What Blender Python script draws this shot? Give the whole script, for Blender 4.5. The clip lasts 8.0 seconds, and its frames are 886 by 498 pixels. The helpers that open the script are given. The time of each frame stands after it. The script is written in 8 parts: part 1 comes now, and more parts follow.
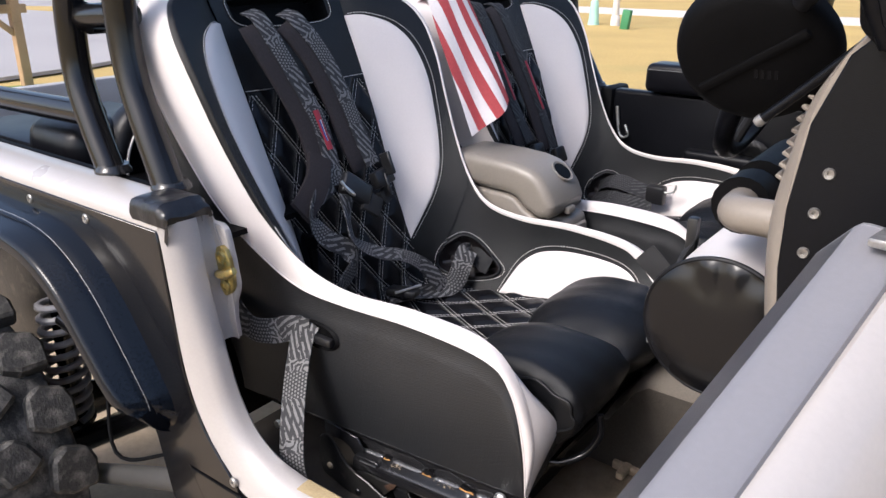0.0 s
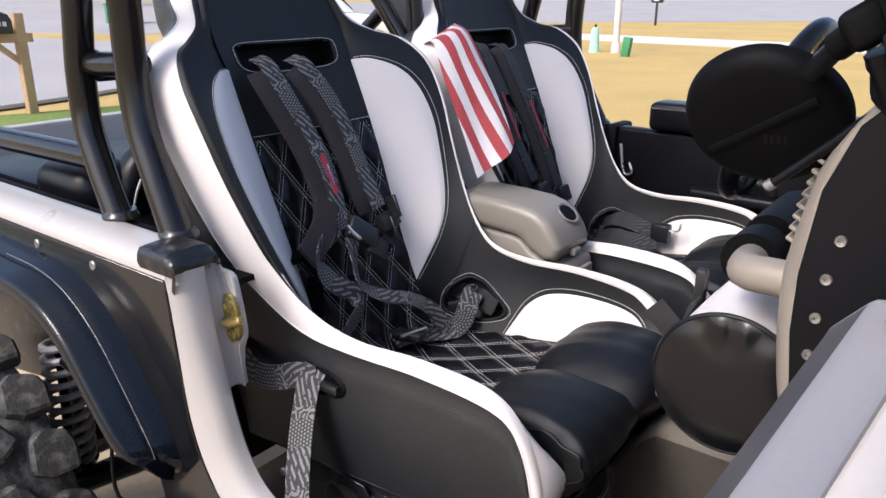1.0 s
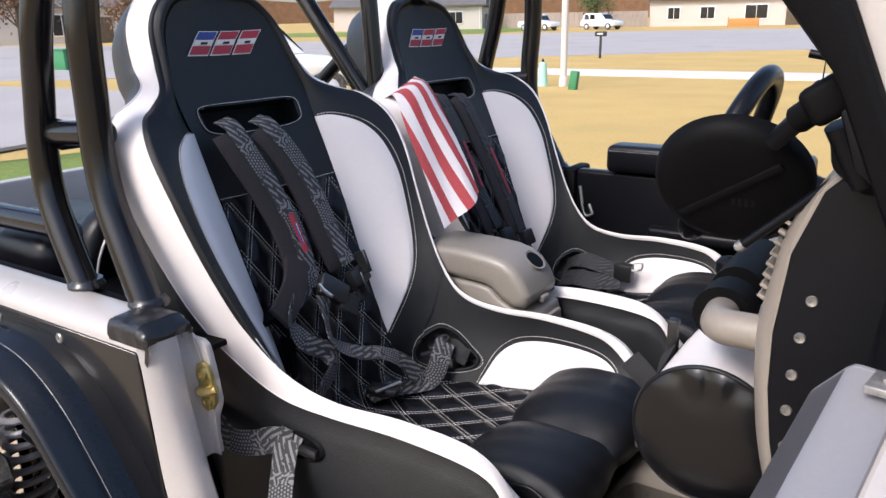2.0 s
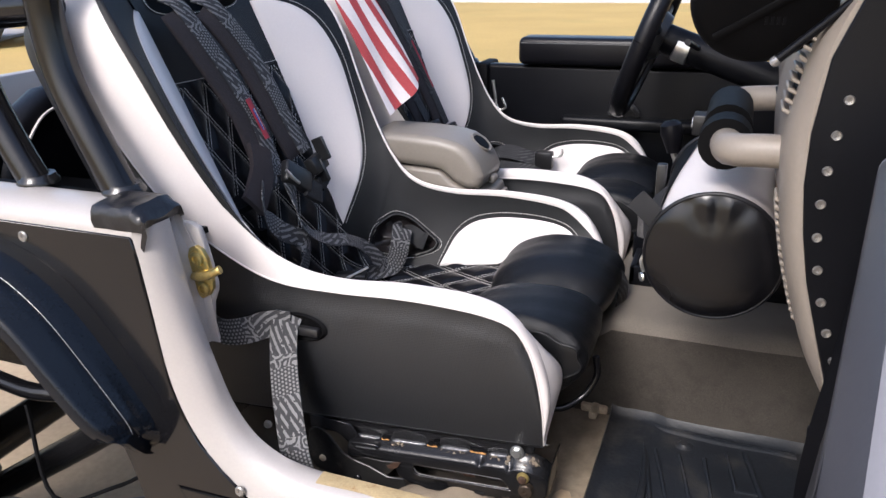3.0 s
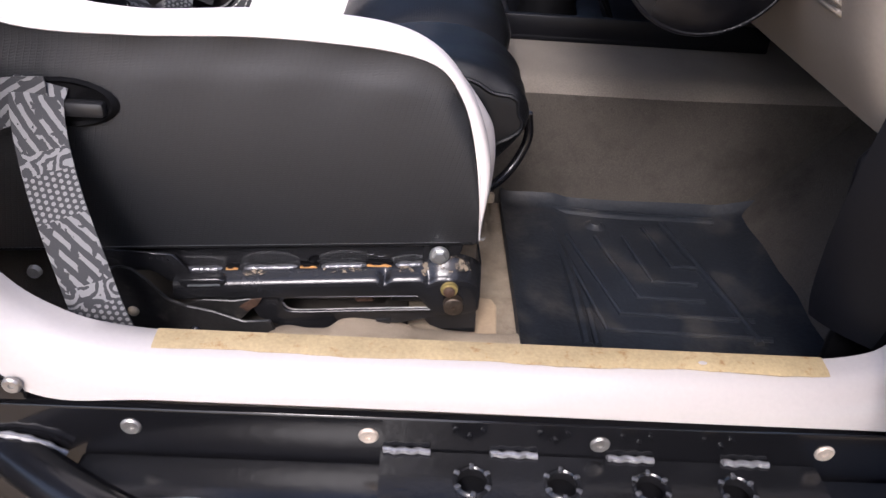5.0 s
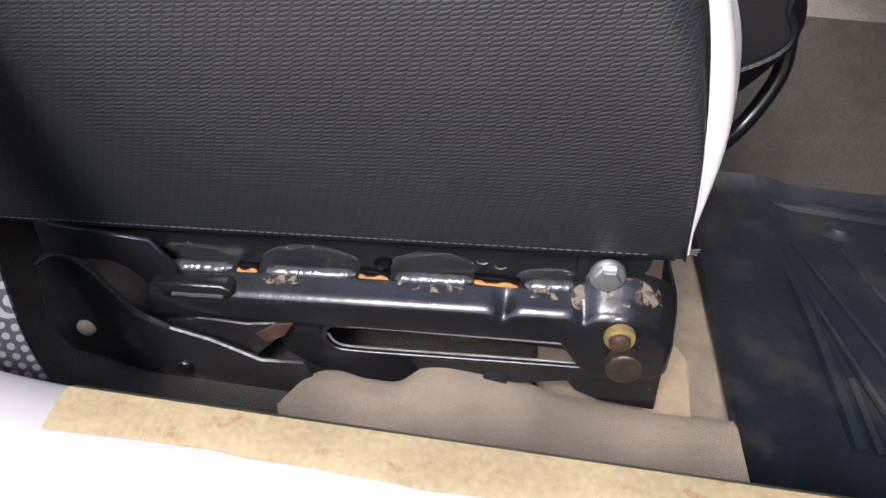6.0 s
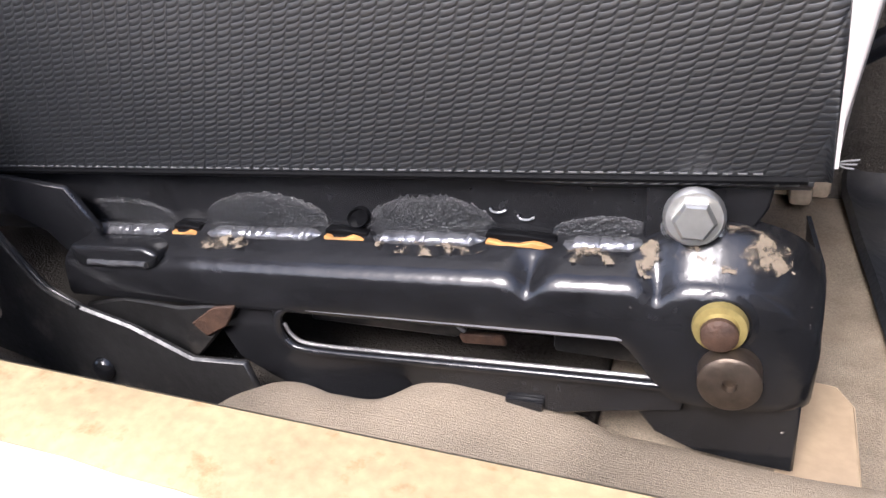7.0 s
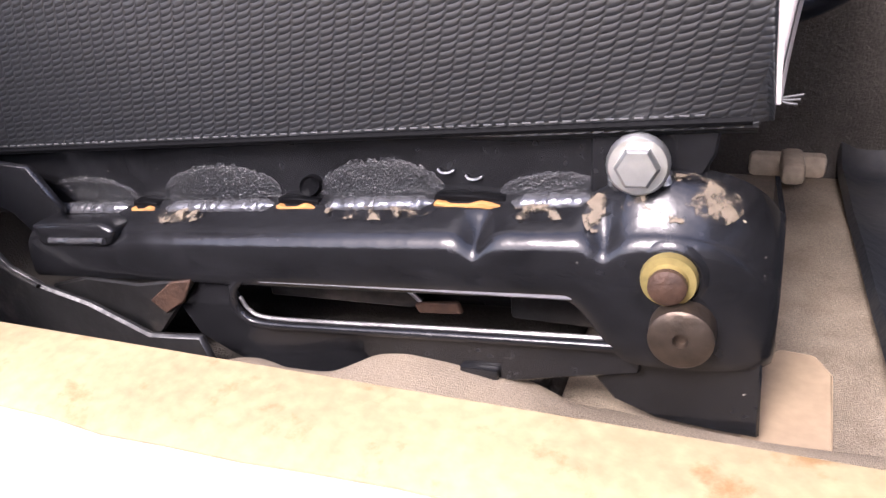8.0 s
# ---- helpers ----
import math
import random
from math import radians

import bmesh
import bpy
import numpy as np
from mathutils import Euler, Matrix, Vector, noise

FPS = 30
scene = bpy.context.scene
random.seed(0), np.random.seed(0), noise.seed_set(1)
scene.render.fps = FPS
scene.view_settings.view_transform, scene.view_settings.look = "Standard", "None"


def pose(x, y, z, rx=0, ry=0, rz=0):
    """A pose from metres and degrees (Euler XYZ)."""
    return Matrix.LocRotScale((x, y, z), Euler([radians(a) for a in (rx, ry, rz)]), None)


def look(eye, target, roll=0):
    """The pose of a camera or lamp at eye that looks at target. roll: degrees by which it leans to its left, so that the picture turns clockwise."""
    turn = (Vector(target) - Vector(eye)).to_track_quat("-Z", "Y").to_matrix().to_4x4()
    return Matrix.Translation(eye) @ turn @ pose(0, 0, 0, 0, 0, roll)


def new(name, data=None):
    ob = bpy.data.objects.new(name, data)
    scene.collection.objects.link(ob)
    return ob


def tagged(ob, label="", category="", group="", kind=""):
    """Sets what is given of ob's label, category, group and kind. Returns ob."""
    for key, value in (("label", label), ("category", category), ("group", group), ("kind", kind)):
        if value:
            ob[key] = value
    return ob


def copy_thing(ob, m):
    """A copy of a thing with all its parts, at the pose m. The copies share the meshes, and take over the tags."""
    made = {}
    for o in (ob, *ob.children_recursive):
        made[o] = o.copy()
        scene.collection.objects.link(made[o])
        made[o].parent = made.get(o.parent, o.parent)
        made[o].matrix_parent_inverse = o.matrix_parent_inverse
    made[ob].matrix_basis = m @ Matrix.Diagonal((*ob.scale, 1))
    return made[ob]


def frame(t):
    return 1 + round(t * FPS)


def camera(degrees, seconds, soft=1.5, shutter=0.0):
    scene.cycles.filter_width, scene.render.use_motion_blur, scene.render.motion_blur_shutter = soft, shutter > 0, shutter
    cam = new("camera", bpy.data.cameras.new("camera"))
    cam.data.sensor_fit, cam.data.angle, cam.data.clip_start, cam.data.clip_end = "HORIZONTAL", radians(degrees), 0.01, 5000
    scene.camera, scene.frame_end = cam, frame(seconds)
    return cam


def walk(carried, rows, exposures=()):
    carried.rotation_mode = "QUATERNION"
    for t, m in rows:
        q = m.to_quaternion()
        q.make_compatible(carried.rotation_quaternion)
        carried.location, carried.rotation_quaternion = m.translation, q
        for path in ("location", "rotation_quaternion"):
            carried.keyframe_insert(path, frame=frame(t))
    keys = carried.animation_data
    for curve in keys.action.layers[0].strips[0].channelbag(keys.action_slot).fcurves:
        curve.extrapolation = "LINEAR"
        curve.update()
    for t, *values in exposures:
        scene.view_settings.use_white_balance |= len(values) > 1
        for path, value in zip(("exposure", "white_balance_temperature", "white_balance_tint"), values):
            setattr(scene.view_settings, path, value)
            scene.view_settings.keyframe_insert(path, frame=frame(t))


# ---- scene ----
cam = camera(60.9, 8.0)
PATH = [
    (0, (0.1, -0.577, 1.494), (-1.032, 0.911, 0.782), 0.2),
    (0.5, (0.092, -0.573, 1.49), (-1.041, 0.914, 0.781), 0.3),
    (1, (0.085, -0.572, 1.529), (-1.063, 0.93, 0.877), 0.2),
    (1.2, (0.08, -0.577, 1.55), (-1.07, 0.937, 0.929), -0.0),
    (2.3, (0.048, -0.592, 1.568), (-0.955, 1.041, 0.996), -1.3),
    (2.5, (0.026, -0.613, 1.555), (-0.907, 1.049, 0.949), -1.4),
    (3, (-0.122, -0.735, 1.474), (-0.808, 0.993, 0.738), -1.3),
    (3.5, (-0.203, -0.794, 1.434), (-0.586, 0.956, 0.544), -0.1),
    (4, (-0.281, -0.75, 1.39), (-0.334, 0.981, 0.389), 2.5),
    (4.2, (-0.349, -0.73, 1.382), (-0.285, 0.978, 0.343), 2.9),
    (5.3, (-0.406, -0.376, 1.15), (-0.343, 1.283, 0.035), 5.1),
    (5.5, (-0.409, -0.314, 1.116), (-0.432, 1.338, -0.011), 4.3),
    (6, (-0.43, -0.175, 1.03), (-0.619, 1.438, -0.137), 3.0),
    (6.5, (-0.363, -0.113, 0.946), (-0.825, 1.547, -0.071), -0.7),
    (7, (-0.374, -0.069, 0.874), (-0.997, 1.612, -0.014), -2.5),
    (7.5, (-0.361, -0.063, 0.851), (-1.091, 1.6, 0.014), -4.5),
    (8, (-0.344, -0.061, 0.848), (-1.047, 1.616, 0.015), -4.5),
]
EXPOSURES = [(0.0, 1.16, 6200, 13), (3.0, 1.12, 6100, 13), (4.2, 1.14, 6050, 13), (5.3, 1.30, 6000, 20), (6.5, 1.58, 5800, 10), (7.2, 2.04, 6000, 19), (8.0, 2.10, 6050, 24)]
walk(cam, [(t, look(eye, target, roll)) for t, eye, target, roll in PATH], EXPOSURES)

# ---- light ----
world = bpy.data.worlds.new("sky")
scene.world = world
world.use_nodes = True
wn = world.node_tree
sky = wn.nodes.new("ShaderNodeTexSky")
sky.sky_type, sky.sun_disc = "NISHITA", False
sky.sun_elevation, sky.sun_rotation = radians(44), radians(194)
sky.dust_density, sky.air_density = 3.0, 1.0
wn.nodes["Background"].inputs["Strength"].default_value = 0.132
wn.links.new(sky.outputs["Color"], wn.nodes["Background"].inputs["Color"])
sun_data = bpy.data.lights.new("sun", "SUN")
sun_data.energy, sun_data.angle, sun_data.color = 1.42, radians(20), (1.0, 0.95, 0.88)
sun = new("sun", sun_data)
sun.matrix_world = look((0, 0, 0), (0.174, 0.698, -0.695))


# ---- materials ----
def shader(name, color, rough=0.5, metal=0.0, vary=0.12, scale=6.0, fine=220.0, bump=0.0, bump_scale=300.0, coat=0.0,
           stain=None, stain_at=(0.55, 0.75), stain_scale=9.0, spec=0.5, rough_vary=0.08):
    """Principled surface with colour drift at a large and a fine scale, stains and a fine relief."""
    m = bpy.data.materials.new(name)
    m.use_nodes = True
    nt = m.node_tree
    b = nt.nodes["Principled BSDF"]
    co = nt.nodes.new("ShaderNodeTexCoord")
    n1, n2 = nt.nodes.new("ShaderNodeTexNoise"), nt.nodes.new("ShaderNodeTexNoise")
    for n, sc in ((n1, scale), (n2, fine)):
        n.inputs["Scale"].default_value, n.inputs["Detail"].default_value = sc, 5
        nt.links.new(co.outputs["Object"], n.inputs["Vector"])
    mix = nt.nodes.new("ShaderNodeMath")
    mix.operation = "MULTIPLY_ADD"
    mix.inputs[1].default_value = 0.5
    nt.links.new(n2.outputs["Fac"], mix.inputs[0])
    half = nt.nodes.new("ShaderNodeMath")
    half.operation, half.inputs[1].default_value = "MULTIPLY", 0.5
    nt.links.new(n1.outputs["Fac"], half.inputs[0])
    nt.links.new(half.outputs[0], mix.inputs[2])
    ramp = nt.nodes.new("ShaderNodeValToRGB")
    e = ramp.color_ramp.elements
    e[0].position, e[1].position = 0.32, 0.68
    e[0].color = (*[c * (1 - vary) for c in color], 1)
    e[1].color = (*[min(1, c * (1 + vary)) for c in color], 1)
    nt.links.new(mix.outputs[0], ramp.inputs["Fac"])
    out = ramp.outputs["Color"]
    if stain:
        n3 = nt.nodes.new("ShaderNodeTexNoise")
        n3.inputs["Scale"].default_value, n3.inputs["Detail"].default_value, n3.inputs["Roughness"].default_value = stain_scale, 8, 0.65
        nt.links.new(co.outputs["Object"], n3.inputs["Vector"])
        r3 = nt.nodes.new("ShaderNodeMapRange")
        r3.inputs["From Min"].default_value, r3.inputs["From Max"].default_value = stain_at
        nt.links.new(n3.outputs["Fac"], r3.inputs["Value"])
        mx = nt.nodes.new("ShaderNodeMix")
        mx.data_type = "RGBA"
        mx.inputs[7].default_value = (*stain, 1)
        nt.links.new(r3.outputs["Result"], mx.inputs["Factor"])
        nt.links.new(out, mx.inputs[6])
        out = mx.outputs[2]
    nt.links.new(out, b.inputs["Base Color"])
    rr = nt.nodes.new("ShaderNodeMapRange")
    rr.inputs["To Min"].default_value, rr.inputs["To Max"].default_value = max(0.02, rough - rough_vary), min(1, rough + rough_vary)
    nt.links.new(n1.outputs["Fac"], rr.inputs["Value"])
    nt.links.new(rr.outputs["Result"], b.inputs["Roughness"])
    b.inputs["Metallic"].default_value = metal
    b.inputs["Coat Weight"].default_value = coat
    b.inputs["Coat Roughness"].default_value = 0.06
    b.inputs["Specular IOR Level"].default_value = spec
    if bump:
        n4 = nt.nodes.new("ShaderNodeTexNoise")
        n4.inputs["Scale"].default_value, n4.inputs["Detail"].default_value = bump_scale, 4
        nt.links.new(co.outputs["Object"], n4.inputs["Vector"])
        bp = nt.nodes.new("ShaderNodeBump")
        bp.inputs["Strength"].default_value, bp.inputs["Distance"].default_value = bump, 0.002
        nt.links.new(n4.outputs["Fac"], bp.inputs["Height"])
        nt.links.new(bp.outputs["Normal"], b.inputs["Normal"])
    return m


def calc(nt, op, a, b=None, c=None):
    """One arithmetic node; its inputs are sockets or numbers."""
    n = nt.nodes.new("ShaderNodeMath")
    n.operation = op
    for i, v in enumerate((a, b, c)):
        if v is None:
            continue
        if isinstance(v, (int, float)):
            n.inputs[i].default_value = v
        else:
            nt.links.new(v, n.inputs[i])
    return n.outputs[0]


def weave(name, color, rough=0.42, strength=0.36, size=1.0):
    """Vinyl embossed with slanted columns of short hooked dashes, on UVs in metres."""
    m = shader(name, color, rough, vary=0.15, scale=5)
    nt = m.node_tree
    b = nt.nodes["Principled BSDF"]
    uv, sep = nt.nodes.new("ShaderNodeTexCoord"), nt.nodes.new("ShaderNodeSeparateXYZ")
    nt.links.new(uv.outputs["UV"], sep.inputs[0])
    u, v = sep.outputs[0], sep.outputs[1]
    us = calc(nt, "DIVIDE", calc(nt, "MULTIPLY_ADD", v, -0.27, u), 0.0060 * size)
    fu = calc(nt, "FRACT", us)
    hook = calc(nt, "MULTIPLY", calc(nt, "POWER", fu, 3.0), 0.55)
    vs = calc(nt, "SUBTRACT", calc(nt, "DIVIDE", calc(nt, "MULTIPLY_ADD", u, -0.10, v), 0.0026 * size), hook)
    ridge = calc(nt, "SINE", calc(nt, "MULTIPLY", calc(nt, "FRACT", vs), math.pi))
    ends = calc(nt, "MULTIPLY", calc(nt, "PINGPONG", us, 0.5), 7.0)
    ends = calc(nt, "MINIMUM", ends, 1.0)
    h = calc(nt, "MULTIPLY", calc(nt, "POWER", ridge, 0.7), ends)
    bp = nt.nodes.new("ShaderNodeBump")
    bp.inputs["Strength"].default_value, bp.inputs["Distance"].default_value = strength, 0.0007 * size
    nt.links.new(h, bp.inputs["Height"])
    nt.links.new(bp.outputs["Normal"], b.inputs["Normal"])
    return m


def webbing(name, light, dark, rough=0.75):
    """Woven strap printed in turn with slanted bars, dense blots and rows of dots, on UVs in metres."""
    m = shader(name, dark, rough, vary=0.1)
    nt = m.node_tree
    b = nt.nodes["Principled BSDF"]
    uv, sep = nt.nodes.new("ShaderNodeTexCoord"), nt.nodes.new("ShaderNodeSeparateXYZ")
    nt.links.new(uv.outputs["UV"], sep.inputs[0])
    u, v = sep.outputs[0], sep.outputs[1]
    turn = calc(nt, "FRACT", calc(nt, "DIVIDE", v, 0.13))
    # slanted bars of uneven width
    ns = nt.nodes.new("ShaderNodeTexNoise")
    ns.inputs["Scale"].default_value, ns.inputs["Detail"].default_value = 90, 2
    nt.links.new(uv.outputs["UV"], ns.inputs["Vector"])
    slant = calc(nt, "ADD", calc(nt, "DIVIDE", calc(nt, "MULTIPLY_ADD", u, 1.9, v), 0.022), calc(nt, "MULTIPLY", ns.outputs["Fac"], 0.3))
    bars = calc(nt, "MULTIPLY", calc(nt, "GREATER_THAN", calc(nt, "PINGPONG", slant, 0.5), 0.27), calc(nt, "GREATER_THAN", calc(nt, "ADD", ns.outputs["Fac"], calc(nt, "MULTIPLY", calc(nt, "PINGPONG", calc(nt, "DIVIDE", u, 0.017), 0.5), 0.5)), 0.55))
    # curled blots
    vo = nt.nodes.new("ShaderNodeTexVoronoi")
    vo.inputs["Scale"].default_value = 38
    nt.links.new(uv.outputs["UV"], vo.inputs["Vector"])
    curls = calc(nt, "GREATER_THAN", calc(nt, "SINE", calc(nt, "MULTIPLY_ADD", vo.outputs["Distance"], 26.0, calc(nt, "MULTIPLY", ns.outputs["Fac"], 9.0))), 0.1)
    # rows of dots
    du = calc(nt, "SUBTRACT", calc(nt, "FRACT", calc(nt, "DIVIDE", u, 0.0062)), 0.5)
    dv = calc(nt, "SUBTRACT", calc(nt, "FRACT", calc(nt, "ADD", calc(nt, "DIVIDE", v, 0.0062), calc(nt, "MULTIPLY", calc(nt, "FLOOR", calc(nt, "DIVIDE", u, 0.0062)), 0.5))), 0.5)
    dots = calc(nt, "LESS_THAN", calc(nt, "SQRT", calc(nt, "ADD", calc(nt, "MULTIPLY", du, du), calc(nt, "MULTIPLY", dv, dv))), 0.33)
    one = calc(nt, "MULTIPLY", bars, calc(nt, "LESS_THAN", turn, 0.5))
    two = calc(nt, "MULTIPLY", curls, calc(nt, "MULTIPLY", calc(nt, "GREATER_THAN", turn, 0.5), calc(nt, "LESS_THAN", turn, 0.66)))
    three = calc(nt, "MULTIPLY", dots, calc(nt, "GREATER_THAN", turn, 0.66))
    pick = calc(nt, "ADD", one, calc(nt, "ADD", two, three))
    col = nt.nodes.new("ShaderNodeMix")
    col.data_type = "RGBA"
    nt.links.new(pick, col.inputs["Factor"])
    col.inputs[6].default_value, col.inputs[7].default_value = (*dark, 1), (*light, 1)
    nt.links.new(col.outputs[2], b.inputs["Base Color"])
    ck = nt.nodes.new("ShaderNodeTexChecker")
    ck.inputs["Scale"].default_value = 700
    nt.links.new(uv.outputs["UV"], ck.inputs["Vector"])
    bp = nt.nodes.new("ShaderNodeBump")
    bp.inputs["Strength"].default_value, bp.inputs["Distance"].default_value = 0.4, 0.0006
    nt.links.new(ck.outputs["Fac"], bp.inputs["Height"])
    nt.links.new(bp.outputs["Normal"], b.inputs["Normal"])
    return m


def spotted(m, scale, lo, hi):
    """Leaves a surface only where a noise is high, as scattered spots."""
    nt = m.node_tree
    co, ns, mr = nt.nodes.new("ShaderNodeTexCoord"), nt.nodes.new("ShaderNodeTexNoise"), nt.nodes.new("ShaderNodeMapRange")
    ns.inputs["Scale"].default_value, ns.inputs["Detail"].default_value, ns.inputs["Roughness"].default_value = scale, 6, 0.6
    nt.links.new(co.outputs["Object"], ns.inputs["Vector"])
    mr.inputs["From Min"].default_value, mr.inputs["From Max"].default_value = lo, hi
    nt.links.new(ns.outputs["Fac"], mr.inputs["Value"])
    nt.links.new(mr.outputs["Result"], nt.nodes["Principled BSDF"].inputs["Alpha"])
    return m


M_WHITE = shader("cream_white_paint", (0.405, 0.375, 0.353), 0.30, vary=0.04, coat=0.4, stain=(0.62, 0.53, 0.42), stain_at=(0.66, 0.9), bump=0.03, bump_scale=60)
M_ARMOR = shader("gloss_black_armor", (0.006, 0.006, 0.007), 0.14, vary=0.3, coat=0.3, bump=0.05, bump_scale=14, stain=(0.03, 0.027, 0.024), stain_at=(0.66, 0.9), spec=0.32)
M_CHASSIS = shader("black_chassis_paint", (0.010, 0.010, 0.011), 0.22, vary=0.3, bump=0.18, bump_scale=90, stain=(0.10, 0.085, 0.065), stain_at=(0.66, 0.85), spec=0.6)
M_BASE = shader("gloss_black_base_paint", (0.011, 0.011, 0.012), 0.20, vary=0.5, scale=30, bump=0.16, bump_scale=130, stain=(0.30, 0.27, 0.23), stain_at=(0.70, 0.735), stain_scale=210, spec=0.5, rough_vary=0.09)
M_BASE_DUST = spotted(shader("loose_tan_dust", (0.15, 0.118, 0.082), 0.8, vary=0.35, scale=60, bump=0.3, bump_scale=400), 130.0, 0.50, 0.60)
M_STEELPIPE = shader("dull_steel_pipe", (0.075, 0.073, 0.07), 0.4, 0.3, vary=0.2, bump=0.1)
M_LUMP = shader("crinkled_black_paint", (0.010, 0.010, 0.011), 0.15, vary=0.4, bump=0.6, bump_scale=1000, spec=0.6)
M_DUSTY = shader("dusty_black_steel", (0.016, 0.0155, 0.015), 0.34, vary=0.5, scale=20, bump=0.3, bump_scale=120, stain=(0.12, 0.103, 0.085), stain_at=(0.54, 0.78), stain_scale=28)
M_SLIDE = shader("worn_slide_steel", (0.30, 0.29, 0.285), 0.32, 0.6, vary=0.4, scale=40, bump=0.2, bump_scale=300)
# Black satin raised to grey: the sky's sheen is put into the colour.
M_TRIM = shader("lit_grey_black_satin", (0.20, 0.195, 0.206), 0.40, vary=0.04, spec=0.55, bump=0.10, bump_scale=900)
M_TUBE = shader("satin_black_tube", (0.005, 0.005, 0.006), 0.2, vary=0.25, bump=0.08, bump_scale=40, spec=0.42)
M_FLARE = shader("blue_black_flare", (0.005, 0.007, 0.011), 0.15, vary=0.25, bump=0.05, bump_scale=30, stain=(0.05, 0.055, 0.06), stain_at=(0.66, 0.9), spec=0.26)
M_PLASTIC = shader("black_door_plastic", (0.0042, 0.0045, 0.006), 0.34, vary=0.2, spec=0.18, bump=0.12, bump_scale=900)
# Same trim on the facet turned from the sky, shaded by colour.
M_LIP = shader("shaded_satin_trim_lip", (0.045, 0.045, 0.052), 0.40, vary=0.1, spec=0.45, bump=0.10, bump_scale=900)
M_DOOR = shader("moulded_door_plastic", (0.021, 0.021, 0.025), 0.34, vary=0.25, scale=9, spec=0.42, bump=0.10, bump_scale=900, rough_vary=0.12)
M_TAPE = shader("creased_cloth_tape", (0.010, 0.010, 0.012), 0.30, vary=0.5, scale=40, spec=0.5, bump=0.6, bump_scale=60)
M_BAGEND = shader("shiny_black_vinyl", (0.0035, 0.0035, 0.0045), 0.27, vary=0.2, spec=0.42, bump=0.22, bump_scale=26)
M_MATTE = shader("matte_black_trim", (0.0035, 0.0035, 0.004), 0.55, vary=0.2, spec=0.07, bump=0.15, bump_scale=500)
M_VINYL = shader("smooth_black_vinyl", (0.004, 0.004, 0.0055), 0.31, vary=0.2, spec=0.26, bump=0.25, bump_scale=420)
M_WEAVE = weave("embossed_black_vinyl", (0.0115, 0.0122, 0.0138), 0.42)
M_WEAVE.node_tree.nodes["Principled BSDF"].inputs["Specular IOR Level"].default_value = 0.62
M_CARBON = weave("fine_ribbed_black_vinyl", (0.0040, 0.0043, 0.0052), 0.40, 0.5, 0.55)
M_CARBON.node_tree.nodes["Principled BSDF"].inputs["Specular IOR Level"].default_value = 0.34
M_WVINYL = shader("white_vinyl", (0.66, 0.612, 0.592), 0.42, vary=0.03, bump=0.12, bump_scale=500)
M_STITCH = shader("white_thread", (0.60, 0.58, 0.55), 0.8, vary=0.1)
M_STITCH_DARK = shader("grey_thread", (0.12, 0.12, 0.12), 0.8, vary=0.1)
M_PAD = shader("brown_black_pad_cloth", (0.022, 0.0165, 0.0175), 0.85, vary=0.3, bump=0.5, bump_scale=900)
M_WEB = webbing("printed_grey_webbing", (0.16, 0.157, 0.157), (0.022, 0.022, 0.024))
M_WEB_DARK = webbing("printed_dark_webbing", (0.05, 0.05, 0.053), (0.012, 0.012, 0.014))
M_LINING = shader("crumpled_brown_black_lining", (0.016, 0.013, 0.013), 0.3, vary=0.3, spec=0.45, bump=0.8, bump_scale=60)
M_BLACKWEB = shader("black_webbing", (0.012, 0.012, 0.013), 0.8, bump=0.4, bump_scale=1100)
M_BUCKLE = shader("black_buckle_plastic", (0.012, 0.012, 0.013), 0.35, vary=0.2)
M_TAN = shader("taupe_dash_plastic", (0.23, 0.198, 0.165), 0.45, vary=0.07, bump=0.15, bump_scale=1100)
M_TANLID = shader("taupe_console_plastic", (0.22, 0.195, 0.165), 0.38, vary=0.07, bump=0.12, bump_scale=1100)
# Shade of floor, toe board and tunnel sides put into this darker taupe.
M_CARPET = shader("shaded_taupe_carpet", (0.070, 0.062, 0.053), 0.95, vary=0.3, scale=9, fine=500, bump=0.9, bump_scale=650, stain=(0.024, 0.021, 0.018), stain_at=(0.5, 0.8), spec=0.1)
# Same taupe, made paler for the light falling on the tunnel top.
M_CARPET_TOP = shader("lit_taupe_carpet", (0.155, 0.137, 0.115), 0.95, vary=0.25, scale=9, fine=500, bump=0.8, bump_scale=650, spec=0.1)
# Open floor: daylight put into a paler taupe, with its own stains.
M_CARPET_FLOOR = shader("worn_lit_floor_carpet", (0.29, 0.238, 0.175), 0.95, vary=0.45, scale=22, fine=1300, bump=0.6, bump_scale=1900, spec=0.1, stain=(0.19, 0.145, 0.10), stain_at=(0.5, 0.8), stain_scale=16)
M_CARPET_WORN = shader("ribbed_carpet_offcut", (0.36, 0.292, 0.212), 0.95, vary=0.45, scale=14, fine=1600, bump=0.6, bump_scale=2200, spec=0.1)


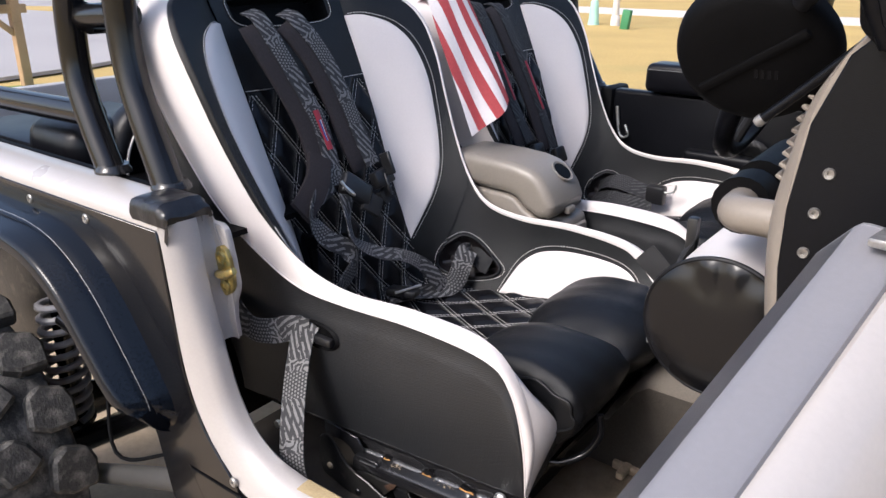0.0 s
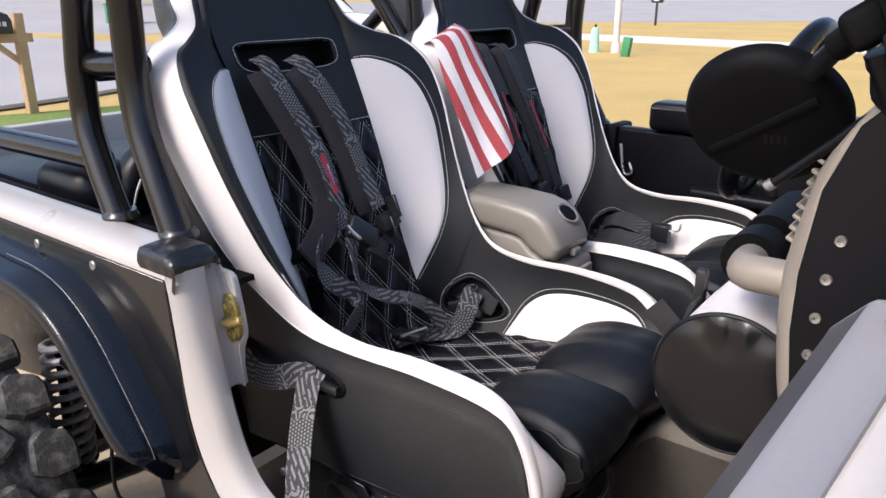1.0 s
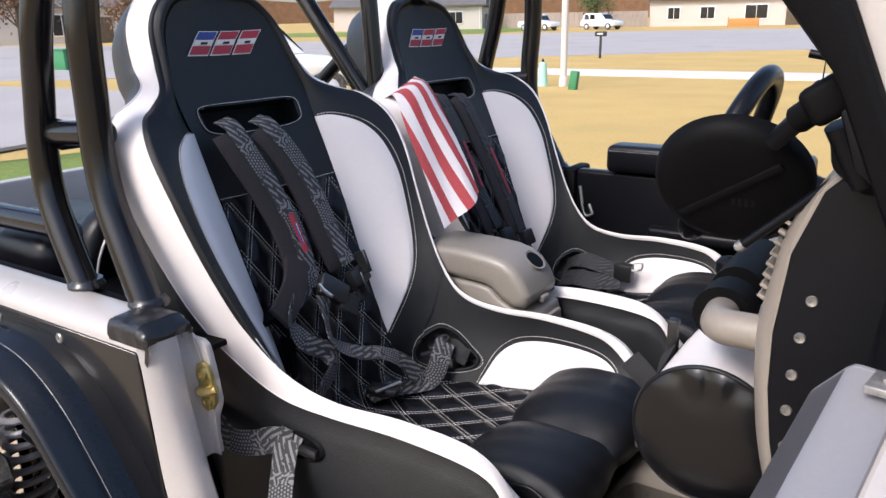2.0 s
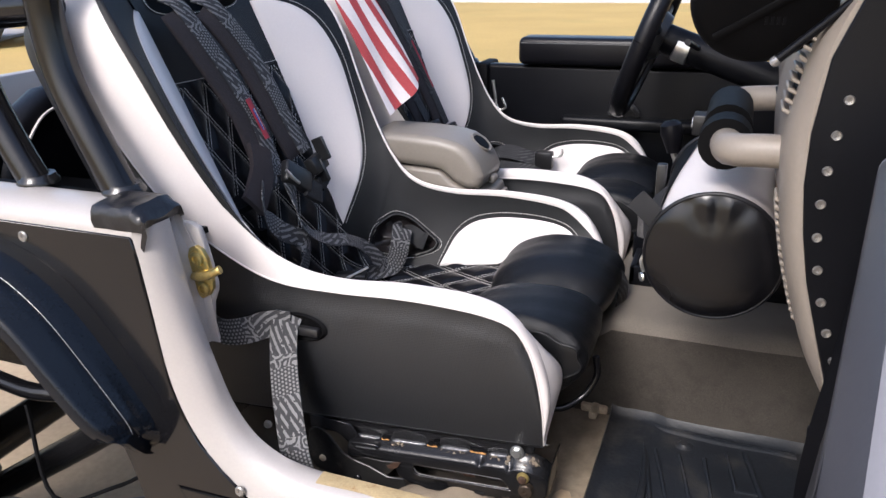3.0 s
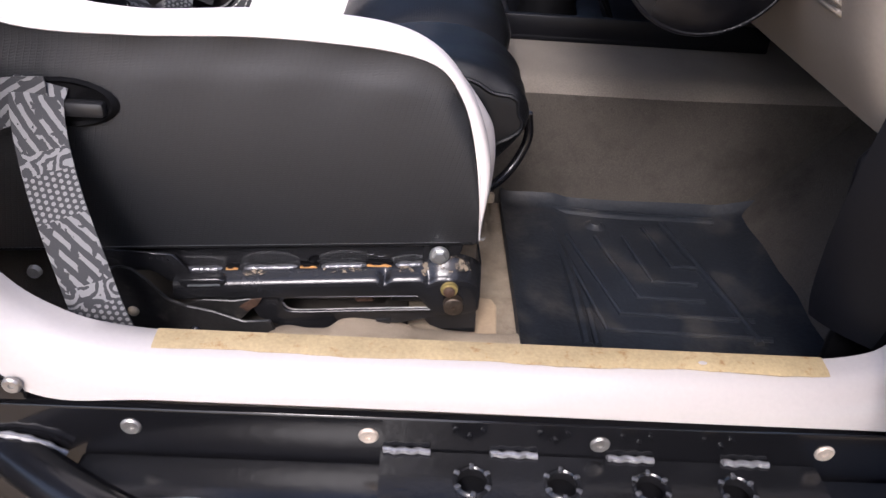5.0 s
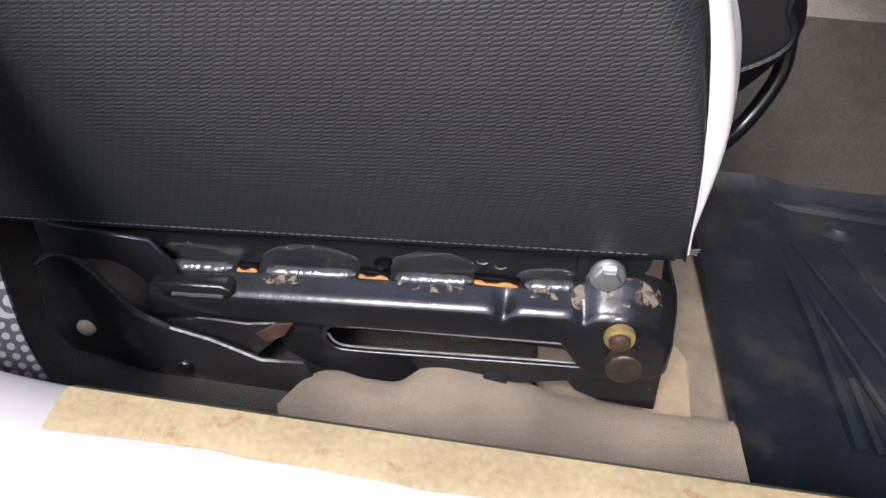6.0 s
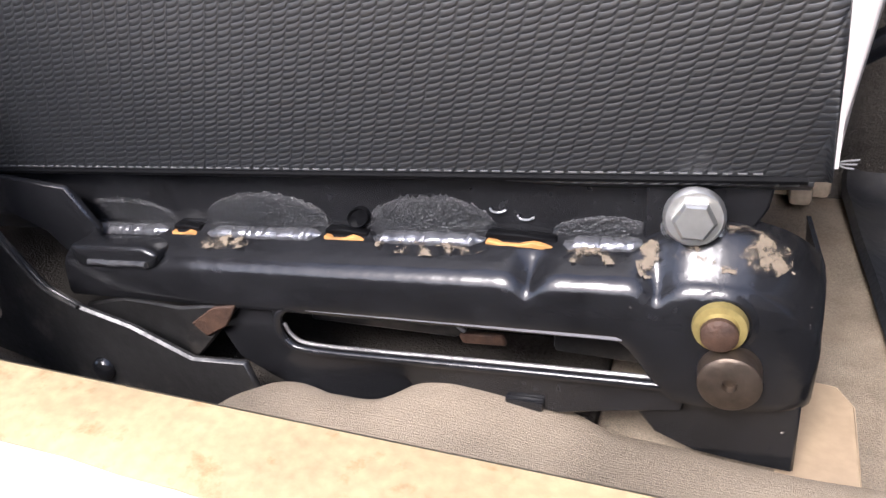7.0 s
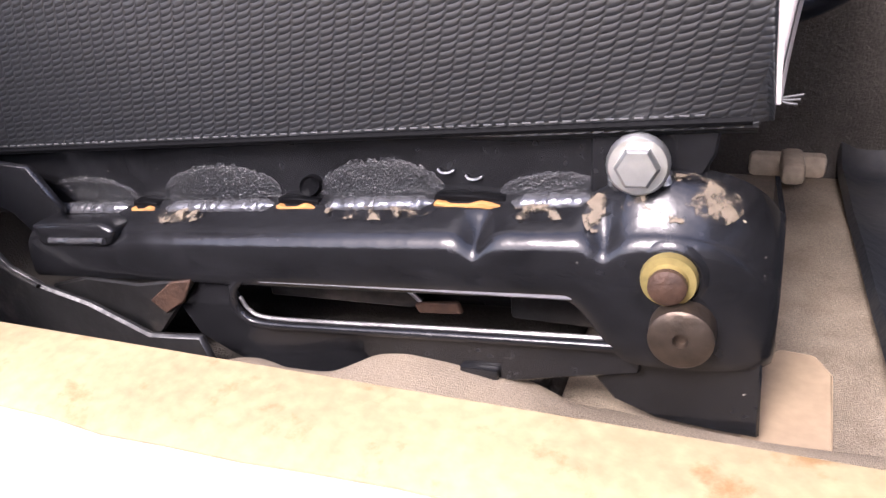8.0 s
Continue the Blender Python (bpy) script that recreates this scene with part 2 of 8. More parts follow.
def ribbed(m, scale):
    """Adds fine parallel ribs to the relief of a surface."""
    nt = m.node_tree
    co, wv, bp = nt.nodes.new("ShaderNodeTexCoord"), nt.nodes.new("ShaderNodeTexWave"), nt.nodes.new("ShaderNodeBump")
    wv.bands_direction = "Y"
    wv.inputs["Scale"].default_value, wv.inputs["Distortion"].default_value = scale, 1.2
    nt.links.new(co.outputs["Object"], wv.inputs["Vector"])
    bp.inputs["Strength"].default_value, bp.inputs["Distance"].default_value = 0.12, 0.0010
    b = nt.nodes["Principled BSDF"]
    nt.links.new(b.inputs["Normal"].links[0].from_socket, bp.inputs["Normal"])
    nt.links.new(wv.outputs["Fac"], bp.inputs["Height"])
    nt.links.new(bp.outputs["Normal"], b.inputs["Normal"])


ribbed(M_CARPET_WORN, 190.0)
M_RUBBERMAT = shader("black_rubber_mat", (0.014, 0.0165, 0.021), 0.40, vary=0.4, bump=0.25, bump_scale=160, stain=(0.075, 0.068, 0.058), stain_at=(0.52, 0.85), stain_scale=11, rough_vary=0.16, spec=0.3)
M_CHROME = shader("polished_chrome", (0.75, 0.76, 0.78), 0.06, 1.0, vary=0.03)
M_ZINC = shader("bright_zinc", (0.62, 0.62, 0.60), 0.3, 0.9, vary=0.15, bump=0.1, bump_scale=300)
M_GOLD = shader("yellow_zinc", (0.50, 0.38, 0.14), 0.32, 0.85, vary=0.3, scale=60, stain=(0.22, 0.25, 0.13), stain_at=(0.5, 0.7), stain_scale=60)
M_RUST = shader("rusty_steel", (0.07, 0.038, 0.024), 0.65, 0.3, vary=0.5, scale=90, bump=0.4, bump_scale=500)
M_BROWNBOLT = shader("brown_phosphate_steel", (0.11, 0.085, 0.065), 0.45, 0.8, vary=0.3, scale=90, bump=0.2)
M_BRASS = shader("brass_bush", (0.30, 0.235, 0.085), 0.55, 0.5, vary=0.3, scale=80)
M_YELLOW = shader("yellowed_sill_strip", (0.37, 0.285, 0.155), 0.42, vary=0.22, scale=26, fine=300, stain=(0.26, 0.15, 0.06), stain_at=(0.57, 0.72), stain_scale=85, bump=0.15, bump_scale=140)
M_WORN = shader("bare_primer_spot", (0.42, 0.34, 0.24), 0.6, vary=0.25, scale=70, bump=0.3)
M_BARE = shader("cream_bare_floor", (0.40, 0.30, 0.195), 0.6, vary=0.12, scale=40)
M_ORANGE = shader("orange_surface_rust", (0.44, 0.21, 0.06), 0.7, vary=0.4, scale=120, bump=0.4)
# Black gloss paint on welds, its glints put into a pale half-metal colour.
M_WELD = shader("glint_lightened_paint", (0.13, 0.13, 0.135), 0.16, 0.55, vary=0.4, scale=60, bump=0.5, bump_scale=260, spec=1.0)
M_RIVET = shader("silver_rivet", (0.30, 0.285, 0.265), 0.38, 0.7, vary=0.2, scale=90)
# Tan light falling on some dark rocker bolts, put into a pale warm colour.
M_RIVET_WARM = shader("tan_lit_rivet", (0.52, 0.44, 0.36), 0.5, 0.4, vary=0.2, scale=90)
M_TYRE = shader("dusty_tyre_rubber", (0.030, 0.029, 0.028), 0.75, vary=0.4, scale=16, bump=0.9, bump_scale=200, stain=(0.20, 0.185, 0.165), stain_at=(0.46, 0.74), stain_scale=24)
M_FLAG_RED = shader("faded_red_cloth", (0.36, 0.05, 0.055), 0.85, vary=0.15, bump=0.3, bump_scale=900)
M_FLAG_WHITE = shader("greyed_white_cloth", (0.62, 0.58, 0.58), 0.85, vary=0.08, bump=0.3, bump_scale=900)
M_SILVER = shader("pale_silver_paint", (0.62, 0.62, 0.64), 0.4, 0.3, vary=0.1)
M_RED = shader("red_thread", (0.30, 0.025, 0.04), 0.7)
M_BLUE = shader("blue_thread", (0.03, 0.05, 0.22), 0.7)
M_CONCRETE = shader("tan_concrete", (0.42, 0.32, 0.21), 0.85, vary=0.14, scale=1.2, fine=60, bump=0.4, bump_scale=120, stain=(0.24, 0.19, 0.14), stain_at=(0.58, 0.85), stain_scale=1.6)
M_PALECONC = shader("pale_sidewalk", (0.60, 0.55, 0.49), 0.85, vary=0.08, scale=0.6, fine=30, bump=0.2, bump_scale=60)
M_ASPHALT = shader("grey_asphalt", (0.34, 0.315, 0.30), 0.85, vary=0.1, scale=0.25, fine=40, bump=0.2, bump_scale=60, stain=(0.24, 0.22, 0.21), stain_at=(0.58, 0.8), stain_scale=0.3)
M_LAWN = shader("dormant_lawn", (0.46, 0.325, 0.125), 0.95, vary=0.14, scale=0.5, fine=22, bump=0.6, bump_scale=40, stain=(0.37, 0.30, 0.12), stain_at=(0.55, 0.8), stain_scale=0.35, spec=0.1)
M_GREEN = shader("green_grass", (0.17, 0.22, 0.06), 0.95, vary=0.25, scale=0.6, fine=20, bump=0.6, bump_scale=40, spec=0.1)
M_TIMBER = shader("weathered_post_wood", (0.42, 0.27, 0.15), 0.8, vary=0.25, scale=5, fine=90, bump=0.4, bump_scale=90)
M_BLACKMETAL = shader("black_mailbox_metal", (0.02, 0.02, 0.022), 0.5, vary=0.2)
M_CARWHITE = shader("white_car_paint", (0.78, 0.78, 0.78), 0.2, vary=0.03, coat=0.8)
M_DARKGLASS = shader("tinted_glass", (0.012, 0.014, 0.016), 0.06, vary=0.1)
M_TEAL = shader("pale_green_bottle_plastic", (0.35, 0.60, 0.48), 0.5, vary=0.08)
M_GREENBOX = shader("green_utility_plastic", (0.04, 0.20, 0.08), 0.6, vary=0.1)
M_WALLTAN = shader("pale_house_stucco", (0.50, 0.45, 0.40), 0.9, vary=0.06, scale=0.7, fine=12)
M_FENCE = shader("grey_fence_wood", (0.30, 0.25, 0.21), 0.9, vary=0.2, scale=0.7, fine=14)
M_ROOF = shader("grey_shingle", (0.12, 0.11, 0.105), 0.9, vary=0.2, scale=1.2, fine=16)
M_BARK = shader("grey_bark", (0.10, 0.075, 0.05), 0.95, vary=0.3, scale=3)
M_LEAF = shader("dull_green_leaves", (0.07, 0.095, 0.03), 0.8, vary=0.35, scale=0.8)
M_LEAF_BROWN = shader("russet_leaves", (0.16, 0.085, 0.04), 0.8, vary=0.35, scale=0.8)
M_ORANGE_NET = shader("orange_barrier", (0.75, 0.20, 0.05), 0.7, vary=0.1)
M_BOXBLUE = shader("pale_blue_plate", (0.30, 0.55, 0.70), 0.5, vary=0.2)


# ---- building helpers ----
def uv_box(bm):
    """UVs in metres from each face's main direction."""
    lay = bm.loops.layers.uv.verify()
    for f in bm.faces:
        n = [abs(c) for c in f.normal]
        k = n.index(max(n))
        a, b = ((1, 2), (0, 2), (0, 1))[k]
        for lp in f.loops:
            lp[lay].uv = (lp.vert.co[a], lp.vert.co[b])


def part(name, bm, material, parent=None, label="", smooth=True, keep_uv=False):
    bmesh.ops.recalc_face_normals(bm, faces=bm.faces)
    if not keep_uv:
        bm.normal_update()
        uv_box(bm)
    me = bpy.data.meshes.new(name)
    if smooth:
        for f in bm.faces:
            f.smooth = True
        for e in bm.edges:
            e.smooth = len(e.link_faces) == 2 and e.calc_face_angle(3) < 0.72
    bm.to_mesh(me)
    bm.free()
    me.materials.append(material)
    ob = new(name, me)
    if parent:
        ob.parent = parent
        ob.matrix_parent_inverse = parent.matrix_world.inverted() if parent.type != "EMPTY" else Matrix.Translation(-parent.location)
    if label:
        tagged(ob, label)
    return ob


def thing(name, base, label, category, group="", kind=""):
    ob = new(name)
    ob.empty_display_size = 0.05
    ob.location = base
    return tagged(ob, label, category, group, kind)


def spline(pts, n=8, closed=False):
    """Catmull-Rom through the points, n steps a span."""
    P = [np.array(p, float) for p in pts]
    out, m = [], len(P)
    for i in range(m if closed else m - 1):
        if closed:
            a, b, c, d = (P[(i + k) % m] for k in (-1, 0, 1, 2))
        else:
            b, c = P[i], P[i + 1]
            a = P[i - 1] if i else 2 * b - c
            d = P[i + 2] if i + 2 < m else 2 * c - b
        for k in range(n):
            t = k / n
            out.append(0.5 * (2 * b + (c - a) * t + (2 * a - 5 * b + 4 * c - d) * t ** 2 + (3 * b - a - 3 * c + d) * t ** 3))
    if not closed:
        out.append(P[-1])
    return out


def sheet(rows, thick=0.0, wrap=False):
    """A grid of points as one surface, with UVs as lengths; thick gives it a back and rim."""
    bm = bmesh.new()
    R = [[np.array(p, float) for p in r] for r in rows]
    V = [[bm.verts.new(p) for p in r] for r in R]
    lay = bm.loops.layers.uv.verify()
    nr, nc = len(R), len(R[0])
    mid = nc // 2
    vv = np.cumsum([0] + [np.linalg.norm(R[i + 1][mid] - R[i][mid]) for i in range(nr - 1)])
    uu = [np.cumsum([0] + [np.linalg.norm(r[j + 1] - r[j]) for j in range(nc - 1)]) for r in R]
    uu = [u - u[mid] for u in uu]
    for i in range(nr - 1):
        for j in range(nc - 1):
            f = bm.faces.new((V[i][j], V[i][j + 1], V[i + 1][j + 1], V[i + 1][j]))
            for lp, (a, b) in zip(f.loops, ((i, j), (i, j + 1), (i + 1, j + 1), (i + 1, j))):
                lp[lay].uv = (uu[a][b], vv[a])
    if thick:
        bm.normal_update()
        bmesh.ops.solidify(bm, geom=bm.faces[:], thickness=thick)
    return bm


def box(cx, cy, cz, sx, sy, sz, bevel=0.0, seg=2, m=None):
    bm = bmesh.new()
    bmesh.ops.create_cube(bm, size=1, matrix=Matrix.Translation((cx, cy, cz)) @ Matrix.Diagonal((sx, sy, sz, 1)))
    if bevel:
        bmesh.ops.bevel(bm, geom=bm.edges[:], offset=bevel, segments=seg, affect="EDGES", profile=0.5)
    if m:
        bmesh.ops.transform(bm, matrix=m, verts=bm.verts)
    return bm


def span(x0, x1, y0, y1, z0, z1, bevel=0.0, seg=2):
    return box((x0 + x1) / 2, (y0 + y1) / 2, (z0 + z1) / 2, abs(x1 - x0), abs(y1 - y0), abs(z1 - z0), bevel, seg)


def join(*bms):
    out = bmesh.new()
    for b in bms:
        me = bpy.data.meshes.new("tmp")
        b.to_mesh(me)
        b.free()
        out.from_mesh(me)
        bpy.data.meshes.remove(me)
    return out


def frames_along(P):
    T = []
    for i in range(len(P)):
        d = P[min(i + 1, len(P) - 1)] - P[max(i - 1, 0)]
        T.append(d / (np.linalg.norm(d) + 1e-9))
    ref = np.array((0, 0, 1.0)) if abs(T[0][2]) < 0.9 else np.array((1.0, 0, 0))
    out = []
    for t in T:
        s = np.cross(t, ref)
        s /= np.linalg.norm(s) + 1e-9
        ref = np.cross(s, t)
        out.append((t, s, ref))
    return out


def tube(pts, r, seg=14, n=6, smooth=True, closed=False):
    """A round bar along points."""
    P = spline(pts, n, closed) if smooth else [np.array(p, float) for p in pts]
    if closed:
        P = P + [P[0]]
    rr = r if callable(r) else (lambda t: r)
    rows = []
    for i, (p, (t, s, u)) in enumerate(zip(P, frames_along(P))):
        k = rr(i / max(1, len(P) - 1))
        rows.append([p + k * (math.cos(a) * s + math.sin(a) * u) for a in np.linspace(0, 2 * math.pi, seg + 1)])
    bm = sheet(rows)
    bmesh.ops.remove_doubles(bm, verts=bm.verts, dist=1e-6)
    if not closed:
        bmesh.ops.holes_fill(bm, edges=[e for e in bm.edges if e.is_boundary], sides=0)
    return bm


def ribbon(pts, width, normal, thick=0.002, n=6):
    """A flat strap along points; normal: the way its face looks, one vector or one a point."""
    P = spline(pts, n)
    if isinstance(normal[0], (int, float)):
        N = [np.array(normal, float)] * len(P)
    else:
        N = spline(normal, n)
    rows = []
    for i, p in enumerate(P):
        d = P[min(i + 1, len(P) - 1)] - P[max(i - 1, 0)]
        s = np.cross(d, N[i])
        s /= np.linalg.norm(s) + 1e-9
        nn = N[i] / (np.linalg.norm(N[i]) + 1e-9)
        rows.append([p + s * width * w + nn * 0.0012 * (1 - (2 * w) ** 2) for w in (-0.5, -0.42, -0.2, 0, 0.2, 0.42, 0.5)])
    return sheet(rows, thick)


def prism(outline, axis, a, b, bevel=0.0, seg=2):
    """A flat outline (2D points) given depth from a to b along the axis."""
    bm = bmesh.new()

    def at(p, h):
        return {"y": (p[0], h, p[1]), "x": (h, p[0], p[1]), "z": (p[0], p[1], h)}[axis]
    lo = [bm.verts.new(at(p, a)) for p in outline]
    f = bm.faces.new(lo)
    ex = bmesh.ops.extrude_face_region(bm, geom=[f])
    d = Vector(at((0, 0), b)) - Vector(at((0, 0), a))
    bmesh.ops.translate(bm, verts=[v for v in ex["geom"] if isinstance(v, bmesh.types.BMVert)], vec=d)
    bmesh.ops.recalc_face_normals(bm, faces=bm.faces)
    if bevel:
        es = [e for e in bm.edges if len(e.link_faces) == 2 and e.calc_face_angle(0) > 0.6]
        bmesh.ops.bevel(bm, geom=es, offset=bevel, segments=seg, affect="EDGES", profile=0.5)
    return bm


def lathe(profile, m=None, seg=28):
    """A turned form about z from (radius, height) pairs."""
    rows = [[(r * math.cos(a), r * math.sin(a), h) for a in np.linspace(0, 2 * math.pi, seg + 1)] for r, h in profile]
    bm = sheet(rows)
    bmesh.ops.remove_doubles(bm, verts=bm.verts, dist=1e-6)
    bmesh.ops.holes_fill(bm, edges=[e for e in bm.edges if e.is_boundary], sides=0)
    if m:
        bmesh.ops.transform(bm, matrix=m, verts=bm.verts)
    return bm


def facing(p, d):
    """Pose at p whose z axis looks along d."""
    return Matrix.Translation(p) @ Vector(d).to_track_quat("Z", "Y").to_matrix().to_4x4()


def rivet(p, d, r, parent, material):
    return part("rivet", lathe([(0, 0.0004), (r * 0.30, 0.0004), (r * 0.34, 0.0022), (r * 0.82, 0.0027), (r, 0.0010), (r, -0.002)], facing(p, d), 16), material, parent)


def hexbolt(p, d, r, h, parent, material, flange=1.0):
    bm = lathe([(0, 0), (r * flange, 0), (r * flange, 0.0025), (r * flange * 0.9, 0.004), (0, 0.004)], None, 24)
    b2 = lathe([(0, 0.004), (r * 0.86, 0.004), (r * 0.86, h * 0.85), (r * 0.72, h), (0, h)], None, 6)
    bm = join(bm, b2)
    bmesh.ops.transform(bm, matrix=facing(p, d), verts=bm.verts)
    return part("bolt", bm, material, parent)


# ---- ground and surroundings ----
def rise(x, y):
    """The land climbs a little away from the drive."""
    d = math.hypot(x, y)
    return 0.0 if d < 34 else 0.0155 * (d - 34)


def ground_sheet():
    xs = [-400, -250, -160, -100, -70, -50, -40, -30, -24, -18, -14, -10, -7, -4, 0, 4, 8, 14, 22, 34, 60, 120, 250, 400]
    ys = [-60, -25, -12, -6, -3, 0, 3, 6, 10, 14, 18, 22, 26, 30, 34, 40, 48, 58, 70, 85, 105, 140, 200, 300, 450]
    return sheet([[(x, y, rise(x, y)) for x in xs] for y in ys])


tagged(part("ground", ground_sheet(), M_LAWN), "dry golden dormant lawn reaching to the horizon", "ground", kind="structure")


def flat_strip(name, left, right, dz, material, label, category="ground"):
    """A paved band between two edge lines, a little above the land."""
    A, B = spline(left, 8), spline(right, 8)
    rows = []
    for a, b in zip(A, B):
        rows.append([(*(a + (b - a) * k), rise(*(a + (b - a) * k)) + dz) for k in np.linspace(0, 1, 7)])
    return tagged(part(name, sheet(rows, -0.05), material), label, category, kind="structure")


flat_strip("pavement", [(-9.0, -8.0), (-9.0, -2.0), (-9.0, 3.3)], [(9, -8), (9, -2), (9, 3.3)], 0.012, M_CONCRETE, "tan concrete driveway under the parked jeep", "driveway")
flat_strip("pavement_2", [(-60, 15.0), (-22, 21.5), (-3, 21.8), (30, 21.8)], [(-60, 16.8), (-22, 24.2), (-3, 25.0), (30, 25.0)], 0.016, M_PALECONC, "pale concrete sidewalk crossing the dry lawn", "sidewalk")
flat_strip("road", [(-90, 2), (-30, 12), (-24, 24), (-14, 36), (6, 44), (90, 50)], [(-110, 22), (-60, 34), (-46, 46), (-36, 70), (6, 84), (90, 88)], 0.02, M_ASPHALT, "pale grey asphalt street curving past the lawns", "road")
flat_strip("road_2", [(-60, -20), (-40, -6), (-24.5, 5.0), (-25.0, 11.0)], [(-30, -24), (-17, -8), (-10.5, 2.6), (-14.5, 12.0)], 0.024, M_ASPHALT, "grey asphalt side street behind the jeep", "road")
flat_strip("grass_verge", [(-12.0, -2.0), (-9.6, 3.6), (-8.6, 9.0)], [(-8.9, -2.0), (-8.3, 3.0), (-6.8, 8.0)], 0.03, M_GREEN, "strip of green grass beside the street", "grass")
flat_strip("grass_verge_2", [(-60, 54), (-44, 66), (-40, 84)], [(-74, 64), (-60, 80), (-56, 96)], 0.03, M_GREEN, "green front lawn across the street", "grass")


# ---- tub of the jeep ----
jeep = thing("jeep", (-0.6, 0.78, 0.0), "white topless off-road jeep with gloss black armour, parked on concrete", "car")

OUT = [(-0.869, 1.135), (-0.862, 1.09), (-0.855, 1.016), (-0.842, 0.895), (-0.807, 0.805), (-0.733, 0.722), (-0.62, 0.720), (-0.43, 0.720), (-0.135, 0.718), (0.0, 0.718), (0.050, 0.718), (0.072, 0.724)]
INN = [(-0.845, 1.135), (-0.838, 1.09), (-0.822, 1.000), (-0.800, 0.915), (-0.774, 0.840), (-0.728, 0.786), (-0.645, 0.760), (-0.44, 0.758), (-0.13, 0.757), (-0.03, 0.757), (0.028, 0.768), (0.052, 0.788)]


def jamb():
    A, B = spline(OUT, 8), spline(INN, 8)
    rows = []
    for a, b in zip(A, B):
        r = []
        for w, yy, lift in ((0, 0.0, 0), (0.06, 0.002, 0.16), (0.2, 0.006, 0.40), (0.5, 0.014, 0.72), (0.8, 0.024, 0.95), (1.0, 0.036, 1.0), (1.02, 0.050, 1.01), (1.0, 0.054, 0.93)):
            p = a + (b - a) * lift
            r.append((p[0], yy, p[1]))
        q = b
        r.append((q[0] - 0.002, 0.056, q[1] - 0.02))
        r.append((q[0] - 0.004, 0.056, q[1] - 0.11))
        rows.append(r)
    return sheet(rows)


part("door_jamb", jamb(), M_WHITE, jeep, "cream-white painted door jamb and sill")

def sill_strip():
    xs = np.linspace(-0.632, -0.012, 40)
    rng = random.Random(5)
    rows = []
    for x in xs:
        w = 0.0015 * math.sin(31 * x) + rng.uniform(-0.0008, 0.0008)
        rows.append([(x, 0.0275 + w, 0.7567), (x, 0.032 + w, 0.7584), (x, 0.040, 0.7594), (x, 0.050, 0.7598), (x, 0.0545, 0.7560), (x, 0.0562, 0.746)])
    return sheet(rows, 0.001)


part("sill_strip", sill_strip(), M_YELLOW, jeep, "yellowed, worn adhesive strip along the sill")
rng = random.Random(11)
for x in (-0.60, -0.545, -0.505, -0.46, -0.41, -0.30, -0.22, -0.13):
    part("paint_chip", lathe([(0, 0.0006), (rng.uniform(0.0015, 0.003), 0.0004), (0.0034, -0.0006)], facing((x, rng.uniform(0.036, 0.047), 0.7597), (0, -0.05, 1)) @ Matrix.Diagonal((1.6, 0.8, 1, 1)), 10), M_WHITE, jeep)

# bed side, white rail on top
def side_rail(y0, sgn):
    sec = [(0.0, 1.118), (0.0, 1.128), (0.004, 1.138), (0.012, 1.146), (0.03, 1.152), (0.06, 1.155), (0.074, 1.152), (0.078, 1.140), (0.078, 1.118)]
    return sheet([[(x, y0 + sgn * y, z) for y, z in sec] for x in np.linspace(-2.35, -0.866, 30)])


part("bed_rail", side_rail(0.0, 1), M_WHITE, jeep, "cream-white rolled bed rail")
part("bed_rail", side_rail(1.57, -1), M_WHITE, jeep, "cream-white rolled bed rail")
part("bed_gasket", span(-2.35, -1.0, 0.078, 0.10, 1.128, 1.148, 0.004), M_MATTE, jeep)
part("side_wall", span(-2.35, -0.99, 0.010, 0.030, 1.07, 1.12), M_MATTE, jeep)
part("side_wall", span(-2.35, -0.86, 1.545, 1.57, 0.55, 1.12), M_WHITE, jeep)
part("inner_fender", sheet([[(x, 0.03, 1.065), (x, 0.20, 1.06), (x, 0.27, 1.04), (x, 0.30, 0.99), (x, 0.305, 0.62)] for x in np.linspace(-2.34, -0.94, 12)], 0.006), M_CHASSIS, jeep, "dusty black inner fender")
part("bed_inner_wall", span(-2.35, -0.88, 0.312, 0.325, 0.66, 1.02), M_MATTE, jeep)
part("bed_ledge", span(-2.35, -0.88, 0.080, 0.325, 1.068, 1.078), M_MATTE, jeep)
part("tailgate", span(-2.38, -2.34, 0.0, 1.57, 0.66, 1.13, 0.01), M_WHITE, jeep)

# armour panel of the rear corner
ARM = [(-0.868, 1.122), (-0.864, 1.10), (-0.857, 1.016), (-0.846, 0.90), (-0.832, 0.85), (-0.809, 0.803), (-0.775, 0.762), (-0.738, 0.726), (-0.736, 0.716), (-0.863, 0.7135), (-0.771, 0.549), (-0.86, 0.545), (-0.90, 0.556), (-0.922, 0.60), (-0.935, 0.66), (-0.95, 0.73), (-0.99, 0.86), (-1.06, 0.98), (-1.15, 1.04), (-1.30, 1.06), (-1.9, 1.06), (-2.1, 0.98), (-2.35, 0.98), (-2.35, 1.122)]
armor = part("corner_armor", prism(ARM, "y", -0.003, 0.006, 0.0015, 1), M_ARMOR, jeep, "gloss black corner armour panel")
for x, z in ((-1.068, 1.101), (-1.255, 1.100), (-1.45, 1.100), (-0.7455, 0.734)):
    rivet((x, -0.003, z), (0, -1, 0), 0.0085, armor, M_RIVET)
# rocker armour
ROCK = [(-0.860, 0.7105), (0.066, 0.7145), (0.066, 0.545), (-0.767, 0.545)]
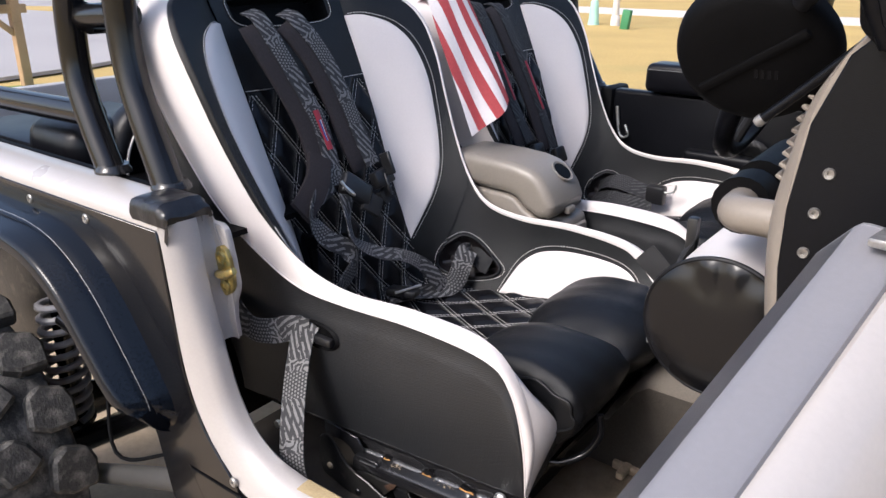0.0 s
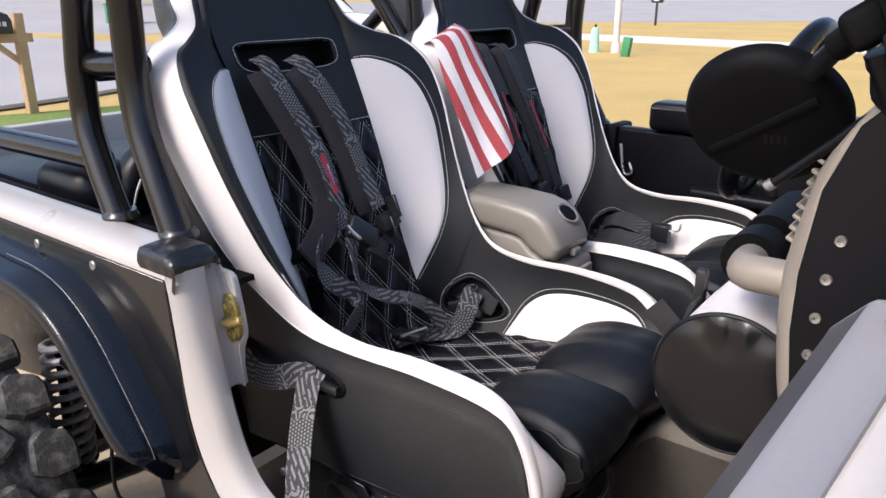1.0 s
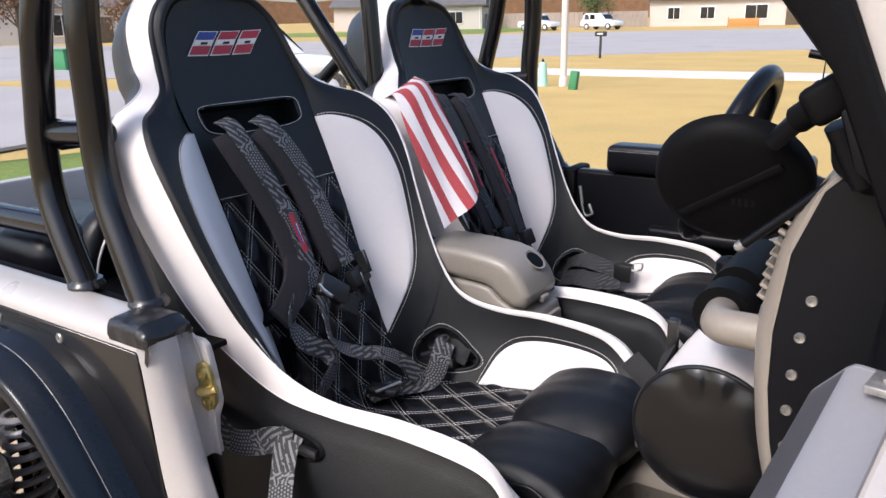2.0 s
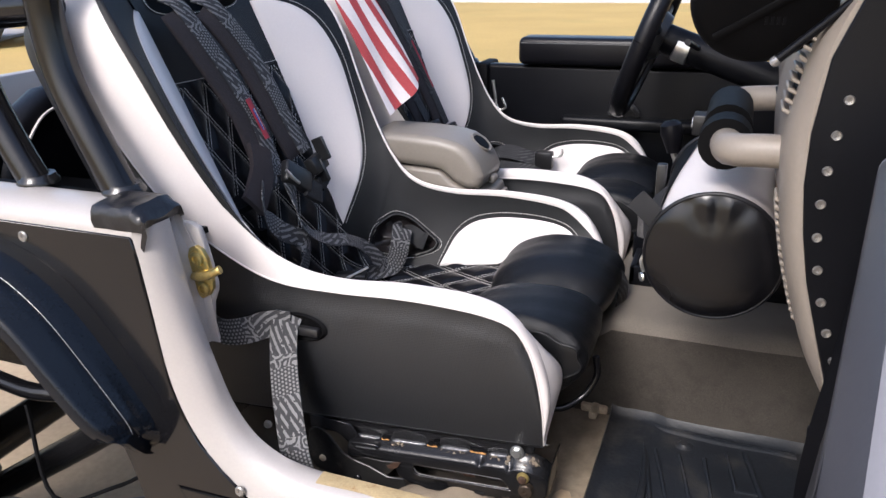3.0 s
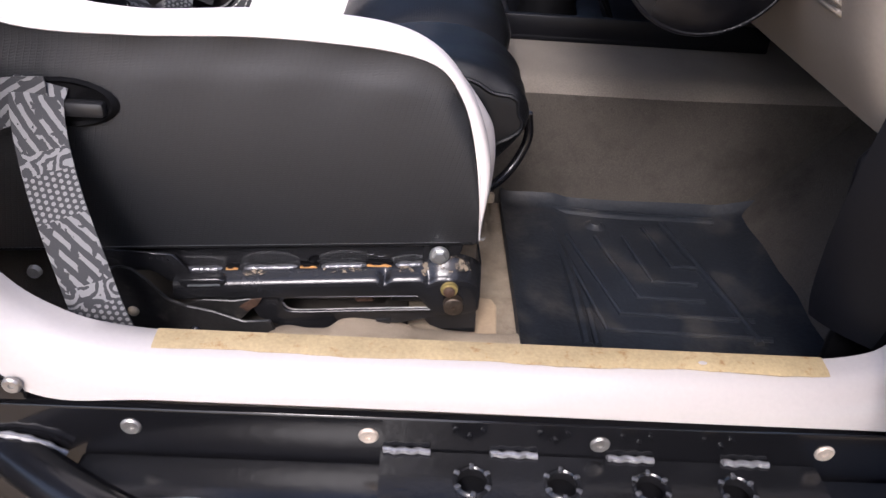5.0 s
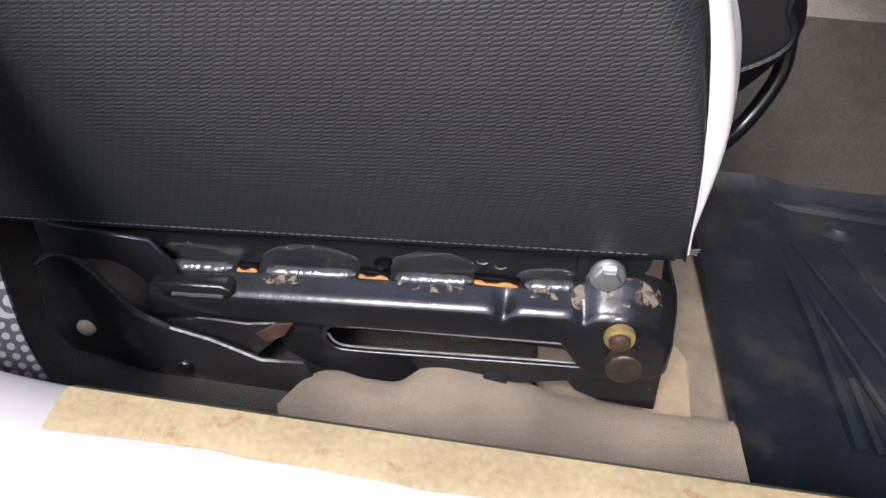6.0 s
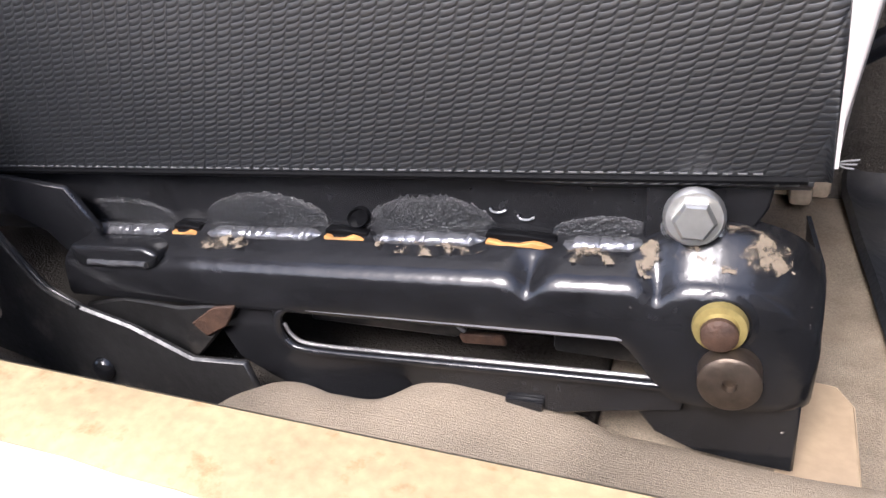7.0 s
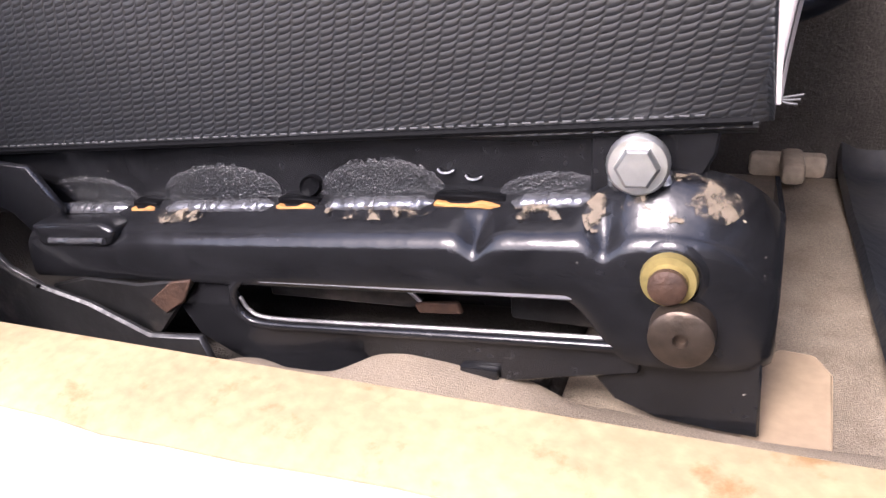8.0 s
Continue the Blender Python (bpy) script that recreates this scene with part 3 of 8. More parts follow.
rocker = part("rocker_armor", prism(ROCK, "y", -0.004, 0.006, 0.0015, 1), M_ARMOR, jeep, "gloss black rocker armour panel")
for x in (-0.650, -0.4355, -0.221, -0.008):
    rivet((x, -0.004, 0.690), (0, -1, 0), 0.0095, rocker, M_RIVET_WARM if x in (-0.4355, -0.008) else M_RIVET)

# slider with step plate
slider = part("rock_slider", tube([(-0.82, 0.03, 0.650), (-0.765, -0.005, 0.653), (-0.69, -0.055, 0.659), (-0.61, -0.098, 0.668), (-0.52, -0.118, 0.670), (-0.40, -0.121, 0.668), (-0.2, -0.121, 0.668), (0.2, -0.121, 0.668)], 0.0225, 18), M_TUBE, jeep, "glossy black slider tube")
part("slider_rail", span(-0.70, 0.3, -0.060, -0.005, 0.600, 0.655, 0.004), M_CHASSIS, slider)
part("weld_seam", tube([(-0.68 + 0.0225 * i, -0.058 + 0.0015 * math.sin(i * 2.1), 0.656 + 0.0012 * math.sin(i * 1.7)) for i in range(12)], 0.0035, 8, 3), M_SLIDE, slider)
part("tube_weld", tube([(-0.806, -0.005, 0.658), (-0.797, -0.007, 0.669), (-0.782, -0.008, 0.6755), (-0.767, -0.009, 0.678), (-0.752, -0.010, 0.6775), (-0.737, -0.011, 0.674), (-0.722, -0.012, 0.667), (-0.711, -0.012, 0.658)], lambda k: 0.0034 + 0.0007 * math.sin(40 * k), 8, 4), M_SLIDE, slider)


def step_plate():
    xs = np.linspace(-0.424, -0.012, 104)
    ys = np.linspace(-0.094, -0.006, 23)
    holes = (-0.340, -0.258, -0.177, -0.097)
    bm = bmesh.new()
    grid = [[bm.verts.new((x, y, 0.673)) for y in ys] for x in xs]
    for i in range(len(xs) - 1):
        for j in range(len(ys) - 1):
            c = ((xs[i] + xs[i + 1]) / 2, (ys[j] + ys[j + 1]) / 2)
            if any(math.hypot(c[0] - h, c[1] + 0.038) < 0.0145 for h in holes):
                continue
            bm.faces.new((grid[i][j], grid[i + 1][j], grid[i + 1][j + 1], grid[i][j + 1]))
    bmesh.ops.delete(bm, geom=[v for v in bm.verts if not v.link_faces], context="VERTS")
    bmesh.ops.solidify(bm, geom=bm.faces[:], thickness=0.004)
    return bm


part("step_plate", step_plate(), M_BASE, slider, "black step plate with four round holes", smooth=False)
for h in (-0.340, -0.258, -0.177, -0.097):
    part("hole_lip", sheet([[(h + r * math.cos(a), -0.038 + r * math.sin(a), 0.673 + q) for a in np.linspace(0, 2 * math.pi, 49)] for r, q in ((0.0130, -0.008), (0.0134, 0.001), (0.0150, 0.0026), (0.0176, 0.0012), (0.0186, -0.001))]), M_BASE, slider)
    for q in range(6):
        a = math.pi / 6 + q * math.pi / 3
        part("lip_dent", box(0, 0, 0, 0.0065, 0.0050, 0.0042, 0.0016, 2, Matrix.Translation((h + 0.0158 * math.cos(a), -0.038 + 0.0158 * math.sin(a), 0.6745)) @ Matrix.Rotation(a, 4, "Z")), M_WELD, slider)
for x in (-0.40, -0.30, -0.19, -0.08):
    for y, zz in ((-0.007, 0.6745), (-0.0945, 0.6725)):
        part("weld_bead", tube([(x - 0.022 + 0.0055 * k, y + 0.0012 * math.sin(k * 2.3), zz) for k in range(9)], 0.0034, 8, 2), M_SLIDE, slider)

# tube flare over the rear wheel
F_BODY = [(-2.16, 0.86), (-2.05, 0.97), (-1.92, 1.06), (-1.70, 1.088), (-1.30, 1.088), (-1.16, 1.082), (-1.07, 1.050), (-1.00, 0.992), (-0.945, 0.920), (-0.900, 0.852), (-0.884, 0.820), (-0.886, 0.792), (-0.903, 0.774)]
F_LIP = [(-2.14, 0.84), (-2.03, 0.95), (-1.90, 1.04), (-1.70, 1.062), (-1.30, 1.064), (-1.19, 1.060), (-1.115, 1.040), (-1.045, 0.995), (-0.982, 0.924), (-0.936, 0.868), (-0.912, 0.836), (-0.904, 0.806), (-0.908, 0.780)]
F_OUT = [(0.078,), (0.08,), (0.08,), (0.08,), (0.08,), (0.08,), (0.08,), (0.08,), (0.08,), (0.078,), (0.070,), (0.050,), (0.016,)]


def flare():
    A, B, W = spline(F_BODY, 6), spline(F_LIP, 6), spline(F_OUT, 6)
    rows, n = [], len(A)
    for i in range(n):
        a, b, w = A[i], B[i], float(W[i][0])
        d = B[min(i + 1, n - 1)] - B[max(i - 1, 0)]
        d /= np.linalg.norm(d) + 1e-9
        nr = np.array((-d[1], d[0]))
        if nr[1] - 0.3 * nr[0] > 0:
            nr = -nr
        r = [(a[0], 0.002, a[1])]
        for k in (0.12, 0.3, 0.46, 0.50, 0.54, 0.7, 0.86, 0.95):
            p = a + (b - a) * k
            bow = 0.0015 * math.sin(math.pi * k) - 0.0012 * (k == 0.50)
            r.append((p[0] - nr[0] * bow, 0.002 - w * k, p[1] - nr[1] * bow))
        for k, y in ((0.000, 1.0), (0.004, 1.045), (0.010, 1.06), (0.022, 1.06), (0.024, 1.03), (0.016, 0.99)):
            p = b + nr * k
            r.append((p[0], 0.002 - w * y, p[1]))
        p = b + nr * 0.010
        r.append((p[0], 0.002 - w * 0.5, p[1]))
        p = a + nr * 0.008
        r.append((p[0], 0.002, p[1]))
        rows.append(r)
    return sheet(rows)


wf = part("wheel_flare", flare(), M_FLARE, jeep, "blue-black flat steel wheel flare")
seam = [(p[0], -0.039 if w[0] > 0.06 else -w[0] / 2, p[1] + 0.0055) for p, w in zip([(np.array(a) + np.array(b)) / 2 for a, b in zip(spline(F_BODY, 6), spline(F_LIP, 6))], spline(F_OUT, 6))]
part("flare_seam", tube(seam[24:-3], 0.0006, 5, 1, smooth=False), M_SLIDE, wf)

# frame rail, axle and rear coil-over with links
part("frame_rail", span(-2.3, 0.3, 0.46, 0.53, 0.50, 0.60, 0.01), M_CHASSIS, jeep)
part("frame_rail", span(-2.3, 0.3, 1.05, 1.12, 0.50, 0.60, 0.01), M_CHASSIS, jeep)
part("axle", tube([(-1.67, -0.02, 0.42), (-1.67, 1.6, 0.42)], 0.045, 14, 2), M_CHASSIS, jeep)
part("front_axle", tube([(0.70, -0.02, 0.42), (0.70, 1.6, 0.42)], 0.045, 14, 2), M_CHASSIS, jeep)
part("front_rail", span(0.3, 1.0, 0.46, 0.53, 0.50, 0.62, 0.01), M_CHASSIS, jeep)
part("front_rail", span(0.3, 1.0, 1.05, 1.12, 0.50, 0.62, 0.01), M_CHASSIS, jeep)
part("control_arm", tube([(-1.58, 0.14, 0.37), (-1.506, 0.15, 0.42), (-1.28, 0.20, 0.559), (-1.10, 0.24, 0.67), (-0.98, 0.30, 0.68)], 0.030, 14, 3), M_CHASSIS, jeep, "black radius arm")
part("control_arm", tube([(-1.42, 0.065, 0.400), (-1.18, 0.058, 0.506), (-0.99, 0.052, 0.588), (-0.84, 0.052, 0.65)], 0.022, 14, 2), M_STEELPIPE, jeep, "dull steel link tube")
part("arm_joint", lathe([(0, -0.028), (0.026, -0.028), (0.032, -0.018), (0.032, 0.018), (0.026, 0.028), (0, 0.028)], facing((-1.44, 0.065, 0.392), (0, -1, 0)), 18), M_CHASSIS, jeep)
part("damper_can", tube([(-1.46, 0.10, 0.762), (-1.345, 0.10, 0.743), (-1.263, 0.10, 0.736), (-1.16, 0.12, 0.742)], 0.016, 12, 3), M_TUBE, jeep)
shock = part("shock_absorber", tube([(-1.582, 0.13, 0.40), (-1.52, 0.13, 0.84)], 0.020, 14, 2), M_TUBE, jeep)
sp = []
for i in range(10 * 14 + 1):
    a = i / 14 * 2 * math.pi
    k = i / (10 * 14)
    sp.append((-1.575 + 0.046 * k + 0.044 * math.cos(a), 0.13 + 0.044 * math.sin(a), 0.455 + 0.325 * k))
part("coil_spring", tube(sp, 0.0085, 8, 1, smooth=False), M_TRIM, shock, "black steel coil spring")
part("spring_seat", lathe([(0, -0.008), (0.05, -0.008), (0.055, 0.0), (0.05, 0.008), (0, 0.008)], facing((-1.577, 0.13, 0.447), (0.14, 0, 1)), 20), M_CHASSIS, shock)
part("shock_mount", prism([(-1.70, 0.98), (-1.40, 0.98), (-1.44, 0.82), (-1.50, 0.775), (-1.62, 0.70), (-1.74, 0.69)], "y", 0.215, 0.23, 0.004, 1), M_DUSTY, jeep, "dusty shock mount plate")
part("spring_bracket", prism([(-2.15, 0.86), (-1.74, 0.86), (-1.66, 0.74), (-1.70, 0.66), (-1.78, 0.60), (-1.82, 0.56), (-2.15, 0.50)], "y", 0.19, 0.205, 0.006, 2), M_DUSTY, jeep, "dusty spring bracket")
hexbolt((-1.50, 0.213, 0.815), (0, -1, 0), 0.014, 0.016, jeep, M_ZINC, 1.3)
part("brake_hose", tube([(-1.30, 0.10, 0.70), (-1.22, 0.05, 0.55), (-1.12, 0.10, 0.56), (-1.02, 0.12, 0.62)], 0.004, 8), M_MATTE, jeep)


def tread_mesh(ln, w):
    a, b = ln / 2, w / 2
    bm = prism([(-a, -b * 0.55), (-a * 0.5, -b), (a * 0.8, -b * 0.9), (a, -b * 0.1), (a * 0.72, b), (-a * 0.35, b * 0.86), (-a * 0.9, b * 0.5)], "z", 0.380, 0.420, 0.007, 1)
    bm.normal_update()
    uv_box(bm)
    mesh = bpy.data.meshes.new("tread_block")
    bm.to_mesh(mesh)
    bm.free()
    mesh.materials.append(M_TYRE)
    return mesh


def wheel(cx, y0, y1, single):
    """Wide off-road tyre: carcass with separate lugs, and a steel rim."""
    cz = 0.42
    m = Matrix.Translation((cx, (y0 + y1) / 2, cz)) @ Matrix.Rotation(radians(90), 4, "X")
    h = (y1 - y0) / 2
    w = part("wheel", lathe([(0.0, -0.02), (0.07, -0.02), (0.09, -0.05), (0.17, -0.03), (0.195, -h * 0.8), (0.215, -h * 0.85), (0.205, -h * 0.7), (0.195, 0.0), (0.195, h * 0.7)], m, 40), M_TUBE, jeep, "black steel wheel")
    prof = [(0.20, -h * 0.72), (0.24, -h * 0.98), (0.30, -h * 1.03), (0.35, -h * 0.98), (0.385, -h * 0.86), (0.393, -h * 0.4), (0.395, 0), (0.393, h * 0.4), (0.385, h * 0.86), (0.35, h * 0.98), (0.30, h * 1.03), (0.24, h * 0.98), (0.20, h * 0.72)]
    bms = [lathe(prof, m, 64)]
    lugs = []
    for row, yy in enumerate((-0.82, 0.0, 0.82)):
        for k in range(19):
            a = 2 * math.pi * (k + 0.5 * (row % 2)) / 19
            mm4 = Matrix.Translation((cx, (y0 + y1) / 2 + yy * h * 0.86, cz)) @ Matrix.Rotation(a, 4, "Y") @ Matrix.Rotation(radians(18 if row % 2 else -18), 4, "Z")
            lugs.append((row != 1, mm4))
    if not single:
        for outer, mm4 in lugs:
            b = box(0, 0, 0.400, 0.098 if outer else 0.092, 0.098 if outer else 0.086, 0.036)
            bmesh.ops.transform(b, matrix=mm4, verts=b.verts)
            bms.append(b)
        part("tyre", join(*bms), M_TYRE, w, "chunky dusty mud-terrain tyre")
        return
    tyre = part("tyre", bms[0], M_TYRE, w, "chunky dusty mud-terrain tyre")
    shapes = {True: tread_mesh(0.098, 0.098), False: tread_mesh(0.092, 0.086)}
    for outer, mm4 in lugs:
        ob = new("tread_block", shapes[outer])
        ob.parent = tyre
        ob.matrix_basis = mm4


wheel(-1.67, -0.25, 0.03, True)
wheel(-1.67, 1.54, 1.82, False)
wheel(0.70, -0.25, 0.03, False)
wheel(0.70, 1.54, 1.82, False)

# roll cage: two uprights a side, their links and the diagonals
cage = thing("roll_cage", (-1.1, 0.78, 1.15), "satin black steel tube roll cage bolted to the bed rails", "roll cage")
UP_F = [(-0.950, 0.082, 1.150), (-0.995, 0.088, 1.235), (-1.032, 0.094, 1.310), (-1.046, 0.096, 1.380), (-1.046, 0.097, 1.46), (-1.036, 0.098, 1.62), (-1.03, 0.14, 1.90), (-1.03, 0.24, 1.98)]
UP_B = [(-1.118, 0.082, 1.150), (-1.165, 0.088, 1.225), (-1.202, 0.094, 1.300), (-1.208, 0.096, 1.37), (-1.198, 0.097, 1.45), (-1.155, 0.098, 1.62), (-1.10, 0.14, 1.90), (-1.09, 0.24, 1.98)]
for side in (1, -1):
    def across(P):
        return P if side == 1 else [(x + 0.05, 1.56 - y, z) for x, y, z in P]
    part("upright", tube(across(UP_F), 0.0255, 20), M_TUBE, cage)
    part("upright", tube(across(UP_B), 0.0245, 20), M_TUBE, cage)
    part("link", tube(across([(-1.205, 0.108, 1.405), (-1.04, 0.108, 1.415)]), 0.021, 16, 2), M_TUBE, cage)
    for x, y, z in ((-0.95, 0.085, 1.158), (-1.118, 0.085, 1.158)):
        q = across([(x, y, z)])[0]
        part("foot", lathe([(0, 0.010), (0.026, 0.010), (0.0275, 0.006), (0.031, 0.002), (0.032, 0.0), (0.032, -0.004)], Matrix.Translation(q), 18), M_CHASSIS, cage)
    part("weld_ring", tube(across([(-1.184 + 0.0215 * math.cos(a) * 0.3, 0.108 + 0.0225 * math.cos(a), 1.406 + 0.0225 * math.sin(a)) for a in np.linspace(0, 5.6, 9)]), 0.0032, 8, 3), M_TUBE, cage)
part("cross_bar", tube([(-1.03, 0.24, 1.98), (-1.03, 1.33, 1.98)], 0.0255, 16, 2), M_TUBE, cage)
part("cross_bar", tube([(-1.09, 0.24, 1.98), (-1.09, 1.33, 1.98)], 0.0245, 16, 2), M_TUBE, cage)
part("harness_bar", tube([(-1.175, 0.11, 1.40), (-1.175, 1.46, 1.40)], 0.0225, 16, 2), M_TUBE, cage)
part("diagonal", tube([(-1.345, 0.88, 1.66), (-1.15, 0.90, 1.39)], 0.021, 14, 2), M_TUBE, cage)
part("diagonal", tube([(-1.16, 0.90, 1.98), (-1.125, 0.90, 1.40)], 0.021, 14, 2), M_TUBE, cage)
part("rear_stay", tube([(-1.04, 0.20, 1.95), (-1.5, 0.14, 1.62), (-2.1, 0.10, 1.18)], 0.0235, 16), M_TUBE, cage)
part("rear_stay", tube([(-1.04, 1.37, 1.95), (-1.5, 1.43, 1.62), (-2.1, 1.47, 1.18)], 0.0235, 16), M_TUBE, cage)
part("bed_bar", tube([(-2.3, 0.12, 1.215), (-1.22, 0.12, 1.235)], 0.0235, 16, 2), M_TUBE, cage)
part("bed_bar", tube([(-2.28, 1.45, 1.20), (-1.2, 1.45, 1.20)], 0.0235, 16, 2), M_TUBE, cage)

# latch striker on its flange
part("latch_flange", prism([(-0.880, 1.128), (-0.866, 1.114), (-0.842, 1.114), (-0.831, 1.108), (-0.826, 1.092), (-0.820, 1.060), (-0.814, 1.020), (-0.816, 1.008), (-0.826, 0.986), (-0.830, 0.955), (-0.826, 0.922), (-0.880, 0.92)], "y", 0.0895, 0.102, 0.003, 2), M_WHITE, jeep)
part("jamb_inner", sheet([[(x, 0.050, z), (x - 0.001, 0.058, z), (x - 0.003, 0.070, z), (x - 0.004, 0.082, z), (x - 0.001, 0.0875, z), (x + 0.006, 0.0892, z), (x + 0.014, 0.0888, z)] for x, z in ((-0.868, 1.134), (-0.866, 1.112), (-0.852, 1.08), (-0.845, 1.05), (-0.840, 1.02), (-0.836, 1.0), (-0.835, 0.96), (-0.832, 0.925))], 0.002), M_WHITE, jeep)
striker = part("door_striker", prism([(-0.850, 1.066), (-0.846, 1.078), (-0.834, 1.083), (-0.823, 1.078), (-0.816, 1.064), (-0.813, 1.048), (-0.811, 1.036), (-0.812, 1.018), (-0.820, 1.006), (-0.834, 0.998), (-0.842, 1.004), (-0.846, 1.022), (-0.847, 1.036)], "y", 0.0815, 0.090, 0.002, 2), M_GOLD, jeep, "yellow zinc-plated door striker")
part("striker_pin", join(prism([(-0.842, 1.030), (-0.840, 1.042), (-0.822, 1.047), (-0.812, 1.044), (-0.812, 1.034), (-0.826, 1.029)], "y", 0.074, 0.084, 0.002, 2), tube([(-0.836, 0.074, 1.038), (-0.818, 0.066, 1.043), (-0.798, 0.061, 1.051), (-0.781, 0.060, 1.060), (-0.777, 0.061, 1.062)], 0.0062, 12)), M_GOLD, striker)
for x, z in ((-0.833, 1.063), (-0.828, 1.017)):
    part("striker_bolt", lathe([(0, 0.002), (0.005, 0.002), (0.006, 0.005), (0.0105, 0.004), (0.0115, 0.0)], facing((x, 0.0815, z), (0, -1, 0)), 18), M_GOLD, striker)
# black cap on the rail's corner
def tape_cap():
    rows = []
    for x in np.linspace(-0.930, -0.862, 22):
        w = 0.0012 * math.sin(150 * x)
        rows.append([(x, 0.001, 1.130), (x, -0.001 + w, 1.140), (x, 0.000, 1.152), (x, 0.004, 1.1585), (x, 0.012, 1.161 + w), (x, 0.034 - 2 * w, 1.1612), (x, 0.056, 1.162 + w), (x, 0.072, 1.160), (x, 0.080, 1.152), (x, 0.081, 1.130)])
    for x, k in ((-0.858, 0.2), (-0.852, 0.5), (-0.848, 0.8), (-0.846, 1.0)):
        rows.append([(x + 0.004 * math.sin(9 * y + 3), y, 1.130 + (z - 1.130) * (1 - 0.35 * k) - 0.010 * k * math.sin(40 * y)) for y, z in ((0.002, 1.130), (0.001, 1.140), (0.003, 1.152), (0.008, 1.158), (0.016, 1.161), (0.034, 1.1612), (0.056, 1.162), (0.070, 1.160), (0.078, 1.152), (0.080, 1.130))])
    rows.append([(-0.850, y, z) for y, z in ((0.002, 1.128), (0.002, 1.130), (0.004, 1.133), (0.010, 1.134), (0.016, 1.134), (0.034, 1.134), (0.056, 1.134), (0.070, 1.134), (0.078, 1.132), (0.080, 1.128))])
    return sheet(rows, 0.002)


part("rail_cap", tape_cap(), M_TAPE, jeep, "wrinkled black tape over the rail corner")

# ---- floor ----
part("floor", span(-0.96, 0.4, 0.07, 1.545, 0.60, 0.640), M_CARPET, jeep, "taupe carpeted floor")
# Under the seat the darker carpet holds the shade; the open pad is paler.
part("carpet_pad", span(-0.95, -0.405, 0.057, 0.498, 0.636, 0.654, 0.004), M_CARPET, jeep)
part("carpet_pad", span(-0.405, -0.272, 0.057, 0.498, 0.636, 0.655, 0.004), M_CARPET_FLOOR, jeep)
part("bed_floor", span(-2.34, -0.95, 0.31, 1.545, 0.620, 0.66), M_MATTE, jeep)
part("rear_bulkhead", span(-1.02, -1.0, 0.09, 1.48, 0.64, 0.98), M_MATTE, jeep)


def tunnel_drop(x):
    """The tunnel lies lower under the seats."""
    return 0.095 * min(1.0, max(0.0, (-0.30 - x) / 0.06))


def hump():
    sec = [(0.503, 0.828), (0.515, 0.842), (0.54, 0.848), (1.03, 0.848), (1.055, 0.842), (1.067, 0.828)]
    return sheet([[(x, y + 0.06 * max(0, x + 0.05), z - tunnel_drop(x)) for y, z in sec] for x in np.linspace(-0.95, 0.35, 60)])


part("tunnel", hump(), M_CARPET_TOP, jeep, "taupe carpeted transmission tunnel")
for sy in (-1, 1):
    part("tunnel_side", sheet([[(x, 0.785 + sy * dy + 0.06 * max(0, x + 0.05), z) for dy, z in ((0.282, 0.829 - tunnel_drop(x)), (0.285, 0.80 - tunnel_drop(x)), (0.286, 0.72 - tunnel_drop(x) * 0.4), (0.288, 0.638))] for x in np.linspace(-0.95, 0.35, 60)]), M_CARPET, jeep, "taupe carpeted tunnel side, its shade put into the colour")
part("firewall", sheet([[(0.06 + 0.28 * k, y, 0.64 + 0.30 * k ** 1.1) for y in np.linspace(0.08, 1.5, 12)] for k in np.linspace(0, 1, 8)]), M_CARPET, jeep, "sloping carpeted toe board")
part("firewall_upper", span(0.33, 0.36, 0.06, 1.52, 0.90, 1.40), M_MATTE, jeep)

# rubber mat with a raised rim and moulded ribs
mat_thing = thing("floor_mat", (-0.1, 0.36, 0.64), "black rubber floor mat with raised rim and moulded ribs", "floor mat")


def mat_tray():
    xs, ys = np.linspace(-0.279, 0.19, 48), np.linspace(0.062, 0.501, 46)
    rows = []
    for x in xs:
        r = []
        for y in ys:
            lip = 0.006 * max(0, 1 - (x - xs[0]) / 0.012) + 0.016 * max(0, 1 - (ys[-1] - y) / 0.016) ** 1.3
            lip += 0.0055 / (1 + math.exp((x + 0.208 + 0.02 * math.sin(9 * y)) * 300)) + 0.0008 * math.sin(31 * x + 17 * y) + 0.0006 * math.sin(57 * y - 23 * x)
            up = 0.30 * max(0, (x - 0.05)) ** 1.1 * 1.0
            r.append((x, y, 0.650 + lip + up))
        rows.append(r)
    return sheet(rows, 0.006)


part("tray", mat_tray(), M_RUBBERMAT, mat_thing)
# nested chevrons, two borders and the heel spine
RIBS = [[(-0.203, 0.409), (-0.168, 0.205), (-0.092, 0.202), (0.03, 0.199)],
        [(-0.187, 0.412), (-0.145, 0.237), (-0.081, 0.235), (0.02, 0.234)],
        [(-0.147, 0.410), (-0.116, 0.272), (-0.031, 0.268)],
        [(-0.106, 0.413), (-0.089, 0.307), (-0.030, 0.305)],
        [(-0.072, 0.442), (-0.054, 0.344), (-0.022, 0.342)]]
for r in RIBS:
    part("rib", tube([(x, y, 0.6565) for x, y in r], 0.0038, 8, 1), M_RUBBERMAT, mat_thing)
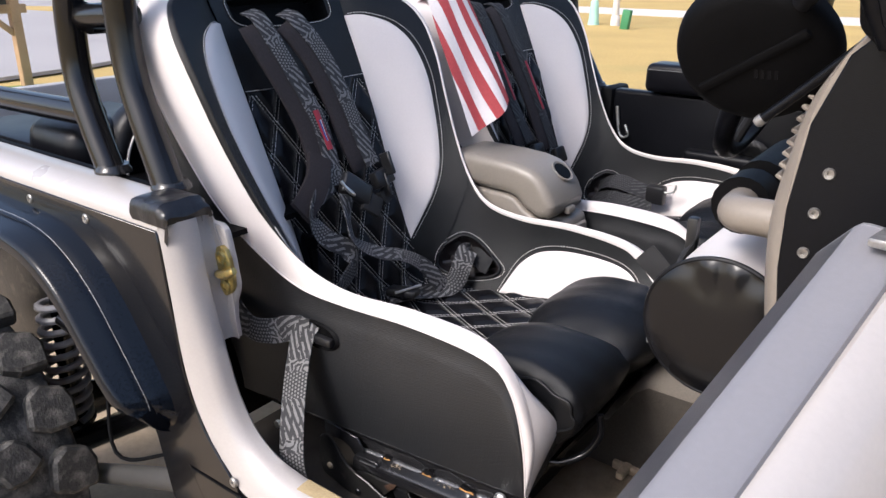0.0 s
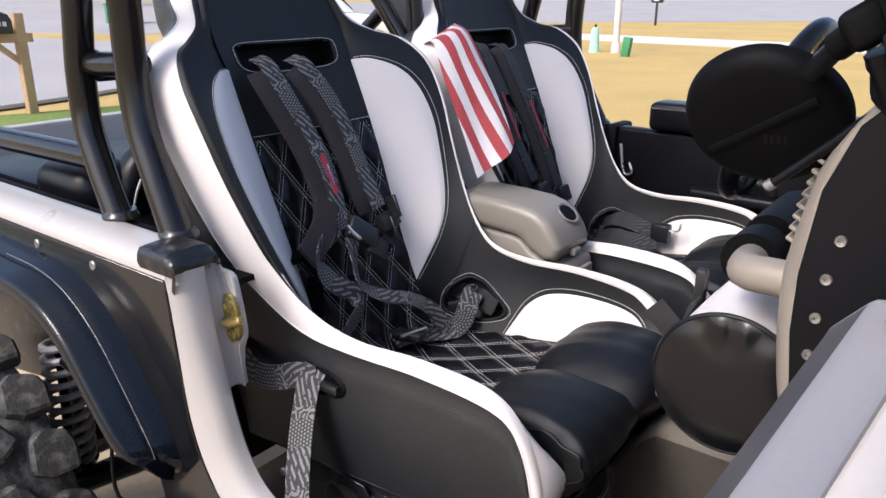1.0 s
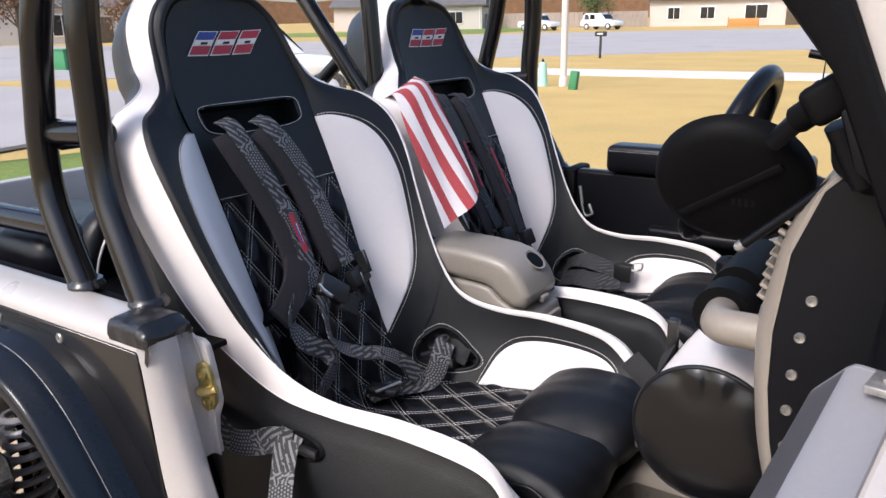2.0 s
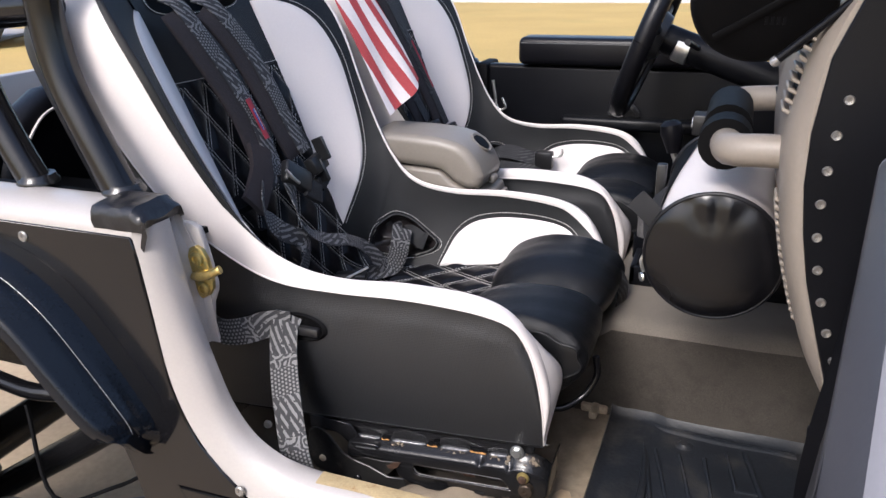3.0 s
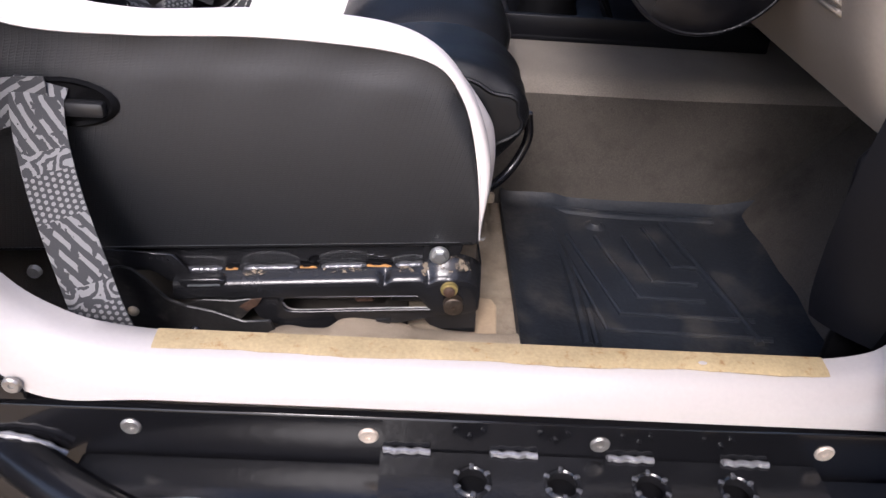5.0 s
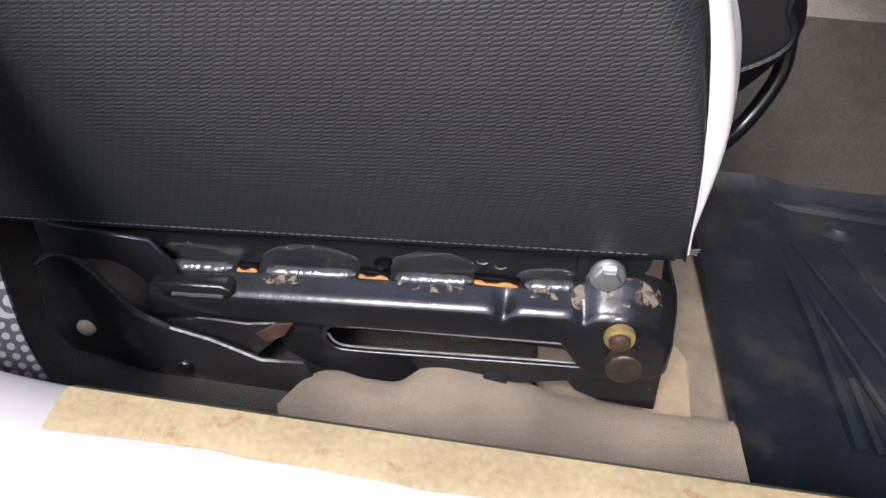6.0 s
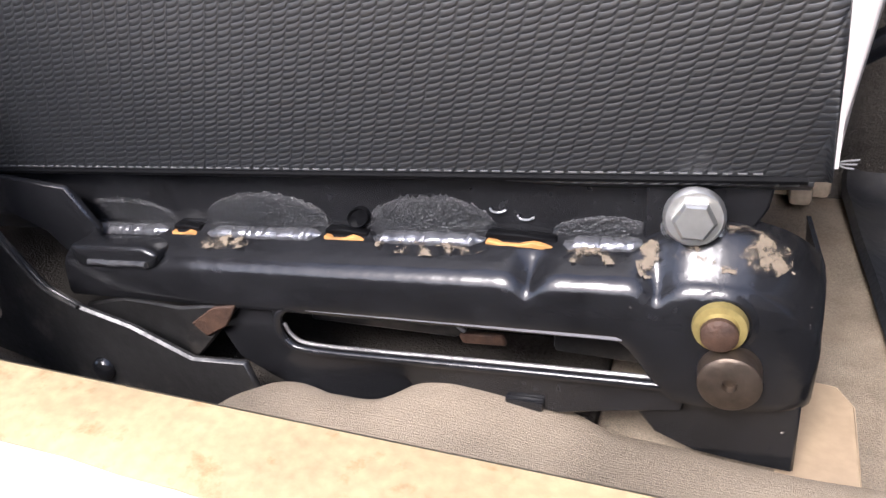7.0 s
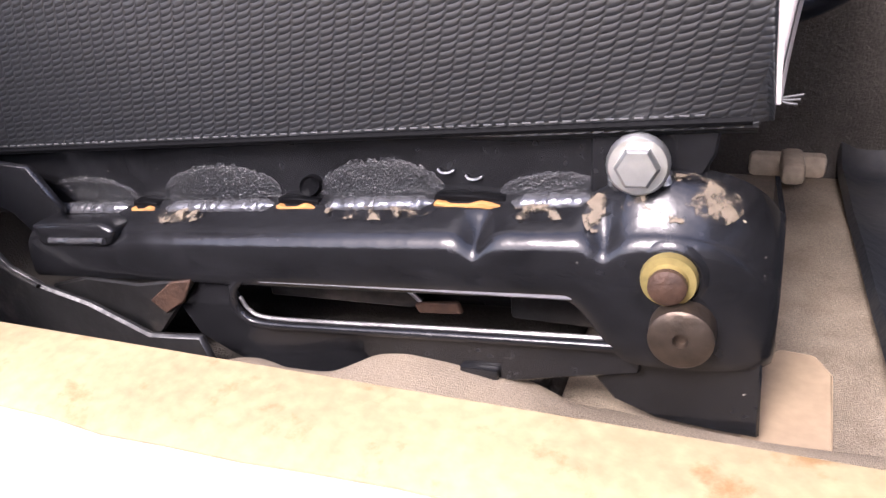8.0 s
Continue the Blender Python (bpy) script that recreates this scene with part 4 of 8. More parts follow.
for r, k in (([(-0.042, 0.453), (-0.018, 0.351), (0.002, 0.254), (0.012, 0.19)], 0.006), ([(-0.235, 0.484), (-0.084, 0.471), (0.04, 0.469)], 0.007), ([(-0.208, 0.42), (-0.197, 0.335), (-0.195, 0.229), (-0.196, 0.175)], 0.007), ([(-0.184, 0.242), (-0.184, 0.175)], 0.005)):
    part("rib", tube([(x, y, 0.6555) for x, y in r], k, 8, 4), M_RUBBERMAT, mat_thing)
part("anchor", lathe([(0, 0.006), (0.008, 0.006), (0.012, 0.002), (0.016, 0.0)], Matrix.Translation((-0.142, 0.441, 0.6565)), 16), M_RUBBERMAT, mat_thing)


# ---- bucket seat ----
YC = 0.443
# stations from the front tip over the cushion and up the back to the head: inner seam, crest, outer piping (x, half width, z)
ST_E = [(-0.340, 0.176, 0.80), (-0.322, 0.178, 0.870), (-0.342, 0.186, 0.900), (-0.44, 0.20, 0.885), (-0.55, 0.195, 0.865), (-0.66, 0.190, 0.85), (-0.765, 0.185, 0.842), (-0.838, 0.165, 0.862), (-0.878, 0.146, 0.935), (-0.924, 0.144, 1.05), (-0.977, 0.150, 1.19), (-1.022, 0.153, 1.30), (-1.052, 0.155, 1.37), (-1.076, 0.160, 1.42), (-1.092, 0.160, 1.455), (-1.112, 0.150, 1.50), (-1.138, 0.130, 1.57), (-1.152, 0.092, 1.612), (-1.158, 0.04, 1.628)]
ST_K = [(-0.334, 0.254, 0.784), (-0.329, 0.246, 0.872), (-0.360, 0.242, 0.956), (-0.420, 0.240, 1.003), (-0.54, 0.244, 1.014), (-0.66, 0.246, 1.008), (-0.745, 0.248, 1.022), (-0.800, 0.260, 1.065), (-0.845, 0.274, 1.135), (-0.888, 0.290, 1.225), (-0.925, 0.302, 1.315), (-0.965, 0.301, 1.385), (-1.012, 0.276, 1.428), (-1.052, 0.230, 1.444), (-1.082, 0.184, 1.468), (-1.110, 0.166, 1.51), (-1.140, 0.150, 1.578), (-1.158, 0.108, 1.628), (-1.164, 0.045, 1.646)]
ST_O = [(-0.334, 0.256, 0.785), (-0.341, 0.257, 0.868), (-0.363, 0.258, 0.946), (-0.408, 0.258, 0.983), (-0.54, 0.258, 0.993), (-0.666, 0.258, 0.988), (-0.775, 0.258, 0.992), (-0.860, 0.266, 1.032), (-0.943, 0.280, 1.103), (-1.004, 0.298, 1.205), (-1.044, 0.312, 1.30), (-1.072, 0.314, 1.385), (-1.088, 0.284, 1.432), (-1.102, 0.238, 1.454), (-1.122, 0.202, 1.478), (-1.165, 0.184, 1.51), (-1.200, 0.162, 1.580), (-1.215, 0.116, 1.635), (-1.220, 0.05, 1.652)]
NS = 8
CE, CK, CO = spline(ST_E, NS), spline(ST_K, NS), spline(ST_O, NS)
NT = len(CE)


def station(t):
    """Inner seam, crest and outer edge at the fractional station t."""
    f = min(max(t * NS, 0), NT - 1.001)
    i, k = int(f), f - int(f)
    return tuple(c[i] + (c[i + 1] - c[i]) * k for c in (CE, CK, CO))


def wing(t, w, side):
    """Point on the inner bolster: w from 0 at the seam to 1 at the crest."""
    e, k, _ = station(t)
    p = e + (k - e) * w
    hip = max(0.0, 1 - abs(t - 4.5) / 3.5)
    p = p + np.array((0, 0.014 * hip * math.sin(math.pi * w), 0))
    bulge = 0.010 * math.sin(math.pi * w)
    p = p + np.array((bulge * (1 if t > 7 else 0.2), 0, bulge * (0.3 if t > 7 else 0)))
    return np.array((p[0], YC + side * p[1], p[2]))


def rim(t, w, side):
    """Point on the outer band: w from 0 at the crest to 1 at the piping."""
    _, k, o = station(t)
    c = np.array((k[0], o[1], k[2]))
    p = (1 - w) ** 2 * k + 2 * w * (1 - w) * c + w * w * o
    return np.array((p[0], YC + side * p[1], p[2]))


QW, QH = 0.068, 0.118


def quilt(u, v):
    """Depth of the diamond quilting at two lengths in metres."""
    a, b = (u / QW + v / QH), (u / QW - v / QH)
    d = min(abs(a - round(a)), abs(b - round(b)))
    return 1 - math.exp(-(d / 0.16) ** 2)


def arc_lengths():
    return np.cumsum([0] + [np.linalg.norm((CE[i + 1] - CE[i])[[0, 2]]) for i in range(NT - 1)])


ARC = arc_lengths()


def centre(t, w, puff=0.0):
    """Point of the middle of the seat: w from -1 to 1 between the seams."""
    e, _, _ = station(t)
    f = min(max(t * NS, 0), NT - 1.001)
    s = ARC[int(f)] + (ARC[int(f) + 1] - ARC[int(f)]) * (f - int(f))
    a, b, _ = station(min(t + 0.1, 17.9)), station(max(t - 0.1, 0)), 0
    d = a[0] - b[0]
    n = np.array((d[2], 0, -d[0]))
    n /= np.linalg.norm(n) + 1e-9
    if n[0] * 0.5 + n[2] < 0:
        n = -n
    h = puff * quilt(w * e[1], s) - 0.010 * (1 - w * w)
    p = np.array((e[0], YC + w * e[1], e[2]))
    return p + n * h, n, s


def on_wing(t, w, side, lift):
    p = wing(t, w, side)
    du, dv = wing(t + 0.05, w, side) - wing(t - 0.05, w, side), wing(t, w + 0.05, side) - wing(t, w - 0.05, side)
    n = np.cross(du, dv)
    n /= np.linalg.norm(n) + 1e-9
    if np.dot(n, (0.8, -0.5 * side, 0.2) if t < 2.6 else (0, -side, 0)) < 0:
        n = -n
    return p + n * lift


def stitch(points, parent, material, r=0.0007, dash=0.006, gap=0.0028, twin=0.0):
    """A row of thread stitches along points."""
    P = [np.array(p, float) for p in points]
    L = np.cumsum([0] + [np.linalg.norm(P[i + 1] - P[i]) for i in range(len(P) - 1)])
    out, s = [], 0.0

    def at(q):
        i = min(int(np.searchsorted(L, q, side="right")) - 1, len(P) - 2)
        k = (q - L[i]) / (L[i + 1] - L[i] + 1e-12)
        return P[i] + (P[i + 1] - P[i]) * k
    verts, faces = [], []
    while s + dash < L[-1]:
        a, b = at(s), at(s + dash)
        d = b - a
        d /= np.linalg.norm(d) + 1e-9
        u = np.cross(d, (0.3, 0.5, 0.8))
        u /= np.linalg.norm(u) + 1e-9
        v = np.cross(d, u)
        k = len(verts)
        for q in (a, b):
            for j in range(4):
                an = math.pi / 2 * j
                verts.append(tuple(q + r * (math.cos(an) * u + math.sin(an) * v)))
        for j in range(4):
            faces.append((k + j, k + (j + 1) % 4, k + 4 + (j + 1) % 4, k + 4 + j))
        s += dash + gap
    return verts, faces


def thread(name, lines, parent, material, r=0.0007, dash=0.006, gap=0.0028):
    verts, faces = [], []
    for ln in lines:
        v, f = stitch(ln, parent, material, r, dash, gap)
        k = len(verts)
        verts += v
        faces += [tuple(i + k for i in q) for q in f]
    me = bpy.data.meshes.new(name)
    me.from_pydata(verts, [], faces)
    me.materials.append(material)
    ob = new(name, me)
    ob.parent = parent
    ob.matrix_parent_inverse = Matrix.Translation(-parent.location) if parent.type == "EMPTY" else Matrix()
    return ob


OPENING = [(7.0, 0.20), (6.93, 0.32), (6.5, 0.51), (5.95, 0.53), (5.45, 0.38), (5.28, 0.28), (5.4, 0.19), (5.85, 0.12), (6.45, 0.10), (6.85, 0.11)]
DROP = [tuple(p) for p in spline(OPENING, 6, closed=True)]


def within(t, w, scale=1.0):
    """True where a place on the wing lies inside the strap opening."""
    P, odd = [(6.15 + (a - 6.15) * scale, 0.30 + (b - 0.30) * scale) for a, b in DROP], False
    for (a, b), (c, d) in zip(P, P[1:] + P[:1]):
        if (b > w) != (d > w) and t < (c - a) * (w - b) / (d - b) + a:
            odd = not odd
    return odd


def pierced_wing(side):
    """Inner bolster with the strap opening cut through."""
    ts, ws = np.linspace(0, 18, 361), np.linspace(0, 1, 31)
    bm = sheet([[wing(t, w, side) for w in ws] for t in ts])
    bm.faces.ensure_lookup_table()
    gone = [bm.faces[i * 30 + j] for i in range(100, 145) for j in range(30) if within((ts[i] + ts[i + 1]) / 2, (ws[j] + ws[j + 1]) / 2)]
    bmesh.ops.delete(bm, geom=gone, context="FACES")
    return bm


def pouch(side):
    """Crumpled lining sunk behind the strap opening."""
    rows = []
    for k, depth in ((1.03, -0.001), (0.97, -0.006), (0.86, -0.016), (0.62, -0.024), (0.34, -0.022), (0.03, -0.017)):
        r = []
        for i, (t, w) in enumerate(DROP + DROP[:1]):
            a = 2 * math.pi * i / len(DROP)
            fold = 0.005 * math.sin(5 * a + 7 * k) * (1 - k) + 0.003 * math.sin(9 * a - 11 * k) * math.sin(math.pi * k)
            r.append(on_wing(6.15 + (t - 6.15) * k, 0.30 + (w - 0.30) * k, side, depth + (fold if k < 1 else 0)))
        rows.append(r)
    return sheet(rows)


BACK_T, BACK_W = (8.0, 8.06, 8.25, 8.7, 9.45, 10.1, 10.75, 11.4, 11.9, 12.15, 12.28), (0.03, 0.40, 0.60, 0.71, 0.76, 0.74, 0.67, 0.53, 0.34, 0.19, 0.02)
HIP_T, HIP_W = (2.5, 2.56, 2.75, 3.05, 3.6, 4.15, 4.6, 4.9, 5.05, 5.12), (0.03, 0.35, 0.51, 0.585, 0.62, 0.61, 0.54, 0.37, 0.15, 0.01)


def smooth_pair(T, W):
    P = spline(list(zip(T, W)), 6)
    return [float(p[0]) for p in P], [max(0.0, float(p[1])) for p in P]


BACK_T, BACK_W = smooth_pair(BACK_T, BACK_W)
HIP_T, HIP_W = smooth_pair(HIP_T, HIP_W)


def bucket_seat(name, label, inset_mat):
    seat = thing(name, (-0.6, YC, 0.78), label, "car seat", "bucket seats")
    # middle: quilted cushion and back, smooth upper back and head
    rows = [[centre(t, w, 0.0)[0] for w in np.linspace(-1, 1, 25)] for t in np.linspace(0, 4.2, 24)]
    part("cushion_base", sheet(rows), M_VINYL, seat, keep_uv=True)
    rows = [[centre(t, w, 0.009)[0] for w in np.linspace(-1, 1, 91)] for t in np.linspace(3.4, 10.7, 230)]
    part("quilted_centre", sheet(rows), M_VINYL, seat, "black diamond-quilted centre with white double stitching", keep_uv=True)
    # the upper back, pierced by the harness slot, and the head
    T0, T1 = 10.68, 18.0
    ts, ws = np.linspace(T0, T1, 76), np.linspace(-1, 1, 41)
    bm = bmesh.new()
    V, lay = {}, bm.loops.layers.uv.verify()
    for i, t in enumerate(ts):
        for j, w in enumerate(ws):
            p, _, s = centre(t, w)
            V[i, j] = (bm.verts.new(p + np.array((0.004, 0, 0.002))), (w * station(t)[0][1], s))
    for i in range(len(ts) - 1):
        for j in range(len(ws) - 1):
            tm, ym = (ts[i] + ts[i + 1]) / 2, (ws[j] + ws[j + 1]) / 2 * station(ts[i])[0][1]
            if 12.25 < tm < 13.35 and abs(ym) < 0.118 - 0.012 * (abs(tm - 12.8) > 0.45):
                continue
            f = bm.faces.new([V[q][0] for q in ((i, j), (i, j + 1), (i + 1, j + 1), (i + 1, j))])
            for lp, q in zip(f.loops, ((i, j), (i, j + 1), (i + 1, j + 1), (i + 1, j))):
                lp[lay].uv = V[q][1]
    slot_edge = [e for e in bm.edges if e.is_boundary and all(abs(v.co.y - YC) < 0.13 and 1.36 < v.co.z < 1.44 for v in e.verts)]
    ex = bmesh.ops.extrude_edge_only(bm, edges=slot_edge)
    bmesh.ops.translate(bm, verts=[g for g in ex["geom"] if isinstance(g, bmesh.types.BMVert)], vec=(-0.075, 0, -0.03))
    part("upper_back", bm, M_CARBON, seat, "black embossed vinyl upper back and headrest with harness slot", keep_uv=True)
    # bolsters, bands and side shells
    for side in (-1, 1):
        part("bolster", pierced_wing(side), M_CARBON, seat, "black embossed vinyl bolster", keep_uv=True)

        def start(t):
            return (0.32 if side < 0 else 0.0) * min(1, max(0, (t - 6.2) / 1.6))
        if side < 0:
            rows = [[rim(t, w, side) for w in np.linspace(0, start(t) + 0.01, 5)] for t in np.linspace(6.0, 18, 97)]
            part("bolster_crest", sheet(rows), M_CARBON, seat, keep_uv=True)
        rows = [[rim(t, w, side) for w in np.linspace(start(t), 1, 9)] for t in np.linspace(0, 18, 145)]
        part("edge_band", sheet(rows), M_WVINYL, seat, "white vinyl edge band", keep_uv=True)
        # the band turns in over the crest, widest at the front
        rows = []
        for t in np.linspace(0, 7.4 if side < 0 else 12.6, 130):
            e, k, _ = station(t)
            wd = float(np.interp(t, (0, 0.25, 1, 2, 3, 5, 6.8, 7.4, 12, 12.6), (0.006, 0.022, 0.056, 0.036, 0.016, 0.011, 0.008, 0.0005 if side < 0 else 0.008, 0.007, 0.0005))) / np.linalg.norm(k - e)
            rows.append([on_wing(t, 1 - min(0.97, wd) * q, side, 0.0016 * math.sin(math.pi * q) + 0.0003) for q in np.linspace(0, 1, 7)])
        part("front_band", sheet(rows), M_WVINYL, seat, "white vinyl edge band", keep_uv=True)
        # side shell below and behind the band
        rows = []
        for t in np.linspace(0, 18, 145):
            o = station(t)[2]
            if t <= 7.5:
                k = max(0.0, (t - 5.5) / 2.0)
                fx = max(o[0], -0.86) - 0.10 * k
                foot = np.array((fx, 0.252, 0.751 + 0.0745 * (fx + 0.703)))
            else:
                k = min(1.0, (t - 7.5) / 3.0)
                foot = np.array((-0.96 + (o[0] - 0.10 + 0.96) * k, 0.252 + (o[1] - 0.252 - 0.03) * k, 0.74 + (o[2] - 0.04 - 0.74) * k))
            r = []
            for w in np.linspace(0, 1, 16):
                p = o + (foot - o) * w
                out = 0.006 * math.sin(math.pi * min(1, w * 1.0)) - 0.004 * math.exp(-((w - 0.06) / 0.05) ** 2)
                wr = (0.0018 * math.sin(60 * p[0] + 9 * w) + 0.0012 * math.sin(173 * p[0] - 14 * w)) * math.exp(-((w - 0.10) / 0.10) ** 2)
                r.append((p[0], YC + side * (p[1] + out + wr), p[2]))
            rows.append(r)
        part("side_shell", sheet(rows), M_WEAVE, seat, "black embossed vinyl side", keep_uv=False)
        # stitched hem along the bottom of the side
        hem = [(x, YC + side * 0.2545, 0.7545 + 0.0745 * (x + 0.703)) for x in np.linspace(-0.86, -0.35, 60)]
        thread("hem_thread", [hem], seat, M_STITCH_DARK, 0.0003, 0.0030, 0.0018)
        part("hem", tube([(x, YC + side * 0.2515, 0.7515 + 0.0745 * (x + 0.703)) for x in np.linspace(-0.90, -0.340, 12)], 0.0018, 8, 3), M_MATTE, seat)
        under = []
        for x in np.linspace(-0.47, -0.338, 24):
            k = min(1.0, max(0.0, (x + 0.47) / 0.05))
            z = 0.751 + 0.0745 * (x + 0.703)
            under.append([(x, YC + side * 0.2515, z + 0.0015), (x, YC + side * (0.2525 - 0.001 * k), z - 0.002 * k), (x, YC + side * (0.2495 - 0.003 * k), z - 0.0052 * k), (x, YC + side * (0.238 - 0.006 * k), z - 0.0072 * k), (x, YC + side * 0.215, z - 0.004 * k)])
        part("hem_fold", sheet(under), M_WEAVE, seat)
        tip = np.array((-0.334, YC + side * 0.254, 0.786))
        for q in range(3):
            part("thread_tail", tube([tuple(tip), tuple(tip + np.array((0.003, 0.0006 * q - 0.001, 0.0008 * q - 0.001))), tuple(tip + np.array((0.006 + 0.0008 * q, 0.0012 * q - 0.002, 0.0012 * q - 0.001)))], 0.00035, 5, 3), M_STITCH_DARK, seat)
        # piping between band and shell
        part("piping", tube([tuple(rim(t, 1.0, side)) for t in np.linspace(0, 18, 60)], 0.0016, 6, 2), M_WVINYL if side < 0 else M_VINYL, seat)
        # white insets of the wings and hips
        def inset(lo, hi, edge):
            rows = []
            for t in np.linspace(lo, hi, 72):
                a, b = edge(t)
                rows.append([on_wing(t, a + (b - a) * k, side, 0.0045 * (1 - (2 * k - 1) ** 6) - 0.0005) for k in np.linspace(0, 1, 13)])
            return rows

        def back_edge(t):
            return 0.02, 0.022 + float(np.interp(t, BACK_T, BACK_W))

        def hip_edge(t):
            return 0.02, 0.022 + float(np.interp(t, HIP_T, HIP_W))
        pb = part("back_inset", sheet(inset(8.0, 12.28, back_edge), 0.002), inset_mat, seat, "smooth white vinyl wing inset", keep_uv=True)
        ph = part("hip_inset", sheet(inset(2.5, 5.12, hip_edge), 0.002), inset_mat, seat, "smooth white vinyl hip inset", keep_uv=True)
        def outside(T, W, ct, cw, grow):
            return [on_wing(ct + (t - ct) * (1 + grow * 0.4), cw + (w + 0.022 - cw) * (1 + grow), side, 0.0028) for t, w in zip(np.interp(np.linspace(0, 1, 90), np.linspace(0, 1, len(T)), T), np.interp(np.linspace(0, 1, 90), np.linspace(0, 1, len(T)), W))]
        lines = [outside(BACK_T, BACK_W, 10.2, 0.1, 0.07), outside(HIP_T, HIP_W, 3.8, 0.05, 0.10)]
        lines.append([on_wing(6.15 + (t - 6.15) * 1.13, 0.30 + (w - 0.30) * 1.13, side, 0.003) for t, w in DROP + DROP[:1]])
        for ln in lines:
            thread("seam_thread", [ln], seat, M_STITCH, 0.0007, 0.0045, 0.002)
        part("strap_opening", pouch(side), M_LINING, seat, "crumpled dark lining of the strap opening", keep_uv=True)
        part("opening_border", tube([tuple(on_wing(t, w, side, 0.0005)) for t, w in DROP], 0.0042, 8, 1, closed=True), M_VINYL, seat)
    # quilting threads, in pairs
    lines = []
    for fam in (1, -1):
        for k in range(-4, 20):
            for off in (-0.0042, 0.0042):
                ln = []
                for t in np.linspace(3.45, 10.68, 420):
                    e = station(t)[0]
                    f = t * NS
                    s = ARC[int(f)] + (ARC[int(f) + 1] - ARC[int(f)]) * (f - int(f))
                    u = fam * QW * (k - s / QH) + off
                    w = u / e[1]
                    if abs(w) < 0.985:
                        p, n, _ = centre(t, w, 0.009)
                        ln.append(p + n * 0.0022)
                    elif len(ln) > 3:
                        lines.append(ln)
                        ln = []
                    else:
                        ln = []
                if len(ln) > 3:
                    lines.append(ln)
    tagged(thread("quilt_thread", lines, seat, M_STITCH, 0.00052, 0.0050, 0.0022), kind="stuff")
    top = [centre(10.72, w, 0)[0] + np.array((0.006, 0, 0.003)) for w in np.linspace(-1, 1, 40)]
    slot = [centre(12.8 + 0.62 * math.copysign(abs(math.sin(a)) ** 0.5, math.sin(a)), 0.80 * math.copysign(abs(math.cos(a)) ** 0.4, math.cos(a)))[0] + np.array((0.006, 0, 0.003)) for a in np.linspace(0, 2 * math.pi, 90)]
    thread("yoke_thread", [top], seat, M_STITCH, 0.0008, 0.004, 0.002)
    thread("slot_thread", [slot], seat, M_STITCH, 0.0007, 0.004, 0.002)
    part("slot_border", tube([tuple(p - np.array((0.003, 0, 0.001))) for p in slot], 0.0022, 6, 1), M_VINYL, seat)
    # badge on the head: slanted blocks in red, white and blue
    def badge(a, b, lo, hi, material, lift):
        rows = []
        for q in np.linspace(lo, hi, 4):
            r = []
            for w in np.linspace(a, b, 6):
                t = 15.35 + 0.56 * q
                p, n, _ = centre(t, (w + 0.042 * (q - 0.5) + 0.004) / station(t)[0][1])
                r.append(p + n * lift + np.array((0.004, 0, 0.002)))
            rows.append(r)
        return part("badge_block", sheet(rows, 0.0012), material, seat, keep_uv=True)
    for a, b in ((-0.078, -0.034), (-0.024, 0.020), (0.030, 0.072)):
        badge(a - 0.002, b + 0.002, -0.05, 1.05, M_STITCH, 0.0016)
        badge(a, b, 0.0, 0.36, M_RED, 0.0030)
        badge(a, b, 0.40, 0.60, M_STITCH, 0.0032)
        badge(a, b, 0.64, 1.0, M_BLUE if a < -0.05 else M_RED, 0.0030)
        badge(a + 0.016, b - 0.012, 0.42, 0.52, M_VINYL, 0.0042)
    # thigh roll: two swollen lobes with a deep crease between, their outer ends closed by a puckered panel
    for a, b, inner in ((-0.196, 0.006, 1), (-0.006, 0.196, 0)):
        rows = []
        for u in np.linspace(0, 1, 44):
            y = a + (b - a) * u
            c = u if inner else 1 - u
            valley = 1 - 0.62 * max(0.0, (c - 0.50) / 0.50) ** 2.2
            tip = 1 - 0.30 * max(0.0, (0.10 - c) / 0.10) ** 2.5
            e = valley * tip
            r = []
            for ang in np.linspace(-0.62, 1.05, 44):
                aa = ang * math.pi
                co, si = math.cos(aa), math.sin(aa)
                wr = 0.0035 * math.sin(9 * aa + 3) * math.exp(-(c / 0.05) ** 2) + 0.0022 * math.sin(6 * aa + 9 * u) * math.exp(-((c - 0.95) / 0.12) ** 2) + 0.0006 * math.sin(23 * u + 3 * aa)
                x = -0.386 + (0.099 * (0.70 + 0.30 * e) + wr) * co * (1.0 if co > 0 else 1.3)
                z = 0.898 + (0.060 * e + wr) * si * (1 if si > 0 else 1.45)
                if si < 0:
                    x += 0.016 * si
                r.append((x, YC + y, z))
            rows.append(r)
        roll = sheet(rows)
        roll.verts.ensure_lookup_table()
        nc = len(rows[0])
        roll.faces.new([roll.verts[i] for i in range(nc)])
        roll.faces.new([roll.verts[len(roll.verts) - nc + i] for i in range(nc)])
        lobe = part("thigh_roll", roll, M_CARBON, seat, "creased black vinyl thigh roll", keep_uv=True)
        end = 0 if inner else -1
        pucker = [np.array(p) for p in rows[end][10:36]]
        part("end_seam", tube([tuple(p + np.array((0, -0.001 if inner else 0.001, 0.0005 * math.sin(1.9 * i)))) for i, p in enumerate(pucker)], 0.0022, 6, 2), M_CARBON, lobe)
    part("cushion_front", sheet([[(-0.335 - 0.03 * k, YC + w * 0.200, 0.84 - 0.065 * k) for w in np.linspace(-1, 1, 12)] for k in np.linspace(0, 1, 6)]), M_VINYL, seat)
